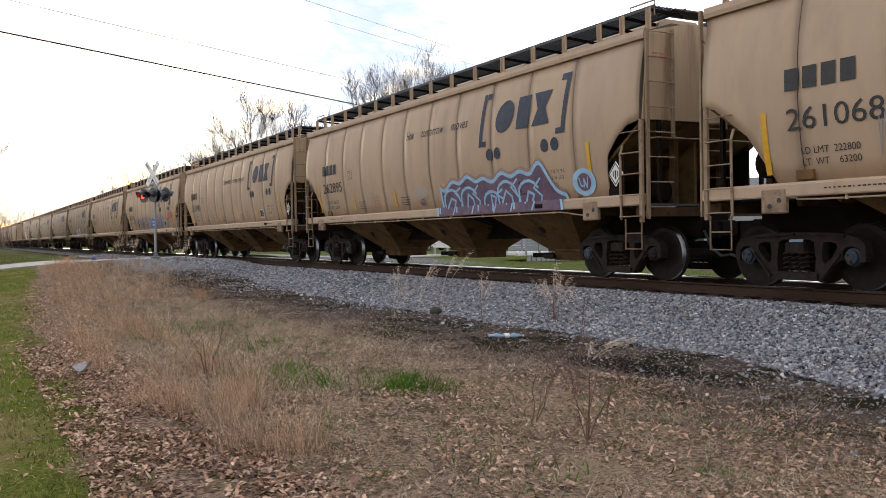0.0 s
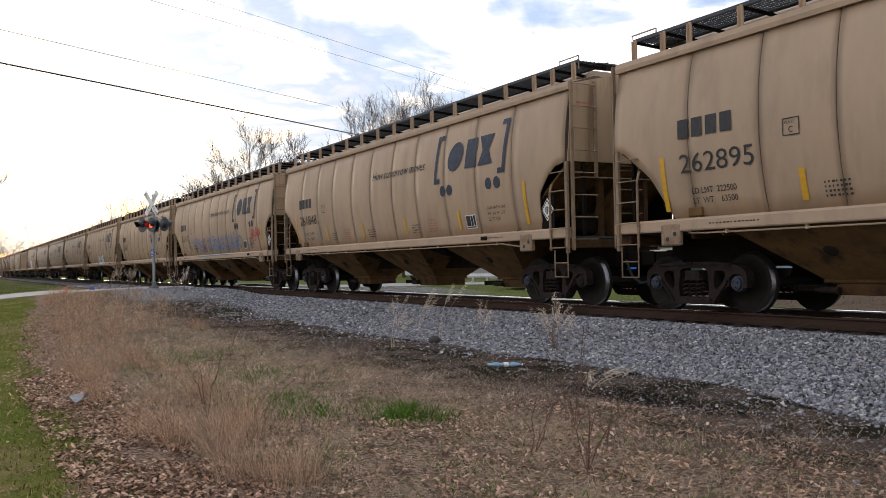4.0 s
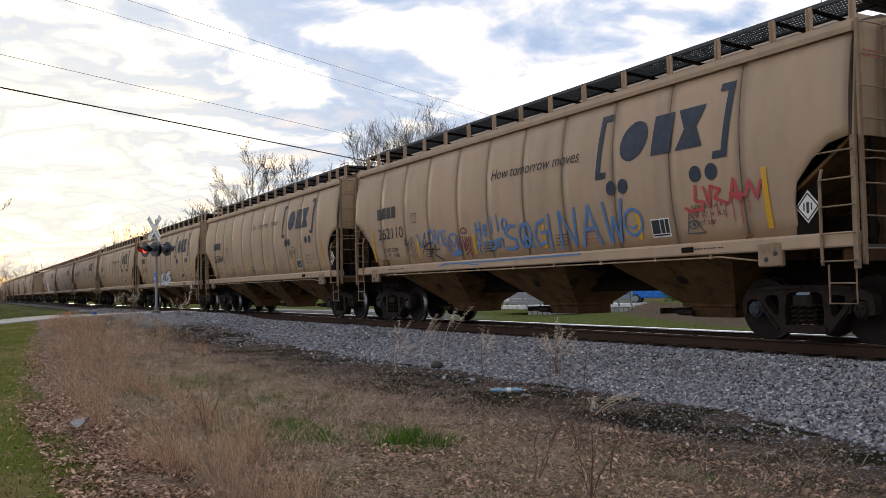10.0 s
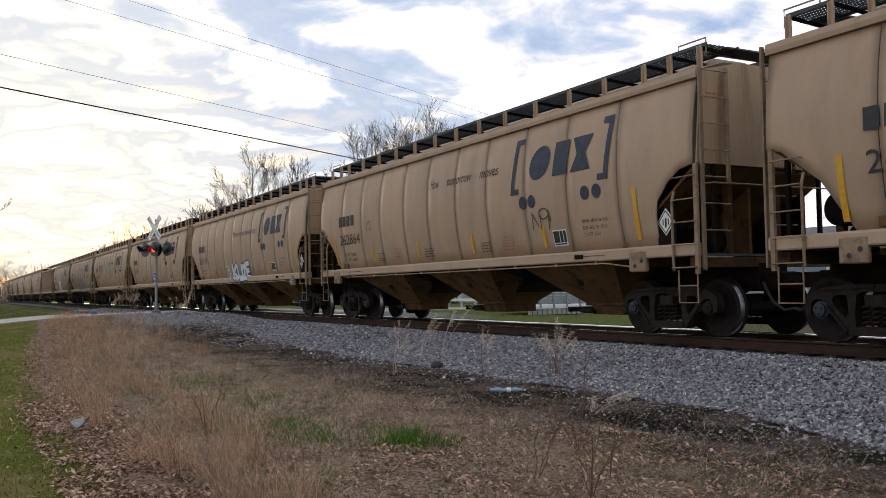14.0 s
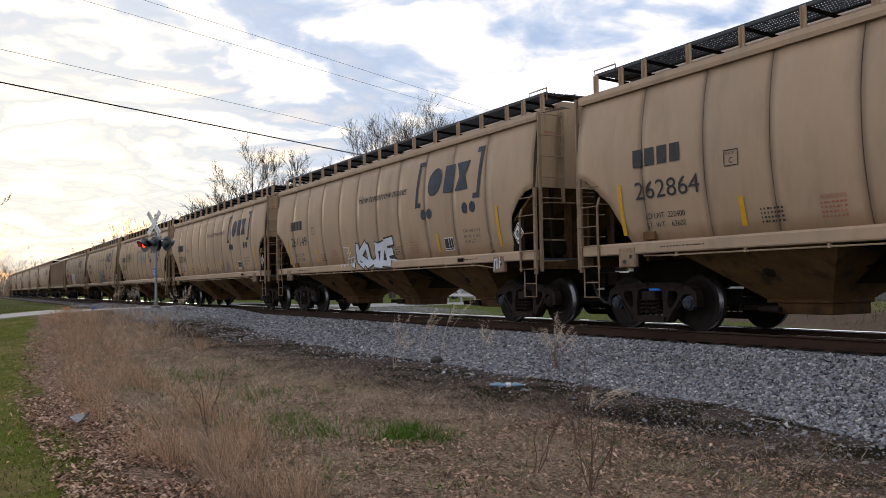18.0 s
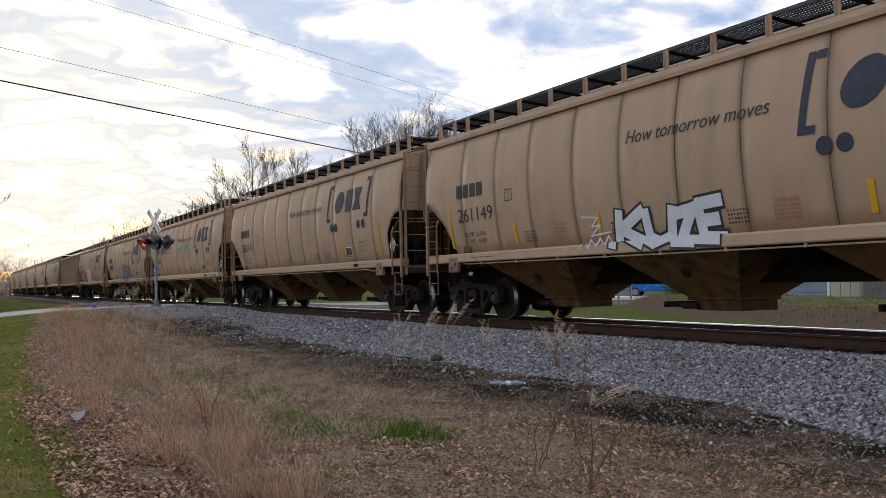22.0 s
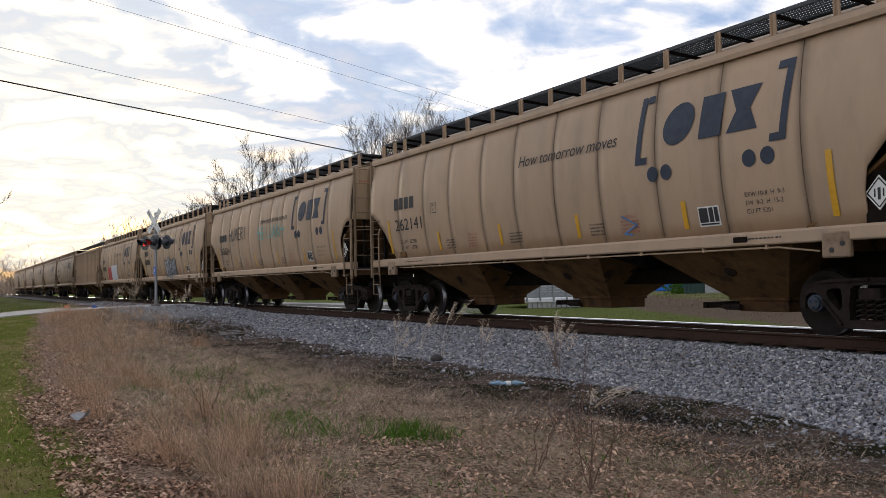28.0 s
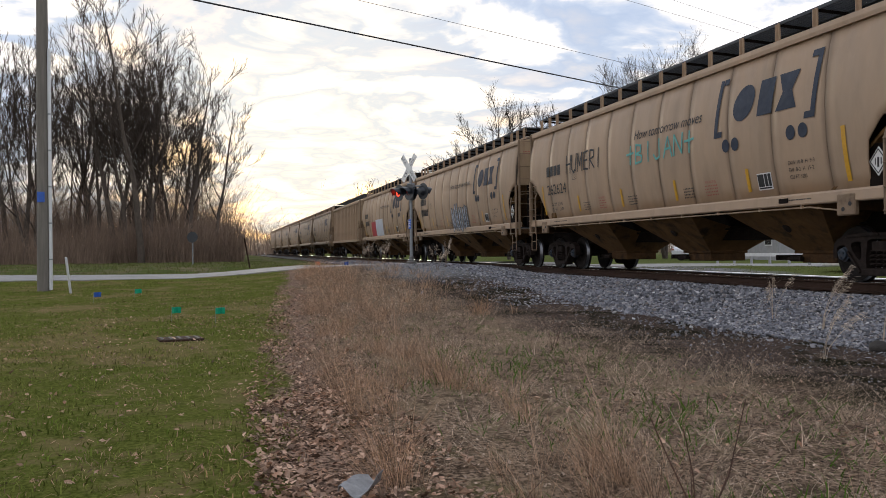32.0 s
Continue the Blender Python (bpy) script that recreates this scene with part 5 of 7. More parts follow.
    blue += ribbon([(3.75 + 0.22 * math.cos(0.4 * k), 1.9 + 0.22 * math.sin(0.4 * k)) for k in range(17)], 0.05) + ribbon([(3.65, 1.84), (3.75, 1.79), (3.86, 1.84)], 0.03)
    blue += ribbon([(-2.4 + 0.29 * math.cos(0.4 * k), 1.85 + 0.25 * math.sin(0.4 * k)) for k in range(17)], 0.045) + spray("M", -2.58, -2.25, 1.72, 1.98, 0.04, 0.0, 0.0)
    paint(car, "graffiti_lettering", blue, SPRAY_MID, "blue hand-sprayed words")
    paint(car, "graffiti", [[(-2.45, 1.62), (-2.12, 1.60), (-2.10, 1.80), (-2.42, 1.72)]], SPRAY_MID, "patch of blue spray", 0.02)
    paint(car, "graffiti", ribbon([(-3.98, 1.72), (-3.7, 2.02), (-3.86, 1.86), (-3.5, 1.98), (-3.62, 1.62), (-3.28, 1.90), (-3.36, 1.66), (-3.0, 1.52)], 0.034) + ribbon([(-3.85, 1.80), (-3.1, 1.78)], 0.028) + scribble(24, -4.9, -4.3, 1.6, 2.2, 8, 0.011), BLACK, "black scrawled tag", 0.03)
    paint(car, "graffiti", spray("HIWAY", -2.2, -1.6, 1.72, 2.02, 0.032, -0.04) + ribbon([(-1.88 + 0.12 * math.cos(0.52 * k), 2.13 + 0.06 * math.sin(0.52 * k)) for k in range(13)], 0.035) + ribbon([(-1.9, 1.6), (-1.72, 1.68), (-1.66, 1.52)], 0.03), SPRAY_DARK_RED, "dark red scrawled tag", 0.03)
    red = ribbon([(5.0, 2.02), (5.12, 1.96), (5.36, 1.98), (5.40, 2.08), (5.22, 2.12), (5.26, 2.34)], 0.05) + ribbon([(5.42, 2.30), (5.52, 2.0), (5.56, 2.30), (5.74, 2.24), (5.62, 2.12), (5.86, 2.02)], 0.05)
    red += ribbon([(5.92, 2.05), (6.02, 2.36), (6.12, 2.04), (5.94, 2.16), (6.22, 2.10), (6.30, 2.30), (6.42, 2.05), (6.52, 2.28)], 0.05)
    for k in range(9):
        red += ribbon([(5.06 + 0.15 * k, 2.02), (5.06 + 0.15 * k, 1.86 - 0.05 * (k * 5 % 4))], 0.016)
    paint(car, "graffiti", red, SPRAY_RED, "red dripping scrawled tag", 0.024)
    eye = ribbon([(4.98, 1.63), (5.06, 1.94), (5.34, 1.62), (4.98, 1.63)], 0.022) + ribbon([(5.13 + 0.11 * math.cos(0.524 * k), 1.76 + 0.06 * math.sin(0.524 * k)) for k in range(13)], 0.022) + [disc(5.13, 1.76, 0.035, 0.035, 10)]
    paint(car, "graffiti", eye, SPRAY_SLATE, "small dark eye-in-triangle doodle", 0.024)
    paint(car, "graffiti", ribbon([(-3.0, 1.375), (-2.7, 1.42), (-0.63, 1.415), (0.6, 1.425), (2.4, 1.425)], 0.03) + ribbon([(-1.9, 1.36), (-1.86, 1.42), (-1.5, 1.37), (-1.2, 1.36)], 0.025), SPRAY_MID, "blue line along the sill")
    car = cars[0]
    paint(car, "graffiti", ribbon(disc(3.95, 2.25, 0.16, 0.1, 12), 0.025) + scribble(41, 3.55, 4.35, 1.9, 2.3, 3, 0.025), SEAM, "small grey scribble")
    car = cars[-1]
    big = ("K", -1.02, -0.30, 1.42, 1.96), ("U", -0.26, 0.38, 1.42, 1.93), ("Z", 0.42, 0.86, 1.40, 1.90), ("E", 0.92, 1.38, 1.42, 1.99)
    for width, mat, label, out in ((0.285, BLACK, "black graffiti outline", 0.020), (0.195, SPRAY_SILVER, "silver block letters", 0.025)):
        letters = [q for ch, x0, x1, z0, z1 in big for q in spray(ch, x0, x1, z0, z1, width, 0.0, 0.0)]
        paint(car, "graffiti" if mat is SPRAY_SILVER else "graffiti_outline", letters, mat, label, out)
    paint(car, "graffiti", ribbon([(-1.95, 1.97), (-1.5, 1.93), (-1.7, 1.78), (-1.45, 1.80), (-1.75, 1.62), (-1.2, 1.66)], 0.03) + ribbon([(-1.95, 1.40), (-1.78, 1.55), (-1.70, 1.40), (-1.52, 1.58), (-1.46, 1.42), (-1.28, 1.60), (-1.2, 1.44)], 0.035), SPRAY_SILVER, "thin silver tag")
    paint(car, "graffiti", scribble(52, 5.2, 6.5, 1.62, 1.95, 6, 0.016), SPRAY_FAINT, "faint pale scribble")
    for px in (6.65,):
        paint(car, "graffiti", scribble(int(px * 10), px - 0.16, px + 0.16, 1.1, 1.38, 3, 0.03), SPRAY_SILVER, "small silver scrawl", 0.04)
    car = cars[-2]
    paint(car, "graffiti", ribbon([(2.4, 1.9), (2.75, 1.74), (2.4, 1.6), (2.6, 1.58)], 0.03), SPRAY_MID, "small blue tag")
    car = cars[-3]
    paint(car, "graffiti", spray("HUMERI", -4.85, -2.5, 2.68, 3.16, 0.05, 0.0, 0.2), BLACK, "black hand-sprayed word")
    paint(car, "graffiti", spray("+BIJAN+", -1.0, 2.1, 2.55, 2.98, 0.05, 0.0, 0.2), SPRAY_TEAL, "teal hand-sprayed word")
    car = cars[-4]
    paint(car, "graffiti", scribble(71, -0.6, 2.0, 1.36, 2.45, 9, 0.20), SPRAY_SLATE, "dark slate block graffiti", 0.022)
    paint(car, "graffiti_outline", scribble(71, -0.6, 2.0, 1.36, 2.45, 9, 0.04), SPRAY_SILVER, "pale outline of block graffiti", 0.027)
    car = cars[-5]
    paint(car, "graffiti", [slab(-4.2, -2.6, 1.5, 2.4, 0.3)], SPRAY_RED, "red patch of graffiti")
    paint(car, "graffiti", [slab(-2.5, 0.0, 1.5, 2.5, 0.2)], SPRAY_SILVER, "pale patch of graffiti")
    # one older car with upright ribs
    ribbed = thing("ribbed_hopper_car", "older tan hopper car with upright side ribs", "hopper car", "cars of the freight train", at=pose(car_x(0, -6), 0, 0))
    bm = box(B(), -7.2, 7.2, -1.5, 1.5, 1.35, 4.15)
    part("body", bm, PAINT, ribbed)
    bm = prism_x([(-1.5, 4.15), (-0.4, 4.42), (0.4, 4.42), (1.5, 4.15)], -7.2, 7.2, 1)
    part("roof_sheet", bm, PAINT, ribbed)
    rib = mesh_of("side_rib", soften(box(B(), -0.06, 0.06, -1.6, -1.49, 1.4, 4.12), 0.015), PAINT)
    for k in range(17):
        part("side_rib", rib, None, ribbed, at=pose(-6.9 + k * 0.86, 0, 0))
    part("side_sill", box(box(B(), -7.6, 7.6, -1.62, -1.5, 1.25, 1.42), -7.3, 7.3, -1.6, -1.5, 4.0, 4.15), PAINT, ribbed)
    for o in first.children:
        if o.name.split(".")[0] in ("hopper_bay", "truck", "coupler", "centre_sill", "end_slope", "walkway", "ladder_stile", "ladder_rung", "side_sill", "end_frame", "end_wall"):
            if o.name.split(".")[0] == "side_sill":
                continue
            c = copy_thing(o, Matrix.LocRotScale(o.location, o.rotation_euler, None))
            c.parent = ribbed
    cars[-6] = ribbed
    return cars


def top(x):
    """Upper edge of the bubble graffiti."""
    return 1.98 + 0.10 * abs(math.sin(1.9 * x + 0.4)) + 0.05 * math.sin(9.0 * x) + 0.16 * math.exp(-((x - 4.95) / 0.35) ** 2) - 0.55 * smooth(5.0, 5.8, x) - 0.14 * smooth(1.5, 1.0, x)


TRAVEL = [-71.23, -67.38, -63.56, -59.74, -55.89, -52.02, -48.13, -44.23, -40.34, -36.47, -32.64, -28.87, -25.18, -21.57, -18.06, -14.64, -11.34, -8.14, -5.05, -2.07, 0.82, 3.60, 6.29, 8.88, 11.37, 13.77, 16.07, 18.27, 20.35, 22.30, 24.12, 25.79, 27.30]


def car_x(t, n):
    """Where the middle of car n stands at t seconds."""
    i = min(int(t), 31)
    return TRAVEL[i] + (TRAVEL[i + 1] - TRAVEL[i]) * (t - i) + n * PITCH


CARS = build_train()


# ---- crossing signal ----
def build_signal():
    x, y = -38.2, -4.25
    z = ground_z(x, y) + 0.02
    sig = thing("crossing_signal", "galvanised crossing signal mast with crossbuck and red flashers", "crossing signal", at=pose(x, y, z, 0, 0, 24))
    bm = lathe(B(), [(0, 0.058), (3.85, 0.055), (3.87, 0.03)], 16, "Z")
    part("mast", bm, GREY_METAL, sig)
    bm = lathe(B(), [(-0.1, 0.20), (0.07, 0.19), (0.09, 0.10), (0.26, 0.085), (0.27, 0.06)], 16, "Z")
    part("mast_base", bm, RUST_GREY, sig, "rust-stained cast mast base")
    for s in (-1, 1):
        bm = soften(box(B(), -0.61, 0.61, -0.008, 0.008, -0.115, 0.115), 0.003)
        blade = part("crossbuck_blade", bm, WHITE, sig, "white crossbuck blade with black capitals", at=pose(0, -0.075 - 0.02 * (s > 0), 3.50, 0, s * 48, 0))
        for text, cx in ((("RAIL", -0.40), ("ROAD", 0.40)) if s > 0 else (("CROSSING", 0.0),)):
            me = words(text, 0.15, 0, 1.25)
            w = max(v.co.x for v in me.vertices)
            bm = B()
            bm.from_mesh(me)
            for v in bm.verts:
                v.co = Vector((v.co.x - w / 2 + cx, -0.012, v.co.y - 0.05))
            part("crossbuck_letters", bm, BLACK, blade)
    bm = tube(B(), [(-0.62, 0, 2.82), (0.62, 0, 2.82)], 0.03, 10)
    part("cross_arm", bm, GREY_METAL, sig)
    bm = soften(box(B(), -0.12, 0.12, -0.1, 0.1, 2.72, 2.95), 0.02)
    part("junction_box", bm, GREY_METAL, sig)
    bm = soften(box(B(), -0.075, 0.075, -0.07, -0.062, 1.28, 1.62), 0.004)
    plate = part("notice_plate", bm, BLUE_FLAG, sig, "small blue emergency notice plate")
    bm = B()
    for k in range(4):
        box(bm, -0.055, 0.055, -0.076, -0.071, 1.34 + 0.06 * k, 1.36 + 0.06 * k)
    part("notice_print", bm, WHITE, plate)
    lamps = []
    for cx, face in ((-0.60, -1), (0.04, -1), (0.60, 1), (-0.06, 1)):
        a = 0 if face < 0 else 180
        lamp = part("flasher", lathe(B(), [(-0.02, 0.30), (0.0, 0.30), (0.01, 0.17), (0.16, 0.13), (0.18, 0.05)], 24), SIGNAL_BLACK, sig, "black flasher with round background disc", at=pose(cx, -0.10 if face < 0 else 0.10, 2.62, 0, 0, a))
        if face < 0:
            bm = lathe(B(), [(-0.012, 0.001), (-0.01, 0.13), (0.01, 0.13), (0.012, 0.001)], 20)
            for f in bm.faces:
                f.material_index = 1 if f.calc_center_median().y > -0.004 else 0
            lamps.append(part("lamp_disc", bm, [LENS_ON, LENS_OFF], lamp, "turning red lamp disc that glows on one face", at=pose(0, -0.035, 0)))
            part("lens_ring", lathe(B(), [(-0.03, 0.15), (-0.03, 0.17), (-0.018, 0.17), (-0.018, 0.15)], 20), SIGNAL_BLACK, lamp)
        else:
            part("flasher_lens", lathe(B(), [(-0.035, 0.001), (-0.035, 0.12), (-0.021, 0.15)], 20), LENS_OFF, lamp)
        bm = B()
        rows = []
        for k in range(13):
            an = math.radians(-20 + 220 * k / 12)
            c, s2 = math.cos(an), math.sin(an)
            rows.append((bm.verts.new((0.17 * c, -0.02, 0.17 * s2)), bm.verts.new((0.175 * c, -0.36 + 0.16 * (1 - max(0, s2)), 0.175 * s2 - 0.03))))
        for p, q in zip(rows, rows[1:]):
            bm.faces.new((p[0], q[0], q[1], p[1]))
        r = bmesh.ops.extrude_face_region(bm, geom=bm.faces[:])
        for v in r["geom"]:
            if isinstance(v, bmesh.types.BMVert):
                v.co.x *= 1.05
                v.co.z *= 1.05
        bmesh.ops.recalc_face_normals(bm, faces=bm.faces[:])
        part("visor", bm, SIGNAL_BLACK, lamp)
    return lamps


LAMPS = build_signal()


# ---- utility poles and wires ----
def utility_pole(x, y, h, conduit):
    z = ground_z(x, y)
    p = thing("utility_pole", "weathered grey wooden utility pole" + (" with a white conduit" if conduit else ""), "utility pole", "poles", at=pose(x, y, z))
    part("pole", tube(B(), [(0, 0, -0.3), (0, 0, h * 0.5), (0, 0, h)], 0.19, 14, 0.13), POLE_WOOD, p)
    part("cross_arm", soften(box(B(), -0.06, 0.06, -1.1, 1.1, h - 0.9, h - 0.78), 0.01), POLE_WOOD, p)
    for k in (-1.0, 0.95):
        part("insulator", lathe(B(), [(h - 0.78, 0.03), (h - 0.7, 0.05), (h - 0.66, 0.02)], 10, "Z"), GREY_METAL, p, at=pose(0, k, 0))
    if conduit:
        c = part("conduit", tube(B(), [(0.10, 0.21, 0.02), (0.09, 0.20, 3.0), (0.08, 0.19, 7.0)], 0.05, 10), PVC, p, "white plastic conduit strapped to the pole")
        for k in range(5):
            part("conduit_strap", lathe(B(), [(-0.02, 0.056), (0.02, 0.056)], 10, "Z"), GREY_METAL, c, at=pose(0.095, 0.205, 0.9 + 1.05 * k))
        part("pole_sign", soften(box(B(), -0.012, 0.012, -0.1, 0.1, 2.55, 2.85), 0.003), BLUE_FLAG, p, "small blue sign plate", at=pose(0.20, -0.03, 0))
    return p


utility_pole(-34.0, -16.0, 13.2, True)
utility_pole(-55.0, 33.0, 13.2, False)


def wire(a, b, r, sag=0.0):
    pts = []
    a, b = Vector(a), Vector(b)
    for k in range(17):
        u = k / 16
        p = a.lerp(b, u)
        p.z -= sag * 4 * u * (1 - u)
        pts.append(p)
    ob = part("overhead_wire", tube(B(), pts, r, 5), CABLE)
    tagged(ob, "dark overhead wire strung between the poles", "wire", "overhead wires")


# each wire is drawn through two points of its line over the track
for p, q, r in (((-36.4, -10.1, 8.56), (-45.0, 8.2, 8.00), 0.03), ((-36.4, -10.15, 9.80), (-45.2, 8.1, 9.30), 0.009), ((-36.1, -8.05, 12.06), (-43.8, 10.2, 11.30), 0.007), ((-35.8, -5.9, 12.3), (-43.9, 9.6, 12.1), 0.008)):
    p, q = Vector(p), Vector(q)
    d = (q - p) / (q.y - p.y)
    wire(p + d * (-16.0 - p.y), q + d * (33.0 - q.y), r)


# ---- trees ----
def grow_tree(seed, height, trunk_r, limbs, angle, low, reach, kids=(2, 2, 2), stems=1, twig=0.013):
    """A bare tree: one or more leaders, ascending limbs from the height share low on, each forking down to fine twigs."""
    rnd = random.Random(seed)
    trunk, V, F = B(), [], []

    def rod(p0, p1, r0, r1, n):
        d = (p1 - p0).normalized()
        a = d.orthogonal().normalized()
        b = d.cross(a)
        base = len(V)
        for p, r in ((p0, r0), (p1, r1)):
            for k in range(n):
                an = 2 * math.pi * k / n
                V.append(tuple(p + (a * math.cos(an) + b * math.sin(an)) * r))
        for k in range(n):
            F.append((base + k, base + (k + 1) % n, base + n + (k + 1) % n, base + n + k))

    def branch(p, d, length, r, level):
        segs = (5, 4, 3, 1)[level]
        for k in range(segs):
            d = (d + Vector((rnd.gauss(0, .10), rnd.gauss(0, .10), rnd.gauss(0.06, .07)))).normalized()
            q = p + d * length / segs
            r1 = max(twig * (1.0 if level < 3 else 0.45), r * 0.78)
            rod(p, q, r, r1, 5 if r > 0.05 else 3)
            p, r = q, r1
            if level < 3 and k > 0 or level == 2:
                for _ in range(kids[level] + (k == segs - 1)):
                    turn = Vector((rnd.gauss(0, 1), rnd.gauss(0, 1), rnd.gauss(0.25, .7)))
                    turn = (turn - d * turn.dot(d)).normalized()
                    nd = (d + turn * rnd.uniform(.35, .75) + Vector((0, 0, 0.12))).normalized()
                    branch(p, nd, length * rnd.uniform(.36, .62), max(twig, r * 0.55), level + 1)

    for st in range(stems):
        way = Vector((rnd.gauss(0, .03), rnd.gauss(0, .03), 1)) if stems == 1 else Vector((0.32 * math.cos(6.283 * st / stems + seed), 0.32 * math.sin(6.283 * st / stems + seed), 1))
        d, p, n = way.normalized(), Vector((0, 0, -0.3)), 12
        tall = height * (1 if st == 0 else rnd.uniform(.78, .97))
        pts = [p.copy()]
        for k in range(n):
            d = (d * 0.85 + Vector((rnd.gauss(0, .045), rnd.gauss(0, .045), 0.15))).normalized()
            p = p + d * tall / n
            pts.append(p.copy())
        tube(trunk, pts, trunk_r / stems ** 0.4, 8, twig * 1.6)
        for k in range(limbs // stems):
            u = low + (0.97 - low) * (k + rnd.random()) / (limbs // stems)
            f = u * n
            m = min(n - 1, int(f))
            o = pts[m].lerp(pts[m + 1], f - m)
            az, el = 2.4 * k + rnd.uniform(-.5, .5), radians(angle * (1.15 - 0.6 * u) + rnd.uniform(-8, 8))
            nd = Vector((math.cos(az) * math.sin(el), math.sin(az) * math.sin(el), math.cos(el)))
            branch(o, nd, height * reach * (0.35 + 0.9 * math.sqrt(max(0.0, 1 - u))) * rnd.uniform(.75, 1.15), max(twig * 1.5, trunk_r * 0.42 * (1.05 - u)), 0 if u < 0.75 else 1)
    s = height / max(v[2] for v in V)
    bmesh.ops.scale(trunk, vec=(s, s, s), verts=trunk.verts[:])
    return mesh_of("trunk", trunk, BARK), raw_mesh("branches", [(x * s, y * s, z * s) for x, y, z in V], F, TWIG)


TREE_KINDS = {"slim": grow_tree(5, 12, 0.14, 13, 60, 0.26, 0.27, (1, 2, 2), 1, 0.008), "narrow": grow_tree(9, 12, 0.15, 12, 30, 0.2, 0.20, (1, 1, 2), 2, 0.008), "round": grow_tree(8, 14, 0.24, 20, 56, 0.14, 0.29, (2, 2, 2), 2, 0.0075), "tall": grow_tree(11, 17, 0.24, 22, 52, 0.18, 0.29, (2, 2, 2), 1, 0.008), "bushy": grow_tree(21, 10, 0.18, 18, 62, 0.1, 0.31, (1, 2, 2), 3, 0.011), "wood": grow_tree(33, 17, 0.24, 14, 46, 0.25, 0.22, (1, 1, 2), 1, 0.013), "stand": grow_tree(37, 15, 0.22, 14, 54, 0.2, 0.25, (1, 1, 2), 2, 0.013)}


TREE_HEIGHTS = {"slim": 12, "narrow": 12, "round": 14, "tall": 17, "bushy": 10, "wood": 17, "stand": 15}


def tree(kind, x, y, size, turn, label="leafless tree with a fine crown of bare twigs"):
    t = thing("tree", label, "tree", "bare trees", at=pose(x, y, ground_z(x, y), 0, 0, turn) @ Matrix.Scale(size, 4))
    a, b = TREE_KINDS[kind]
    part("trunk", a, None, t)
    part("crown", b, None, t)
    return t


def at_range(way, d):
    return way[0] * d, EYE[1] + way[1] * d


# single trees behind the train: the way to each, its distance, kind, top as a slope, turn
for way, d, k, slope, turn in (((-0.9555, 0.2951), 85, "slim", 0.177, 20), ((-0.9486, 0.3166), 100, "narrow", 0.157, 80), ((-0.9446, 0.3282), 103, "narrow", 0.151, 200), ((-0.9398, 0.3417), 106, "narrow", 0.153, 130),
                               ((-0.9115, 0.411), 82, "slim", 0.192, 100), ((-0.9045, 0.4265), 80, "round", 0.209, 10), ((-0.897, 0.442), 86, "round", 0.19, 210), ((-0.8892, 0.4575), 84, "tall", 0.227, 140), ((-0.8765, 0.4814), 82, "round", 0.204, 70), ((-0.861, 0.508), 95, "narrow", 0.190, 300),
                               ((-0.9669, 0.2552), 130, "bushy", 0.120, 250), ((-0.9638, 0.2668), 128, "bushy", 0.119, 10), ((-0.961, 0.277), 140, "bushy", 0.098, 40), ((-0.9706, 0.2406), 135, "bushy", 0.104, 30), ((-0.9748, 0.2233), 150, "bushy", 0.089, 100), ((-0.9785, 0.206), 160, "bushy", 0.085, 0), ((-0.9814, 0.192), 168, "bushy", 0.084, 90),
                               ((-0.9868, 0.1622), 180, "narrow", 0.078, 45), ((-0.9883, 0.1527), 178, "narrow", 0.073, 145), ((-0.9903, 0.1389), 220, "bushy", 0.062, 45), ((-0.985, 0.172), 190, "bushy", 0.068, 200)):
    x, y = at_range(way, d)
    tree(k, x, y, (slope * d + 0.82 - ground_z(x, y)) / TREE_HEIGHTS[k], turn)
# the wood across the road
rnd = random.Random(17)
for k in range(46):
    x = rnd.uniform(-112, -88)
    y = rnd.uniform(-46, -13.0) if k > 7 else -12.0 - k * 1.6 + rnd.uniform(-.6, .6)
    if k <= 7:
        x = rnd.uniform(-93, -88)
    tree(rnd.choice(("wood", "wood", "stand")), x, y, rnd.uniform(1.0, 1.45) * (0.85 if y > -15 else 1), rnd.uniform(0, 360))
tree("wood", -84, -17.5, 1.45, 77, "large leafless tree leaning at the edge of the wood")


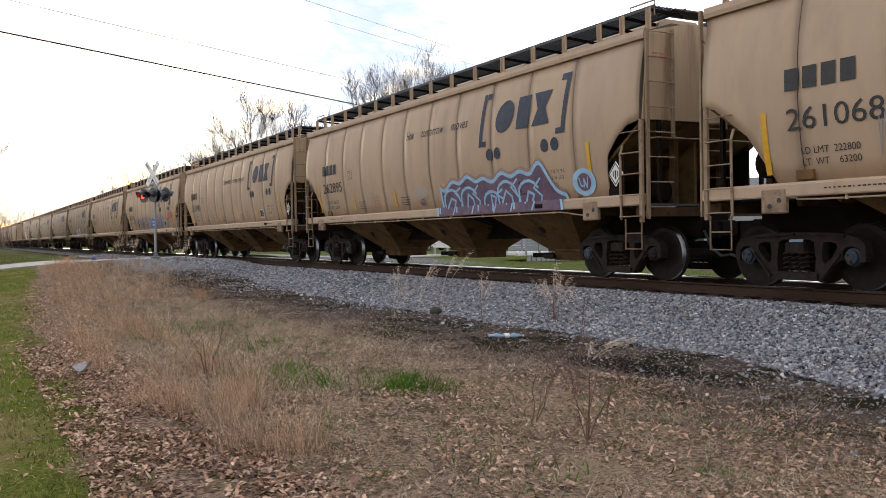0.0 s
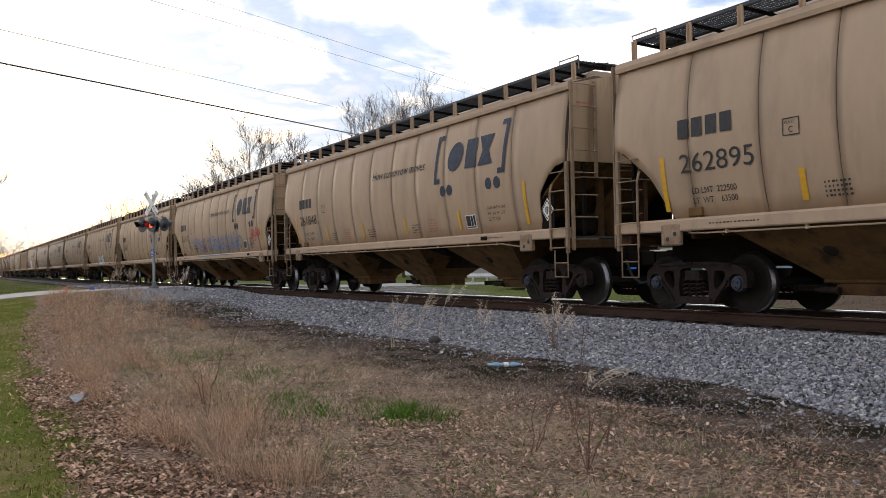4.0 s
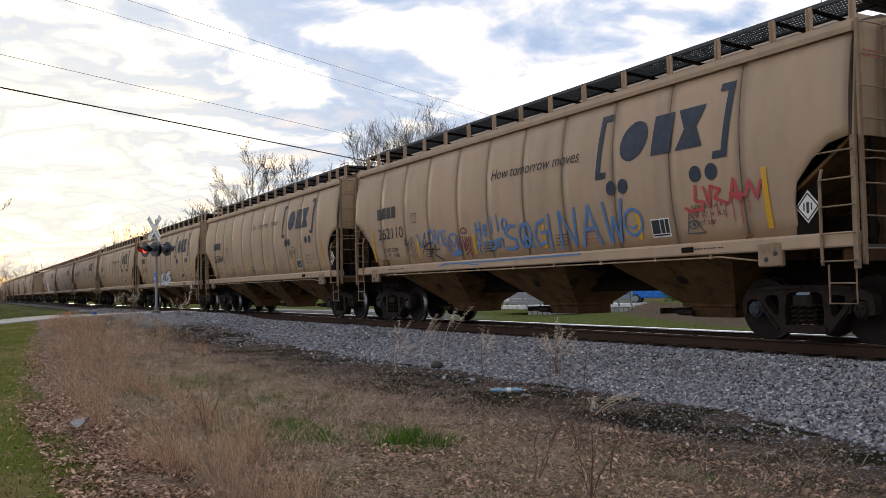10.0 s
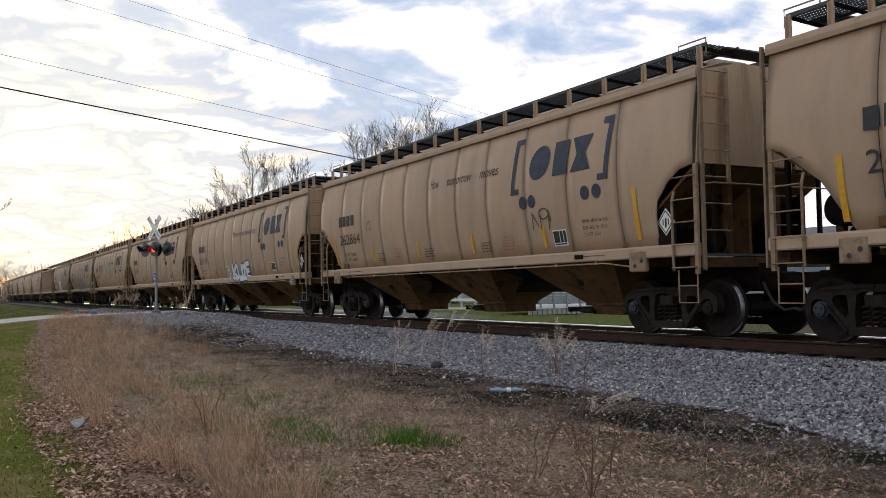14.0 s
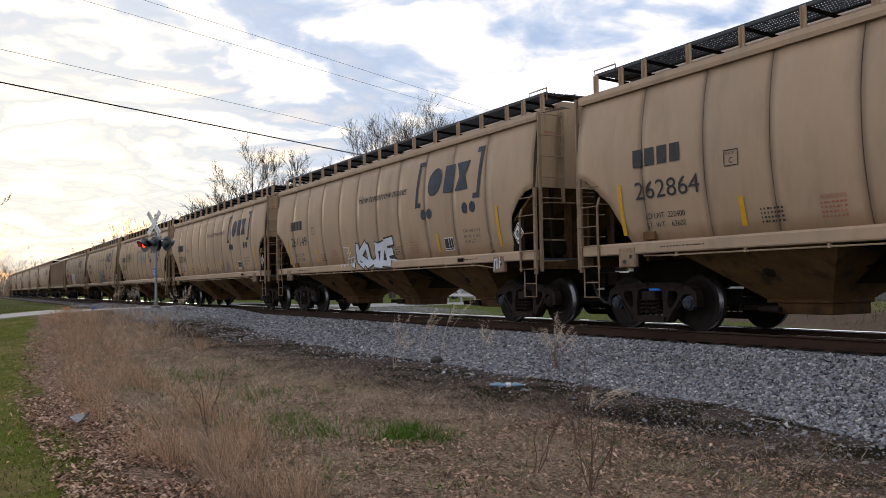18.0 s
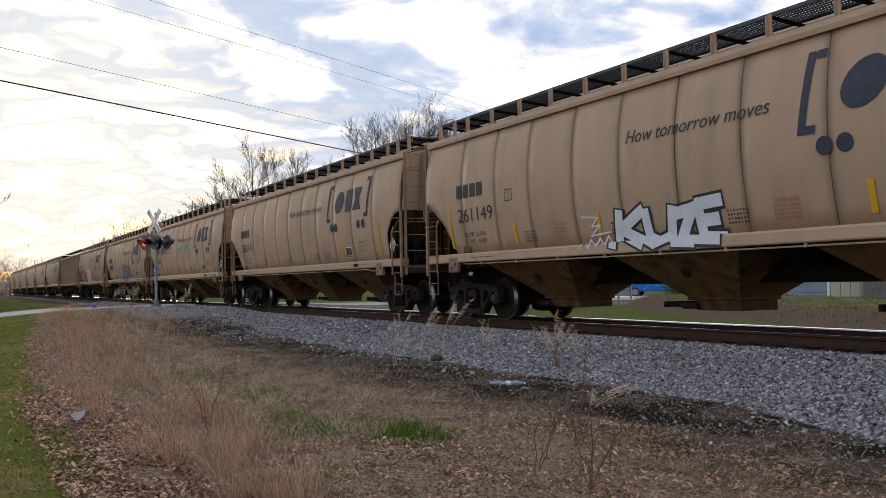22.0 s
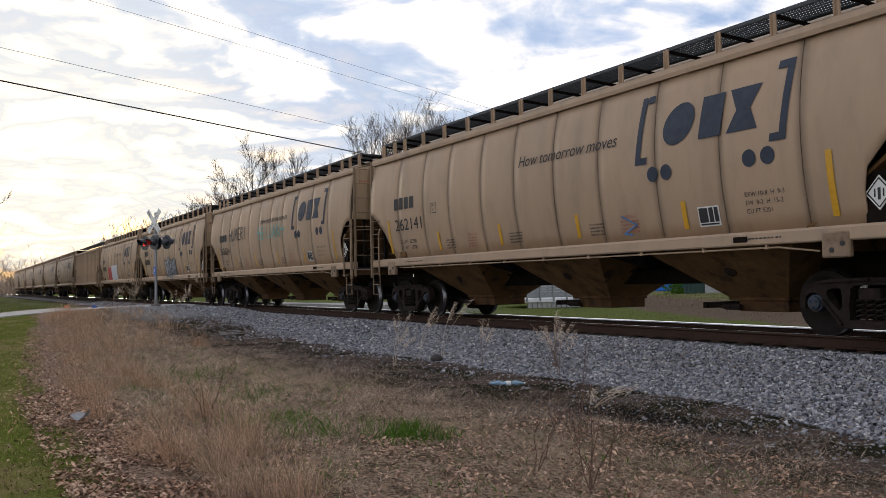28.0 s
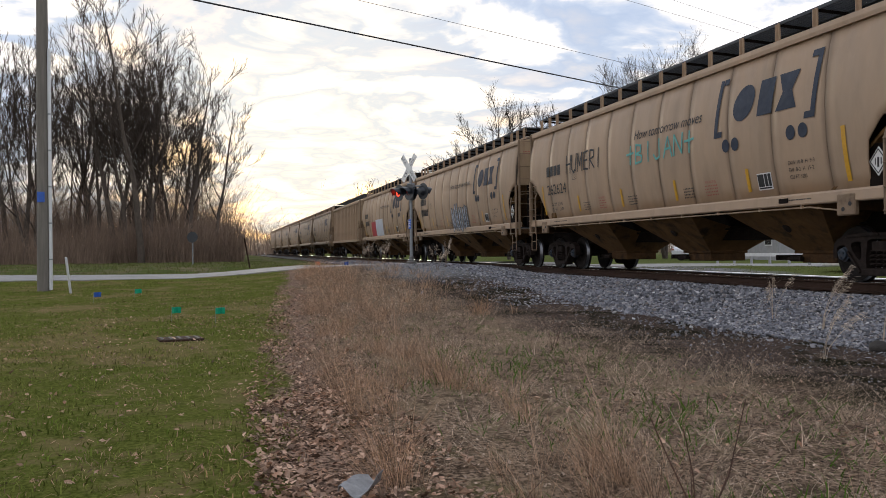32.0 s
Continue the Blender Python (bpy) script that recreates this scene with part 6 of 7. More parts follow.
def build_brush(name, label, areas, seed):
    """Tangled bare shrubs: many thin arching stems."""
    rng = np.random.default_rng(seed)
    V, F = [], []
    n = 0
    for x0, x1, y0, y1, number, hmin, hmax, w in areas:
        for _ in range(number):
            bx, by = rng.uniform(x0, x1), rng.uniform(y0, y1)
            h = rng.uniform(hmin, hmax)
            base = np.array([bx, by, ground_z(bx, by) - 0.05])
            lean = rng.normal(0, 0.30, 2)
            stems = []
            for s in range(4):
                u = s / 3
                p = base + np.array([lean[0] * h * u ** 1.6, lean[1] * h * u ** 1.6, h * u * (1 - 0.15 * u)])
                stems.append(p)
            a = rng.uniform(0, math.pi)
            wv = np.array([math.cos(a), math.sin(a), 0]) * w
            for s in range(4):
                ww = wv * (1 - 0.8 * s / 3)
                V.append(stems[s] - ww)
                V.append(stems[s] + ww)
            for s in range(3):
                F.append((n + 2 * s, n + 2 * s + 1, n + 2 * s + 3, n + 2 * s + 2))
            n += 8
            for _k in range(3):
                u = rng.uniform(.3, .95)
                i = min(2, int(u * 3))
                p = stems[i] + (stems[i + 1] - stems[i]) * (u * 3 - i)
                q = p + np.array([rng.normal(0, .28), rng.normal(0, .28), rng.uniform(.05, .5)]) * h * 0.4
                V += [p - wv * .5, p + wv * .5, q]
                F.append((n, n + 1, n + 2))
                n += 3
    ob = new(name, raw_mesh(name, [tuple(v) for v in V], F, BRUSH))
    tagged(ob, label, "brush", kind="stuff")


build_brush("undergrowth", "tangled bare brown undergrowth at the edge of the wood", [(-92, -84, -22, -9.2, 9000, 1.2, 4.6, 0.012), (-110, -90, -44, -10.0, 12000, 2.5, 9.5, 0.018), (-88, -80, -46, -20, 4500, 1.0, 3.8, 0.012)], 2)
build_brush("far_tree_line", "distant grey-brown bare tree line", [(-420, -200, -60, 10, 2500, 5, 13, 0.08), (-330, -150, 45, 120, 3000, 4, 10, 0.06)], 5)


# ---- beyond the track ----
def build_yard():
    # barn of several claddings, only its lower part shows under the cars
    x0, y0 = -35.8, 24.1
    g = ground_z(x0, y0)
    shed = thing("storage_shed", "long low storage building with siding and metal panels", "shed", at=pose(x0, y0, g, 0, 0, 18))
    part("wall", box(B(), 0, 11.5, 0.05, 6, 0, 2.9), SIDING, shed)
    board = mesh_of("siding_board", prism_x([(0.0, 0.0), (-0.03, 0.0), (-0.01, 0.2), (0.0, 0.2)], 0, 3.4, 1), SIDING)
    for k in range(13):
        part("siding_board", board, None, shed, at=pose(0, 0.05, 0.05 + 0.21 * k))
    part("metal_panel", soften(box(B(), 3.45, 4.1, -0.03, 0.05, 0.02, 2.8), 0.01), GREY_METAL, shed)
    door = part("roller_door", box(B(), 4.3, 6.5, -0.02, 0.05, 0.02, 2.5), BLUE_WALL, shed, "blue-grey roller door")
    for k in range(8):
        part("door_slat", box(B(), 4.3, 6.5, -0.045, -0.02, 0.05 + 0.3 * k, 0.32 + 0.3 * k), BLUE_WALL, door)
    part("door_post", box(B(), 6.5, 6.62, -0.05, 0.05, 0, 2.6), WHITE, shed)
    panel = mesh_of("wall_panel", soften(box(B(), 0, 0.46, -0.03, 0.05, 0.02, 2.85), 0.012), BEIGE_WALL)
    for k in range(10):
        part("wall_panel", panel, None, shed, at=pose(6.65 + 0.48 * k, 0, 0))
    part("roof", prism_x([(-0.4, 2.85), (3.0, 4.1), (6.4, 2.85), (6.4, 2.7), (3.0, 3.95), (-0.4, 2.7)], -0.3, 11.9, 1), ROOF, shed)
    # board fence to its right
    fence = thing("board_fence", "dark weathered board fence beside the shed", "fence", at=pose(-27.6, 26.0, ground_z(-27.6, 26), 0, 0, 14))
    board = mesh_of("fence_board", soften(box(B(), 0, 0.14, -0.012, 0.012, 0.03, 1.75), 0.004), FENCE_WOOD)
    for k in range(75):
        part("fence_board", board, None, fence, at=pose(0.155 * k, 0.01 * (k % 2), -0.01 * (k % 3)))
    for zr in (0.4, 1.4):
        part("fence_rail", box(B(), 0, 11.7, 0.03, 0.07, zr, zr + 0.09), FENCE_WOOD, fence)
    # dark green container and a shrub
    con = thing("container", "dark green steel container", "container", at=pose(-37.4, 24.1, ground_z(-39, 24.6), 0, 0, 18))
    part("body", soften(box(B(), 0, 1.3, 0, 2.2, 0.1, 2.3), 0.02), GREEN_BOX, con)
    for k in range(5):
        part("rib", box(B(), 0.08 + 0.23 * k, 0.18 + 0.23 * k, -0.03, 0.0, 0.15, 2.2), GREEN_BOX, con)
    leaf_shrub("shrub", -38.4, 24.4, 0.75, 1.5)
    leaf_shrub("shrub", -39.1, 25.4, 0.6, 1.2)
    # flatbed trailer with stake sides
    tr = thing("stake_trailer", "low white flatbed trailer with grey stake sides", "trailer", at=pose(-32.75, 10.05, ground_z(-32.5, 12) + 0.0, 0, 0, 79))
    part("bed", soften(box(B(), 0, 5.7, 0, 2.0, 0.25, 0.42), 0.02), CAR_WHITE, tr)
    for k in range(22):
        part("skirt_board", box(B(), 0.45 + 0.235 * k, 0.64 + 0.235 * k, 0.05, 0.09, 0.0, 0.25), SIDING, tr)
    for k in range(9):
        for yy in (-0.02, 1.96):
            part("stake", box(B(), 0.35 + 0.64 * k, 0.42 + 0.64 * k, yy - 0.03, yy + 0.05, 0.3, 1.35), GREY_METAL, tr)
    for k in range(7):
        for yy in (0.03, 1.95):
            part("side_slat", box(B(), 0.35, 5.6, yy, yy + 0.02, 0.47 + 0.125 * k, 0.56 + 0.125 * k), GREY_METAL, tr)
    wheel = mesh_of("wheel", lathe(B(), [(-0.1, 0.12), (-0.11, 0.22), (0.11, 0.22), (0.1, 0.12)], 18), RUBBER)
    for k in (3.2, 3.8):
        for yy in (0.25, 1.75):
            part("wheel", wheel, None, tr, at=pose(k, yy, 0.22))
    passenger_car("blue_car", "bright blue hatchback parked on the grass", CAR_BLUE, pose(-45.7, 29.6, ground_z(-46, 29), 0, 0, 40))
    passenger_car("white_car", "white pickup-like car parked beyond the line", CAR_WHITE, pose(-50.5, 26.0, ground_z(-50, 26), 0, 0, 10))
    passenger_car("white_van", "white vehicle parked far beyond the crossing", CAR_WHITE, pose(-63.0, 22.0, ground_z(-63, 22), 0, 0, 100))
    house("small_house", "small white house with a grey roof far beyond the line", -92.0, 62.0, 12, 8, 3.0, 20)
    house("small_house", "pale blue-grey house behind the crossing", -68.0, 27.0, 9, 7, 2.8, -10)
    # low white rail fence
    rf = thing("rail_fence", "low pale rail fence along the grass verge", "fence", at=pose(-47, 13.5, ground_z(-47, 13.5), 0, 0, 10))
    for k in range(9):
        part("fence_post", box(B(), 1.2 * k, 1.2 * k + 0.09, -0.045, 0.045, 0, 0.62), SIDING, rf)
    part("fence_rail", box(B(), 0, 9.8, -0.06, -0.045, 0.42, 0.58), WHITE, rf)


def leaf_shrub(name, x, y, r, h):
    rng = random.Random(int(x * 10))
    V, F = [], []
    for k in range(1500):
        a, u, s = rng.uniform(0, 6.28), rng.random(), rng.uniform(0.03, 0.06)
        rr = r * math.sqrt(rng.random()) * math.sin(math.pi * (0.15 + 0.8 * u)) * rng.uniform(.8, 1.15)
        c = Vector((rr * math.cos(a), rr * math.sin(a), h * u))
        d = Vector((rng.uniform(-1, 1), rng.uniform(-1, 1), rng.uniform(-1, 1))).normalized()
        e = d.orthogonal().normalized()
        n = len(V)
        V += [tuple(c - d * s), tuple(c + e * s * .6), tuple(c + d * s), tuple(c - e * s * .6)]
        F.append((n, n + 1, n + 2, n + 3))
    sh = thing(name, "dark evergreen shrub beside the container", "shrub", "shrubs", at=pose(x, y, ground_z(x, y)))
    part("foliage", raw_mesh("foliage", V, F, GRASS_BRIGHT), None, sh)
    part("stem", tube(B(), [(0, 0, -0.1), (0, 0, h * 0.6)], 0.05, 6, 0.02), BARK, sh)


def passenger_car(name, label, mat, m):
    c = thing(name, label, "car", "parked vehicles", at=m)
    prof = [(-2.1, 0.35), (-2.15, 0.75), (-1.95, 0.95), (-1.5, 1.0), (-1.05, 1.38), (0.1, 1.45), (0.75, 1.05), (1.75, 0.85), (2.1, 0.65), (2.1, 0.35)]
    bm = prism(B(), prof, -0.86, 0.86)
    soften(bm, 0.05, 2)
    body = part("body", bm, mat, c)
    for s in (-1, 1):
        bm = prism(B(), [(-1.35, 1.0), (-1.0, 1.32), (0.05, 1.38), (0.58, 1.04)], s * 0.862, s * 0.872)
        part("window", bm, GLASS_DARK, body)
    bm = B()
    v = [bm.verts.new(p) for p in ((0.16, -0.7, 1.44), (0.16, 0.7, 1.44), (0.74, 0.75, 1.07), (0.74, -0.75, 1.07), (0.13, -0.7, 1.40), (0.13, 0.7, 1.40), (0.70, 0.75, 1.03), (0.70, -0.75, 1.03))]
    for f in ((0, 1, 2, 3), (4, 5, 6, 7), (0, 1, 5, 4), (2, 3, 7, 6), (1, 2, 6, 5), (3, 0, 4, 7)):
        bm.faces.new([v[i] for i in f])
    bmesh.ops.recalc_face_normals(bm, faces=bm.faces[:])
    part("windscreen", bm, GLASS_DARK, body)
    for s in (-1, 1):
        part("headlight", soften(box(B(), 2.02, 2.13, s * 0.62 - .14, s * 0.62 + .14, 0.66, 0.76), 0.02), PLASTIC_CLEAR, c)
        part("tail_light", soften(box(B(), -2.16, -2.08, s * 0.68 - .1, s * 0.68 + .1, 0.72, 0.86), 0.02), RED_PAINT, c)
    part("bumper", soften(box(B(), 2.0, 2.16, -0.8, 0.8, 0.36, 0.52), 0.03), mat, c)
    for xw in (-1.3, 1.35):
        for s in (-1, 1):
            w = part("tyre", lathe(B(), [(-0.1, 0.2), (-0.11, 0.31), (0.11, 0.31), (0.1, 0.2)], 20), RUBBER, c, at=pose(xw, s * 0.8, 0.31))
            part("rim", lathe(B(), [(-0.115, 0.2), (-0.09, 0.21), (0.09, 0.21), (0.115, 0.2)], 16), GREY_METAL, w)


def house(name, label, x, y, w, d, h, turn):
    hs = thing(name, label, "house", "houses beyond the line", at=pose(x, y, ground_z(x, y), 0, 0, turn))
    part("wall", box(B(), 0, w, 0, d, -0.2, h), WHITE if d > 7.5 else SIDING, hs)
    part("roof", prism_x([(-0.5, h), (d / 2, h + d * 0.28), (d + 0.5, h), (d + 0.5, h - 0.15), (d / 2, h + d * 0.28 - 0.2), (-0.5, h - 0.15)], -0.4, w + 0.4, 1), ROOF, hs)
    for k in range(3):
        wx = w * (0.18 + 0.32 * k)
        win = part("window", box(B(), wx - 0.55, wx + 0.55, -0.05, 0.0, 1.0, 2.2), WHITE, hs)
        for s in (0, 1):
            part("pane", box(B(), wx - 0.48 + 0.5 * s, wx - 0.02 + 0.5 * s, -0.065, -0.05, 1.07, 2.13), GLASS_DARK, win)


build_yard()


# ---- small things on the near ground ----
def on_ground(x, y):
    return ground_z(x, y) + 0.05 * noise.noise((x * 0.6, y * 0.6, 1)) + 0.02 * noise.noise((x * 2.5, y * 2.5, 4))


def marker_flag(x, y, mat, word):
    f = thing("marker_flag", f"small {word} utility marker flag on a wire", "flag", "utility marker flags", at=pose(x, y, on_ground(x, y), 0, 4, 8))
    part("wire_staff", tube(B(), [(0, 0, -0.05), (0, 0, 0.27)], 0.003, 5), GREY_METAL, f)
    bm = B()
    rows = [(bm.verts.new((0.03 * math.sin(k * 1.4), 0.032 * k, 0.16)), bm.verts.new((0.03 * math.sin(k * 1.4 + .4), 0.032 * k, 0.27))) for k in range(6)]
    for p, q in zip(rows, rows[1:]):
        bm.faces.new((p[0], q[0], q[1], p[1]))
    r = bmesh.ops.extrude_face_region(bm, geom=bm.faces[:])
    for v in r["geom"]:
        if isinstance(v, bmesh.types.BMVert):
            v.co.x += 0.003
    bmesh.ops.recalc_face_normals(bm, faces=bm.faces[:])
    part("pennant", bm, mat, f)


for x, y, m, w in ((-22.7, -11.86, GREEN_FLAG, "green"), (-22.0, -11.1, GREEN_FLAG, "green"), (-29.5, -13.1, GREEN_FLAG, "green"), (-28.3, -13.9, BLUE_FLAG, "blue"), (-39.8, -7.6, ORANGE, "orange"), (-39.2, -6.6, BLUE_FLAG, "blue")):
    marker_flag(x, y, m, w)


def build_small():
    x, y = -32.5, -15.1
    p = thing("white_pipe_stake", "short white plastic pipe leaning by the pole", "pipe", at=pose(x, y, on_ground(x, y), 0, 0, 70))
    part("pipe", tube(B(), [(0.0, 0.12, -0.05), (0.0, -0.13, 1.0)], 0.035, 10), PVC, p)
    x, y = -52.2, -9.64
    p = thing("leaning_post", "rusty thin post leaning beside the road", "post", at=pose(x, y, on_ground(x, y)))
    part("post", soften(box(B(), -0.04, 0.04, -0.035, 0.035, -0.1, 1.55), 0.008), RUST, p, at=pose(0, 0, 0, 10, 0, 0))
    x, y = -70.5, -12.98
    p = thing("round_sign", "dark round sign seen from behind on a post", "road sign", at=pose(x, y, on_ground(x, y), 0, 0, 70))
    part("post", tube(B(), [(0, 0, -0.1), (0, 0, 2.0)], 0.045, 8), GREY_METAL, p)
    part("sign_disc", lathe(B(), [(-0.015, 0.38), (0.015, 0.38)], 24), SIGNAL_BLACK, p, at=pose(0, -0.06, 1.9))
    x, y = -19.4, -11.57
    p = thing("drain_lid", "rusty rectangular drain lid sunk in the lawn", "drain lid", at=pose(x, y, on_ground(x, y) - 0.005, 0, 0, 10))
    part("lid", soften(box(B(), -0.25, 0.25, -0.3, 0.3, -0.05, 0.03), 0.008), RUST, p)
    for k in range(5):
        part("lid_slot", box(B(), -0.2, 0.2, -0.27 + 0.12 * k, -0.23 + 0.12 * k, 0.03, 0.036), BLACK, p)
    # pale paper scrap, dark lump, crushed bottles
    x, y = -10.26, -10.40
    bm = B()
    rows = [[bm.verts.new((0.026 * i + random.Random(i * 7 + j).uniform(-.01, .01), 0.04 * j, 0.05 + 0.035 * math.sin(i * .9 + j * .6))) for j in range(6)] for i in range(6)]
    for a, b in zip(rows, rows[1:]):
        for j in range(5):
            bm.faces.new((a[j], b[j], b[j + 1], a[j + 1]))
    r = bmesh.ops.extrude_face_region(bm, geom=bm.faces[:])
    for v in r["geom"]:
        if isinstance(v, bmesh.types.BMVert):
            v.co.z -= 0.004
    bmesh.ops.recalc_face_normals(bm, faces=bm.faces[:])
    ob = part("paper_scrap", bm, PAPER, at=pose(x, y - 0.05, on_ground(x, y) + 0.04, 12, -10, 30))
    tagged(ob, "crumpled white paper scrap among dead leaves", "litter")
    x, y = -15.1, -3.47
    bm = B()
    bmesh.ops.create_icosphere(bm, subdivisions=3, radius=0.115)
    for v in bm.verts:
        v.co *= 1 + 0.3 * noise.noise(v.co * 6)
        v.co.z *= 0.72
        v.co.x *= 1.25
    ob = part("dark_rock", bm, TIE, at=pose(x, y, max(on_ground(x, y), ballast_z(x, y)) + 0.06))
    tagged(ob, "dark lump of rock at the foot of the ballast", "rock")
    for k, (ox, oy, turn) in enumerate(((0.0, 0.0, 60), (0.12, 0.10, 75), (0.16, 0.2, 50))):
        x, y = -10.85 + ox, -4.75 + oy
        b = thing("plastic_bottle", "crushed clear plastic bottle lying on bare soil", "bottle", "littered bottles", at=pose(x, y, on_ground(x, y) + 0.03, 0, 0, turn) @ Matrix.Scale(1.05, 4))
        bm = lathe(B(), [(-0.11, 0.02), (-0.105, 0.033), (-0.03, 0.03), (0.03, 0.034), (0.07, 0.03), (0.10, 0.014), (0.115, 0.013)], 12, "X")
        for v in bm.verts:
            v.co.z *= 0.75
        part("bottle_body", bm, PLASTIC_CLEAR, b)
        part("label_band", lathe(B(), [(-0.03, 0.0345), (0.03, 0.0355)], 12, "X"), WHITE if k == 1 else PLASTIC_CLEAR, b)
        part("cap", lathe(B(), [(0.115, 0.015), (0.13, 0.015)], 10, "X"), WHITE, b)


build_small()


# ---- vegetation ----
def blade_field(name, label, mat, base, height, width, lean, seed, curl=0.5, category="grass"):
    """base: n x 3 roots; three-sided bending blades in one mesh."""
    rng = np.random.default_rng(seed)
    n = len(base)
    a = rng.uniform(0, 2 * math.pi, n)
    side = np.stack([np.cos(a), np.sin(a), np.zeros(n)], 1) * (width * rng.uniform(.6, 1.4, n))[:, None]
    b = rng.uniform(0, 2 * math.pi, n)
    dirn = np.stack([np.cos(b), np.sin(b), np.zeros(n)], 1) * (np.abs(rng.normal(0, lean, n)))[:, None]
    h = (height * rng.uniform(.45, 1.25, n))[:, None]
    up = np.array([0, 0, 1.0])
    mid = base + dirn * h * 0.4 + up * h * 0.6
    tip = base + dirn * h * (0.8 + curl) + up * h * (1.0 - 0.25 * np.linalg.norm(dirn, axis=1, keepdims=True).clip(0, 3))
    verts = np.stack([base - side, base + side, mid + side * .75, mid - side * .75, tip], 1).reshape(-1, 3)
    i = np.arange(n)[:, None] * 5
    quads = (i + np.array([[0, 1, 2, 3]])).tolist()
    tris = (i + np.array([[3, 2, 4]])).tolist()
    ob = new(name, raw_mesh(name, verts.tolist(), quads + tris, mat))
    return tagged(ob, label, category, kind="stuff")


def scatter(n, x0, x1, y0, y1, seed, power=1.0, clump=0.0, keep=None):
    """Roots on the ground, denser towards x1; clump > 0 gathers them in tufts."""
    rng = np.random.default_rng(seed)
    u = rng.random(n) ** power
    x = x1 - (x1 - x0) * u
    y = rng.uniform(y0, y1, n)
    if clump:
        c = np.stack([x1 - (x1 - x0) * rng.random(n // 14 + 1) ** power, rng.uniform(y0, y1, n // 14 + 1)], 1)
        k = rng.integers(0, len(c), n)
        x, y = c[k, 0] + rng.normal(0, clump, n), c[k, 1] + rng.normal(0, clump, n)
    pts = [(px, py, on_ground(px, py) - 0.01) for px, py in zip(x, y) if (keep is None or keep(px, py))]
    return np.array(pts)


def edge_shift(x):
    """How far the edge of the lawn leans in towards the track with distance."""
    return 0.07 * max(0.0, -13.0 - x)


def edge_y(x):
    return -10.55 + edge_shift(x) + 0.35 * noise.noise((x * 0.35, 0, 7))


def arc_field(name, label, mat, base, length, width, rise, bend, seed, out=None, wind=(0.0, 0.0), steps=4):
    """Long curving blades: each starts at an angle over the ground and droops along its length; out: the way each one leans."""
    rng = np.random.default_rng(seed)
    n = len(base)
    azim = rng.uniform(0, 2 * math.pi, n) if out is None else out + rng.normal(0, 0.6, n)
    elev = np.radians(np.clip(rng.normal(rise, 16, n), 4, 88))
    droop = np.radians(bend) * rng.uniform(0.3, 1.5, n)
    seg = length * rng.uniform(.4, 1.3, n) / steps
    wide = width * rng.uniform(.6, 1.4, n)
    twist = rng.uniform(0, math.pi, n)
    p = base.copy()
    rows = []
    for k in range(steps + 1):
        flat_way = np.stack([np.cos(azim) * np.cos(elev) + wind[0], np.sin(azim) * np.cos(elev) + wind[1], np.sin(elev)], 1)
        side = np.stack([np.cos(twist), np.sin(twist), np.zeros(n)], 1) * (wide * (1.0 - 0.9 * (k / steps) ** 2))[:, None]
        rows += [p - side, p + side]
        p = p + flat_way * seg[:, None]
        floor_z = base[:, 2] + 0.008
        p[:, 2] = np.maximum(p[:, 2], floor_z)
        elev = elev - droop / steps
        azim = azim + rng.normal(0, 0.25, n)
    verts = np.stack(rows, 1).reshape(-1, 3)
    i = np.arange(n)[:, None] * (2 * steps + 2)
    quads = np.concatenate([i + np.array([[2 * k, 2 * k + 1, 2 * k + 3, 2 * k + 2]]) for k in range(steps)])
    ob = new(name, raw_mesh(name, verts.tolist(), quads.tolist(), mat))
    return tagged(ob, label, "grass", kind="stuff")


def tussocks(n, per, x0, x1, y0, y1, seed, power, radius, keep=None):
    """Tufts of blades leaning out from their middles: roots and leaning ways."""
    rng = np.random.default_rng(seed)
    pts, ways, tall = [], [], []
    for _ in range(n):
        cx, cy = x1 - (x1 - x0) * rng.random() ** power, rng.uniform(y0, y1)
        if keep and not keep(cx, cy):
            continue
        r, h = radius * rng.uniform(.5, 1.5), rng.uniform(.45, 1.25)
        for _k in range(int(per * rng.uniform(.4, 1.5))):
            t, d = rng.uniform(0, 6.283), abs(rng.normal(0, r))
            x, y = cx + d * math.cos(t), cy + d * math.sin(t)
            pts.append((x, y, on_ground(x, y) - 0.01))
            ways.append(t)
            tall.append(h)
    return np.array(pts), np.array(ways), np.array(tall)


P = scatter(95000, -40, -4.5, -19, -8.6, 11, 1.6, keep=lambda x, y: y < edge_y(x) + 0.1 and noise.noise((x * .5, y * .5, 3)) + 0.6 * noise.noise((x * 2, y * 2, 8)) > -0.22)
blade_field("lawn_grass", "short patchy green lawn grass", GRASS_GREEN, P, 0.055, 0.005, 0.9, 12)
P = scatter(24000, -32, -4.5, -16, -8.8, 81, 1.5, 0.12, keep=lambda x, y: y < edge_y(x) + 0.1)
blade_field("lawn_thatch", "dry tan grass lying in the lawn", GRASS_RED, P, 0.045, 0.0028, 1.8, 82)
P = scatter(9000, -84, -47, -30, -7, 13, 1.0)
blade_field("verge_grass", "short green grass across the road", GRASS_VERGE, P, 0.12, 0.018, 0.6, 14)
def swirl(P, size, turns, seed):
    """Leaning ways that turn slowly over the ground, so that neighbouring blades lie in locks."""
    return np.array([2 * math.pi * turns * noise.noise((px * size, py * size, seed)) for px, py, _ in P])


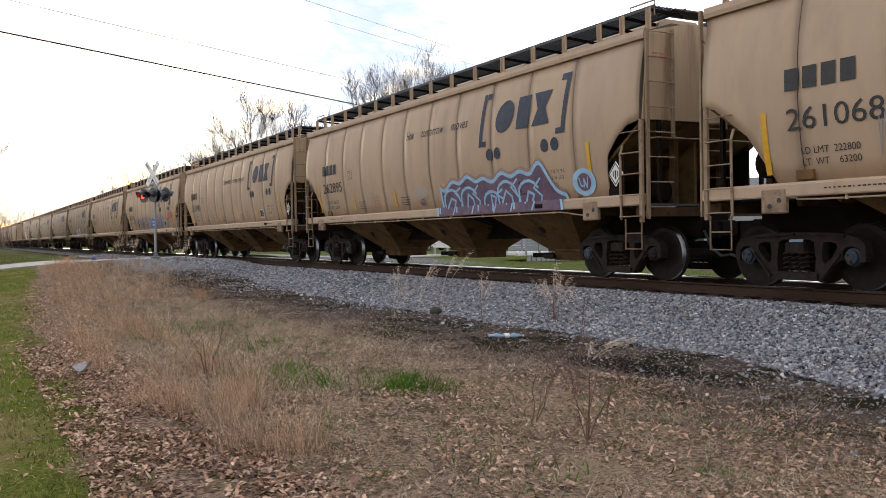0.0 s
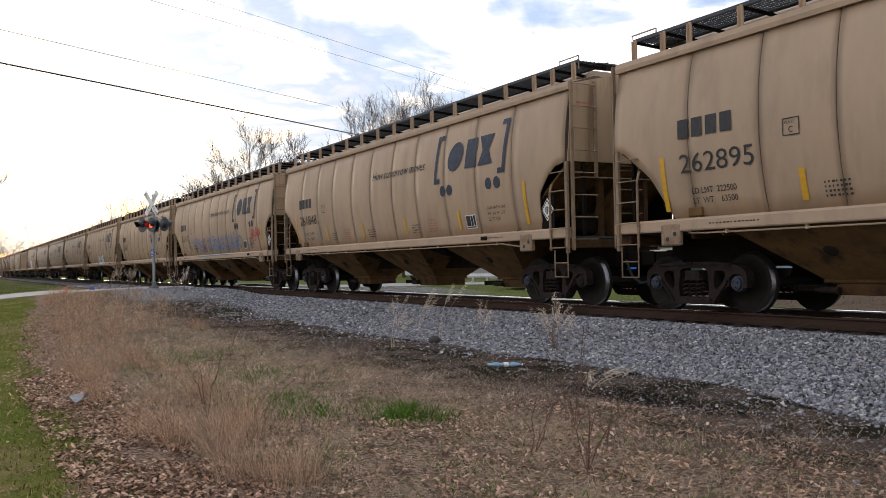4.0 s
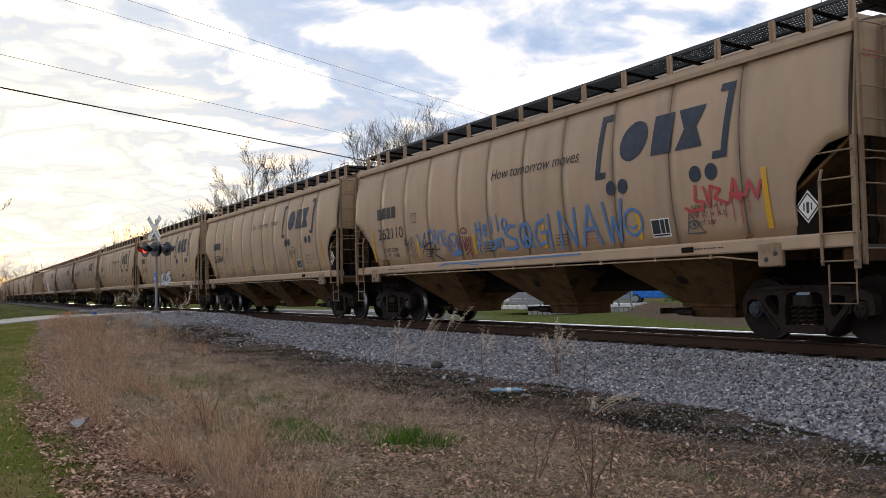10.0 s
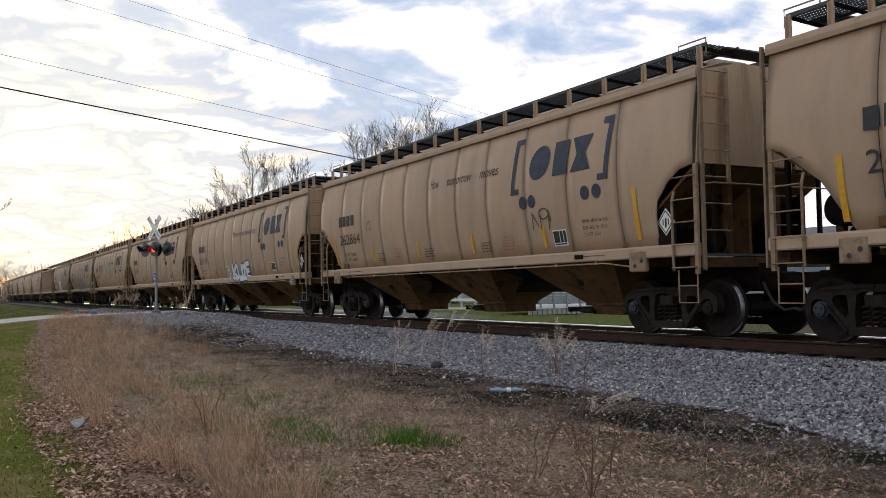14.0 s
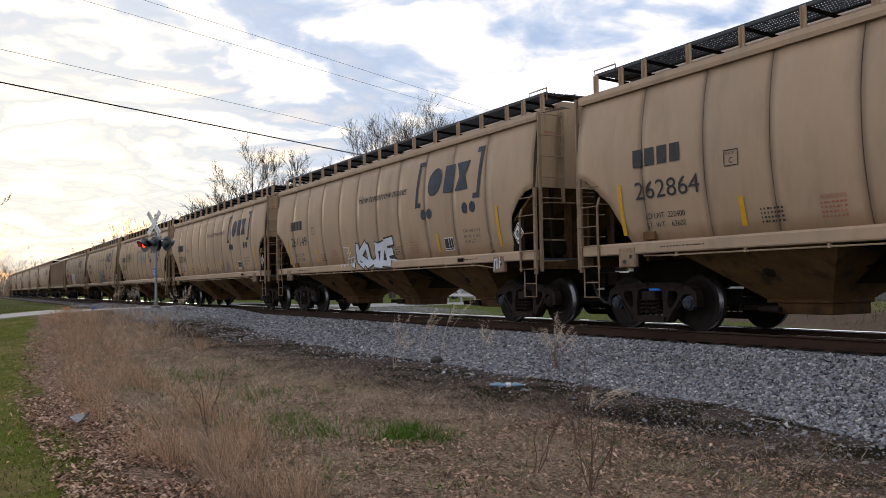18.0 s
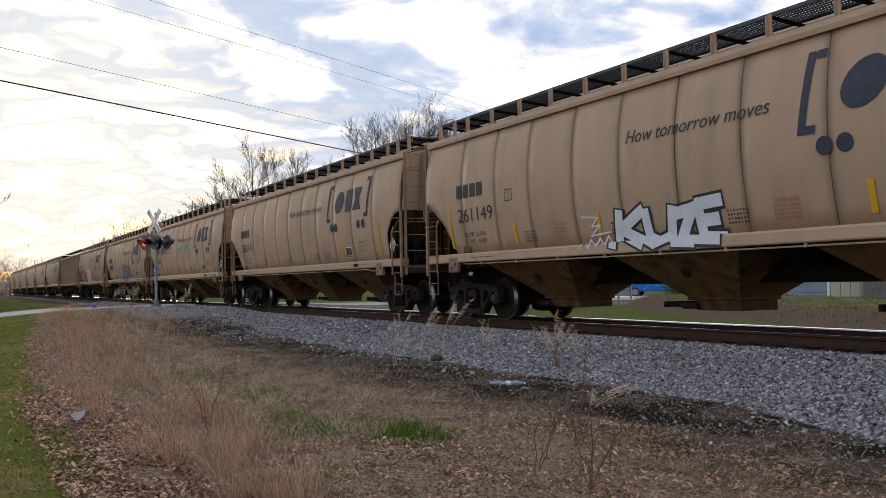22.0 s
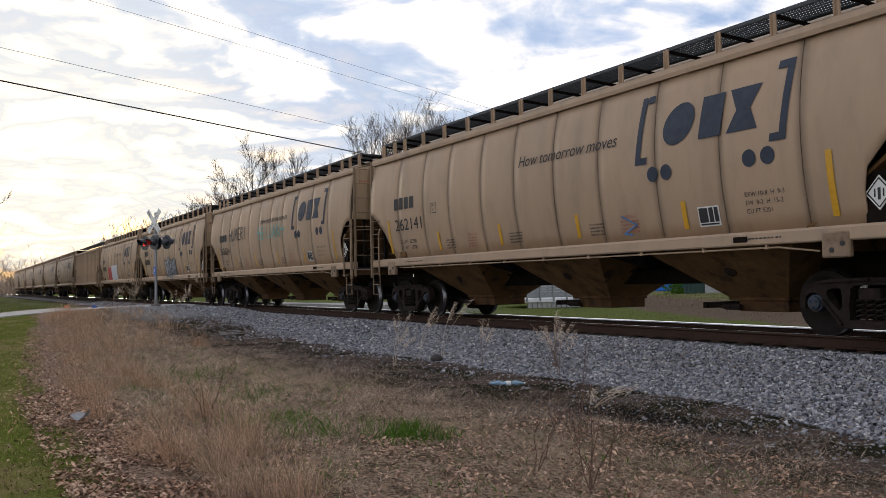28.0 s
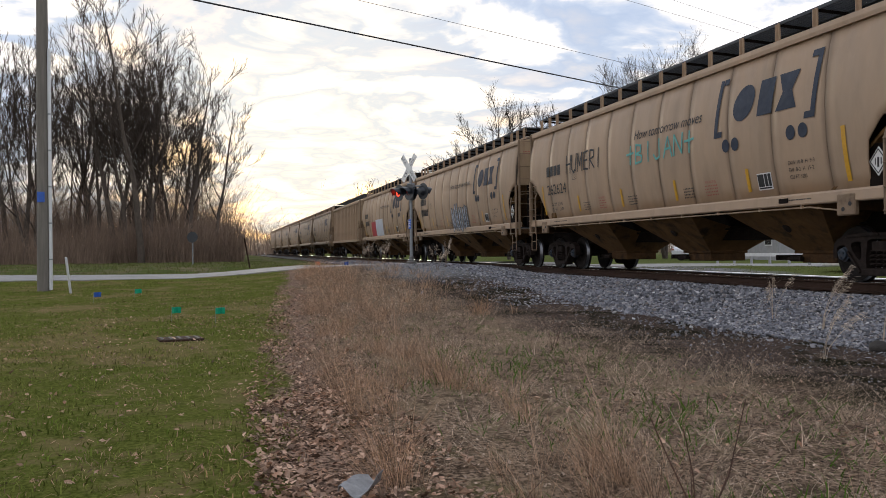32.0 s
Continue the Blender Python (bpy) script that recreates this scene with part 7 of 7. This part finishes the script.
P = scatter(95000, -34, -3.0, -10.1, -5.5, 15, 2.0, 0.16, keep=lambda x, y: y > edge_y(x) + 0.45 and noise.noise((x * .9, y * .9, 2)) + 0.6 * noise.noise((x * 2.7, y * 2.7, 6)) > -0.35)
arc_field("straw_mat", "matted dead straw-coloured grass lying flat", GRASS_DRY, P, 0.19 * np.where(P[:, 0] > -8, 0.6, 1.0), np.where(P[:, 0] > -8, 0.0009, 0.0014), 16, 40, 16, swirl(P, 1.6, 1.2, 33), steps=2)
P = scatter(42000, -10, -3.0, -9.9, -5.3, 117, 1.0, 0.16, keep=lambda x, y: noise.noise((x * 1.7, y * 1.7, 41)) + 0.6 * noise.noise((x * 5, y * 5, 42)) > -0.18)
arc_field("fine_thatch", "fine grey-brown thatch of broken stems", GRASS_DRY, P, 0.11, 0.0008, 22, 60, 118, steps=2)
P = scatter(2600, -26, -3.0, -10.0, -5.4, 115, 1.7, 0.4)
arc_field("bleached_stems", "long bleached stems lying over the matted grass", STRAW_PALE, P, 0.34 * np.where(P[:, 0] > -8, 0.7, 1.0), np.where(P[:, 0] > -8, 0.0010, 0.0015), 22, 45, 116, steps=3)
P, W, L = tussocks(520, 46, -30, -3.0, -9.6, -5.9, 45, 1.8, 0.08, keep=lambda x, y: y > edge_y(x) + 0.5 and noise.noise((x * .5, y * .7, 12)) > -0.1)
arc_field("straw_tufts", "ragged tufts of dead straw grass", GRASS_DRY, P, 0.28 * L * np.where(P[:, 0] > -8, 0.65, 1.0), np.where(P[:, 0] > -8, 0.0008, 0.0013), 42, 100, 46, W)
P = scatter(2600, -24, -3.0, -10.0, -5.2, 47, 1.6, 0.3)
arc_field("brown_stems", "thin brown dead weed stems", STALK, P, 0.30, 0.0020, 50, 30, 48)
P = scatter(24000, -30, -3.0, -7.2, -4.2, 17, 1.6, 0.25, keep=lambda x, y: noise.noise((x * .8, y * .8, 5)) > -0.15)
arc_field("thin_straw", "sparse dead grass on dark soil", GRASS_DRY, P, 0.15, 0.0013, 14, 20, 18, steps=2)
P, W, L = tussocks(1150, 78, -37, -5.5, -10.2, -6.6, 19, 1.25, 0.08, keep=lambda x, y: edge_y(x) + 0.45 + 0.35 * noise.noise((x * .7, y, 1)) < y < edge_y(x) + 1.75 and noise.noise((x * .8, y * 1.2, 9)) > 0.0)
arc_field("tall_russet_grass", "tall russet dead grass in tufts along the lawn", GRASS_RED, P, 0.54 * L, 0.0011, 70, 55, 20, W, (-0.05, -0.12))
P, W, L = tussocks(70, 40, -37, -22, -8.6, -5.2, 21, 1.0, 0.16)
arc_field("tall_russet_grass_far", "tall dead grass near the crossing", GRASS_RED, P, 0.50 * L, 0.0026, 68, 45, 22, W)
P = np.concatenate([scatter(520, -8.5, -7.5, -7.9, -7.3, 23, 1.0, 0.10), scatter(420, -9.8, -8.2, -8.9, -8.1, 24, 1.0, 0.16), scatter(500, -16, -11, -8.6, -7.0, 44, 1.0, 0.25)])
arc_field("green_tufts", "fresh green grass tufts among dead grass", GRASS_BRIGHT, P, 0.19, 0.004, 62, 50, 25)
P = scatter(2600, -22, -4, -9.6, -6.3, 26, 1.2, 0.16)
arc_field("green_tufts_far", "sparse green tufts in dead grass", GRASS_BRIGHT, P, 0.11, 0.004, 50, 50, 27)


P = scatter(9000, -4.6, 8, -16, -10.2, 91, keep=lambda x, y: y < edge_y(x) + 0.1)
blade_field("lawn_grass", "short patchy green lawn grass", GRASS_GREEN, P, 0.055, 0.006, 0.9, 92)
P = scatter(9000, -3.1, 8, -10.1, -5.5, 93, 1.0, 0.3, keep=lambda x, y: y > edge_y(x) + 0.45)
arc_field("straw_mat", "matted dead straw-coloured grass lying flat", GRASS_DRY, P, 0.20, 0.0016, 18, 40, 94, steps=2)


def litter_bits():
    """Crumbs of leaf, bark and stem lying all over the dead grass and the bare soil."""
    rng = np.random.default_rng(131)
    P = np.concatenate([scatter(52000, -26, -3.0, -10.0, -5.4, 132, 2.0, 0.22), scatter(9000, -20, -3.0, -6.6, -4.6, 133, 1.7, 0.22)])
    n = len(P)
    s = (0.006 * rng.uniform(.4, 1.9, n) * np.clip(-P[:, 0] / 8.0, 0.75, 1.25))[:, None]
    a, tilt = rng.uniform(0, 6.283, n), rng.normal(0, .5, n)
    u = np.stack([np.cos(a), np.sin(a), tilt], 1) * s
    v = np.stack([-np.sin(a), np.cos(a), rng.normal(0, .5, n)], 1) * s * rng.uniform(.2, .8, n)[:, None]
    base = P + np.stack([np.zeros(n), np.zeros(n), rng.uniform(0.012, 0.05, n)], 1)
    verts = np.stack([base - u, base - v, base + u * rng.uniform(.5, 1.2, n)[:, None], base + v], 1).reshape(-1, 3)
    faces = np.arange(4 * n).reshape(-1, 4)
    ob = new("litter_bits", raw_mesh("litter_bits", verts.tolist(), faces.tolist(), LITTER))
    tagged(ob, "crumbs of leaf and stem over the dead grass", "plant litter", kind="stuff")


litter_bits()


def leaf_litter():
    rng = np.random.default_rng(31)
    V, F = [], []
    n = 0
    for x0, x1, y0, y1, number in ((-30, -4, -10.85, -9.7, 17000), (-14, -4.5, -10.8, -9.6, 17000), (-8.0, -3.0, -10.0, -5.6, 13000), (-14, -4, -9.0, -6.0, 2600), (-28, -6, -14.5, -9.6, 4200), (-4, 6, -10.75, -9.6, 900)):
        for _ in range(number):
            u = rng.random() ** 1.5
            x, y = x1 - (x1 - x0) * u, rng.uniform(y0, y1)
            if noise.noise((x * 1.3, y * 2.2, 4)) + 0.7 * noise.noise((x * 4, y * 4, 9)) < rng.uniform(-.5, .35):
                continue
            s = rng.uniform(0.010, 0.030) if x < -7.5 or y < -9.8 else rng.uniform(0.010, 0.026)
            if y0 < -10.5 and y1 > -10:  # the strip follows the lawn's edge
                y += edge_shift(x)
            z = on_ground(x, y) + rng.uniform(0.005, 0.05)
            a, t1, t2, cup = rng.uniform(0, 6.28), rng.normal(0, .35), rng.normal(0, .35), rng.uniform(.1, .5)
            ca, sa = math.cos(a), math.sin(a)
            w1, w2, w3 = rng.uniform(.25, .7, 3)
            shape = [(-1, 0, 0), (-.4, -w1, cup), (rng.uniform(0, .5), -w2, cup * rng.uniform(.3, 1.5)), (1, rng.uniform(-.2, .2), .1), (rng.uniform(0, .5), w3, cup), (-.4, w2, cup * rng.uniform(.3, 1.5))]
            for px, py, pz in shape:
                px, py, pz = px * s, py * s, pz * s * .6
                pz += px * t1 + py * t2
                V.append((x + px * ca - py * sa, y + px * sa + py * ca, z + pz))
            F += [(n, n + 1, n + 2, n + 3), (n, n + 3, n + 4, n + 5)]
            n += 6
    ob = new("leaf_litter", raw_mesh("leaf_litter", V, F, LEAF))
    tagged(ob, "curled brown oak leaves strewn on the ground", "leaves", kind="stuff")


leaf_litter()


def pebbles():
    rng = np.random.default_rng(61)
    V, F = [], []
    oct8 = np.array([(1, 0, 0), (-1, 0, 0), (0, 1, 0), (0, -1, 0), (0, 0, 1), (0, 0, -1)], float)
    tri = np.array([(0, 2, 4), (2, 1, 4), (1, 3, 4), (3, 0, 4), (2, 0, 5), (1, 2, 5), (3, 1, 5), (0, 3, 5)])
    n = 0
    for x0, x1, y0, y1, number, size in ((-24, -2.5, -5.6, -3.4, 4200, 0.010), (-9, -2.5, -6.6, -4.0, 1200, 0.009), (-38, -24, -5.2, -3.3, 2400, 0.02)):
        for _ in range(number):
            x = x1 - (x1 - x0) * rng.random() ** 1.4
            y = y1 - (y1 - y0) * rng.random() ** 2.2
            s = size * rng.uniform(.5, 1.5) * np.array([rng.uniform(.7, 1.4), rng.uniform(.7, 1.4), rng.uniform(.5, .9)])
            a = rng.uniform(0, 6.28)
            R2 = np.array([[math.cos(a), -math.sin(a), 0], [math.sin(a), math.cos(a), 0], [0, 0, 1]])
            V.append((oct8 * (1 + rng.uniform(-.25, .25, (6, 1))) * s) @ R2.T + (x, y, max(on_ground(x, y), ballast_z(x, y) if y > -3.6 else -9) + 0.004))
            F.append(tri + n)
            n += 6
    ob = new("pebbles", raw_mesh("pebbles", np.concatenate(V).tolist(), np.concatenate(F).tolist(), STONE))
    tagged(ob, "small stray stones scattered on dark soil", "stones", kind="stuff")


pebbles()


def seed_weed(x, y, h, heads, seed, lean=(0.1, 0.0)):
    rnd = random.Random(seed)
    z = max(on_ground(x, y), ballast_z(x, y) if y > -4.4 else -9)
    w = thing("dry_weed", "dry stalks with feathery pale seed heads", "weed", "dry weeds by the track", at=pose(x, y, z))
    for k in range(heads):
        a, l = rnd.uniform(0, 6.28), rnd.uniform(.15, .75)
        hh = h * rnd.uniform(.7, 1.15)
        bend = Vector((lean[0] + l * math.cos(a) * .5, lean[1] + l * math.sin(a) * .5, 0))
        pts = [Vector((0.02 * math.cos(a), 0.02 * math.sin(a), -0.05)) + bend * u * u + Vector((0, 0, hh * u)) for u in (0, .3, .6, .85, 1)]
        st = part("stalk", tube(B(), pts, 0.0045, 4, 0.002), SEED if heads < 5 else STALK, w)
        V, F = [], []
        for j in range(46):
            u = rnd.uniform(.66, 1.0)
            p = bend * u * u + Vector((0, 0, hh * u))
            d = Vector((rnd.uniform(-.7, .7) + bend.x * 3, rnd.uniform(-.7, .7) + bend.y * 3, rnd.uniform(-.9, .3))).normalized()
            q = p + d * rnd.uniform(.04, .15) * (1.3 - u + .3)
            e = d.orthogonal().normalized() * 0.0022
            n = len(V)
            V += [tuple(p - e * .4), tuple(p + e * .4), tuple(q + e), tuple(q - e)]
            F.append((n, n + 1, n + 2, n + 3))
        tagged(part("seed_head", raw_mesh("seed_head", V, F, SEED), None, st), kind="stuff")


WEEDS = ((-15.3, -3.25, 1.15, 3, 1, (0.25, 0.2)), (-13.7, -3.3, 0.95, 5, 2, (0.05, 0.1)), (-16.9, -2.9, 0.85, 4, 3, (0.1, 0.2)), (-11.9, -3.0, 0.85, 9, 4, (0.0, 0.05)), (-11.5, -3.2, 0.7, 5, 5, (0.15, 0.0)), (-18.3, -2.7, 0.7, 4, 6, (0.1, 0.1)), (-14.6, -4.6, 0.7, 3, 7, (0.2, 0.1)), (-8.4, -5.0, 0.35, 3, 8, (0.2, 0.1)),
         (-33.5, -4.4, 0.8, 6, 9, (0.1, 0.1)), (-35.6, -3.6, 0.9, 7, 10, (0.0, 0.1)), (-48.5, -3.4, 1.2, 9, 11, (0.1, 0.1)), (-50.5, -3.2, 1.1, 9, 12, (0.1, 0.0)), (-52.5, -3.6, 1.3, 9, 13, (0.0, 0.1)), (-56.0, -3.4, 1.2, 9, 14, (0.1, 0.1)))
for x, y, h, heads, seed, lean in WEEDS:
    seed_weed(x, y, h, heads, seed, lean)


def twig_shrub(x, y, h, seed, stems):
    rnd = random.Random(seed)
    s = thing("twiggy_shrub", "thin leafless reddish twigs rising from the straw", "shrub", "bare twigs", at=pose(x, y, on_ground(x, y)))
    for k in range(stems):
        a = rnd.uniform(0, 6.28)
        lean = Vector((math.cos(a), math.sin(a), 0)) * rnd.uniform(.15, .6) * h
        pts = [lean * u ** 1.3 + Vector((rnd.gauss(0, .012), rnd.gauss(0, .012), h * rnd.uniform(.8, 1.05) * u)) for u in (0, .25, .5, .75, 1)]
        st = part("stem", tube(B(), pts, 0.0042, 5, 0.002), TWIG_RED, s)
        for j in range(2):
            p = pts[1 + j % 3]
            q = p + Vector((rnd.gauss(0, .12), rnd.gauss(0, .12), rnd.uniform(.08, .25)))
            part("twig", tube(B(), [p, p.lerp(q, .5) + Vector((0, 0, .02)), q], 0.0024, 4, 0.0014), TWIG_RED, st)


for x, y, h, seed, stems in ((-5.1, -7.57, 0.72, 1, 5), (-6.6, -6.55, 0.95, 7, 3), (-5.9, -7.5, 0.6, 8, 3), (-5.6, -7.0, 0.5, 2, 2), (-9.0, -9.3, 0.7, 4, 3), (-16.5, -7.0, 0.6, 5, 4), (-7.3, -6.3, 0.55, 6, 2)):
    twig_shrub(x, y, h, seed, stems)


def bank_q(x, y):
    return y + 0.366 * x - 2.58


P = scatter(14000, -42, -6, 3.9, 13.5, 71, 1.0, keep=lambda x, y: bank_q(x, y) < 0.1 or x < -30.5)
blade_field("far_verge_grass", "short green grass verge beyond the track", GRASS_VERGE, P, 0.055, 0.010, 1.0, 72)
P = scatter(16000, -30.5, -8, 5.0, 15.0, 73, 1.0, keep=lambda x, y: -0.05 < bank_q(x, y) < 1.1)
blade_field("bank_weeds", "dead brown weeds on the low bank", STALK, P, 0.09, 0.009, 1.3, 74)
P = scatter(9000, -31, -8, 6.0, 18.0, 75, 1.0, keep=lambda x, y: 0.9 < bank_q(x, y) < 5)
blade_field("bank_top_grass", "short dull grass on top of the bank", GRASS_VERGE, P, 0.08, 0.010, 0.9, 76)


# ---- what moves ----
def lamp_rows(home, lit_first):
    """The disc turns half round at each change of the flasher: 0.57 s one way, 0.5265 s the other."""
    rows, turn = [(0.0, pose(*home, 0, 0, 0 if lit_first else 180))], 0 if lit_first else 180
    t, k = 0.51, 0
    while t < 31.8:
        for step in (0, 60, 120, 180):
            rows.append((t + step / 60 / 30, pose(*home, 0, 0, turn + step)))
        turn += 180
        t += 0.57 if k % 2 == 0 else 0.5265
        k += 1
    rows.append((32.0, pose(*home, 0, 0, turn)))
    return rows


def motions():
    radius = 0.457
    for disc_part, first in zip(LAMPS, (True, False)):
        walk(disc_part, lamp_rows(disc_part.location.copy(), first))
    for n, car in CARS.items():
        walk(car, [(t, pose(car_x(t, n), 0, 0)) for t in range(33)])
        if n < -4:
            continue
        for truck in car.children:
            if not truck.name.startswith("truck"):
                continue
            for ws in truck.children:
                if ws.name.startswith("wheelset"):
                    home = ws.location.copy()
                    rows = []
                    for k in range(int(32 / STEP) + 1):
                        t = min(32.0, k * STEP)
                        turn = math.degrees((car_x(t, n) - car_x(0, n)) / radius)
                        rows.append((t, pose(*home, 0, turn, 0)))
                    if rows[-1][0] < 32.0:
                        rows.append((32.0, pose(*home, 0, math.degrees((car_x(32.0, n) - car_x(0, n)) / radius), 0)))
                    walk(ws, rows)


STEP = 1 / 6
motions()
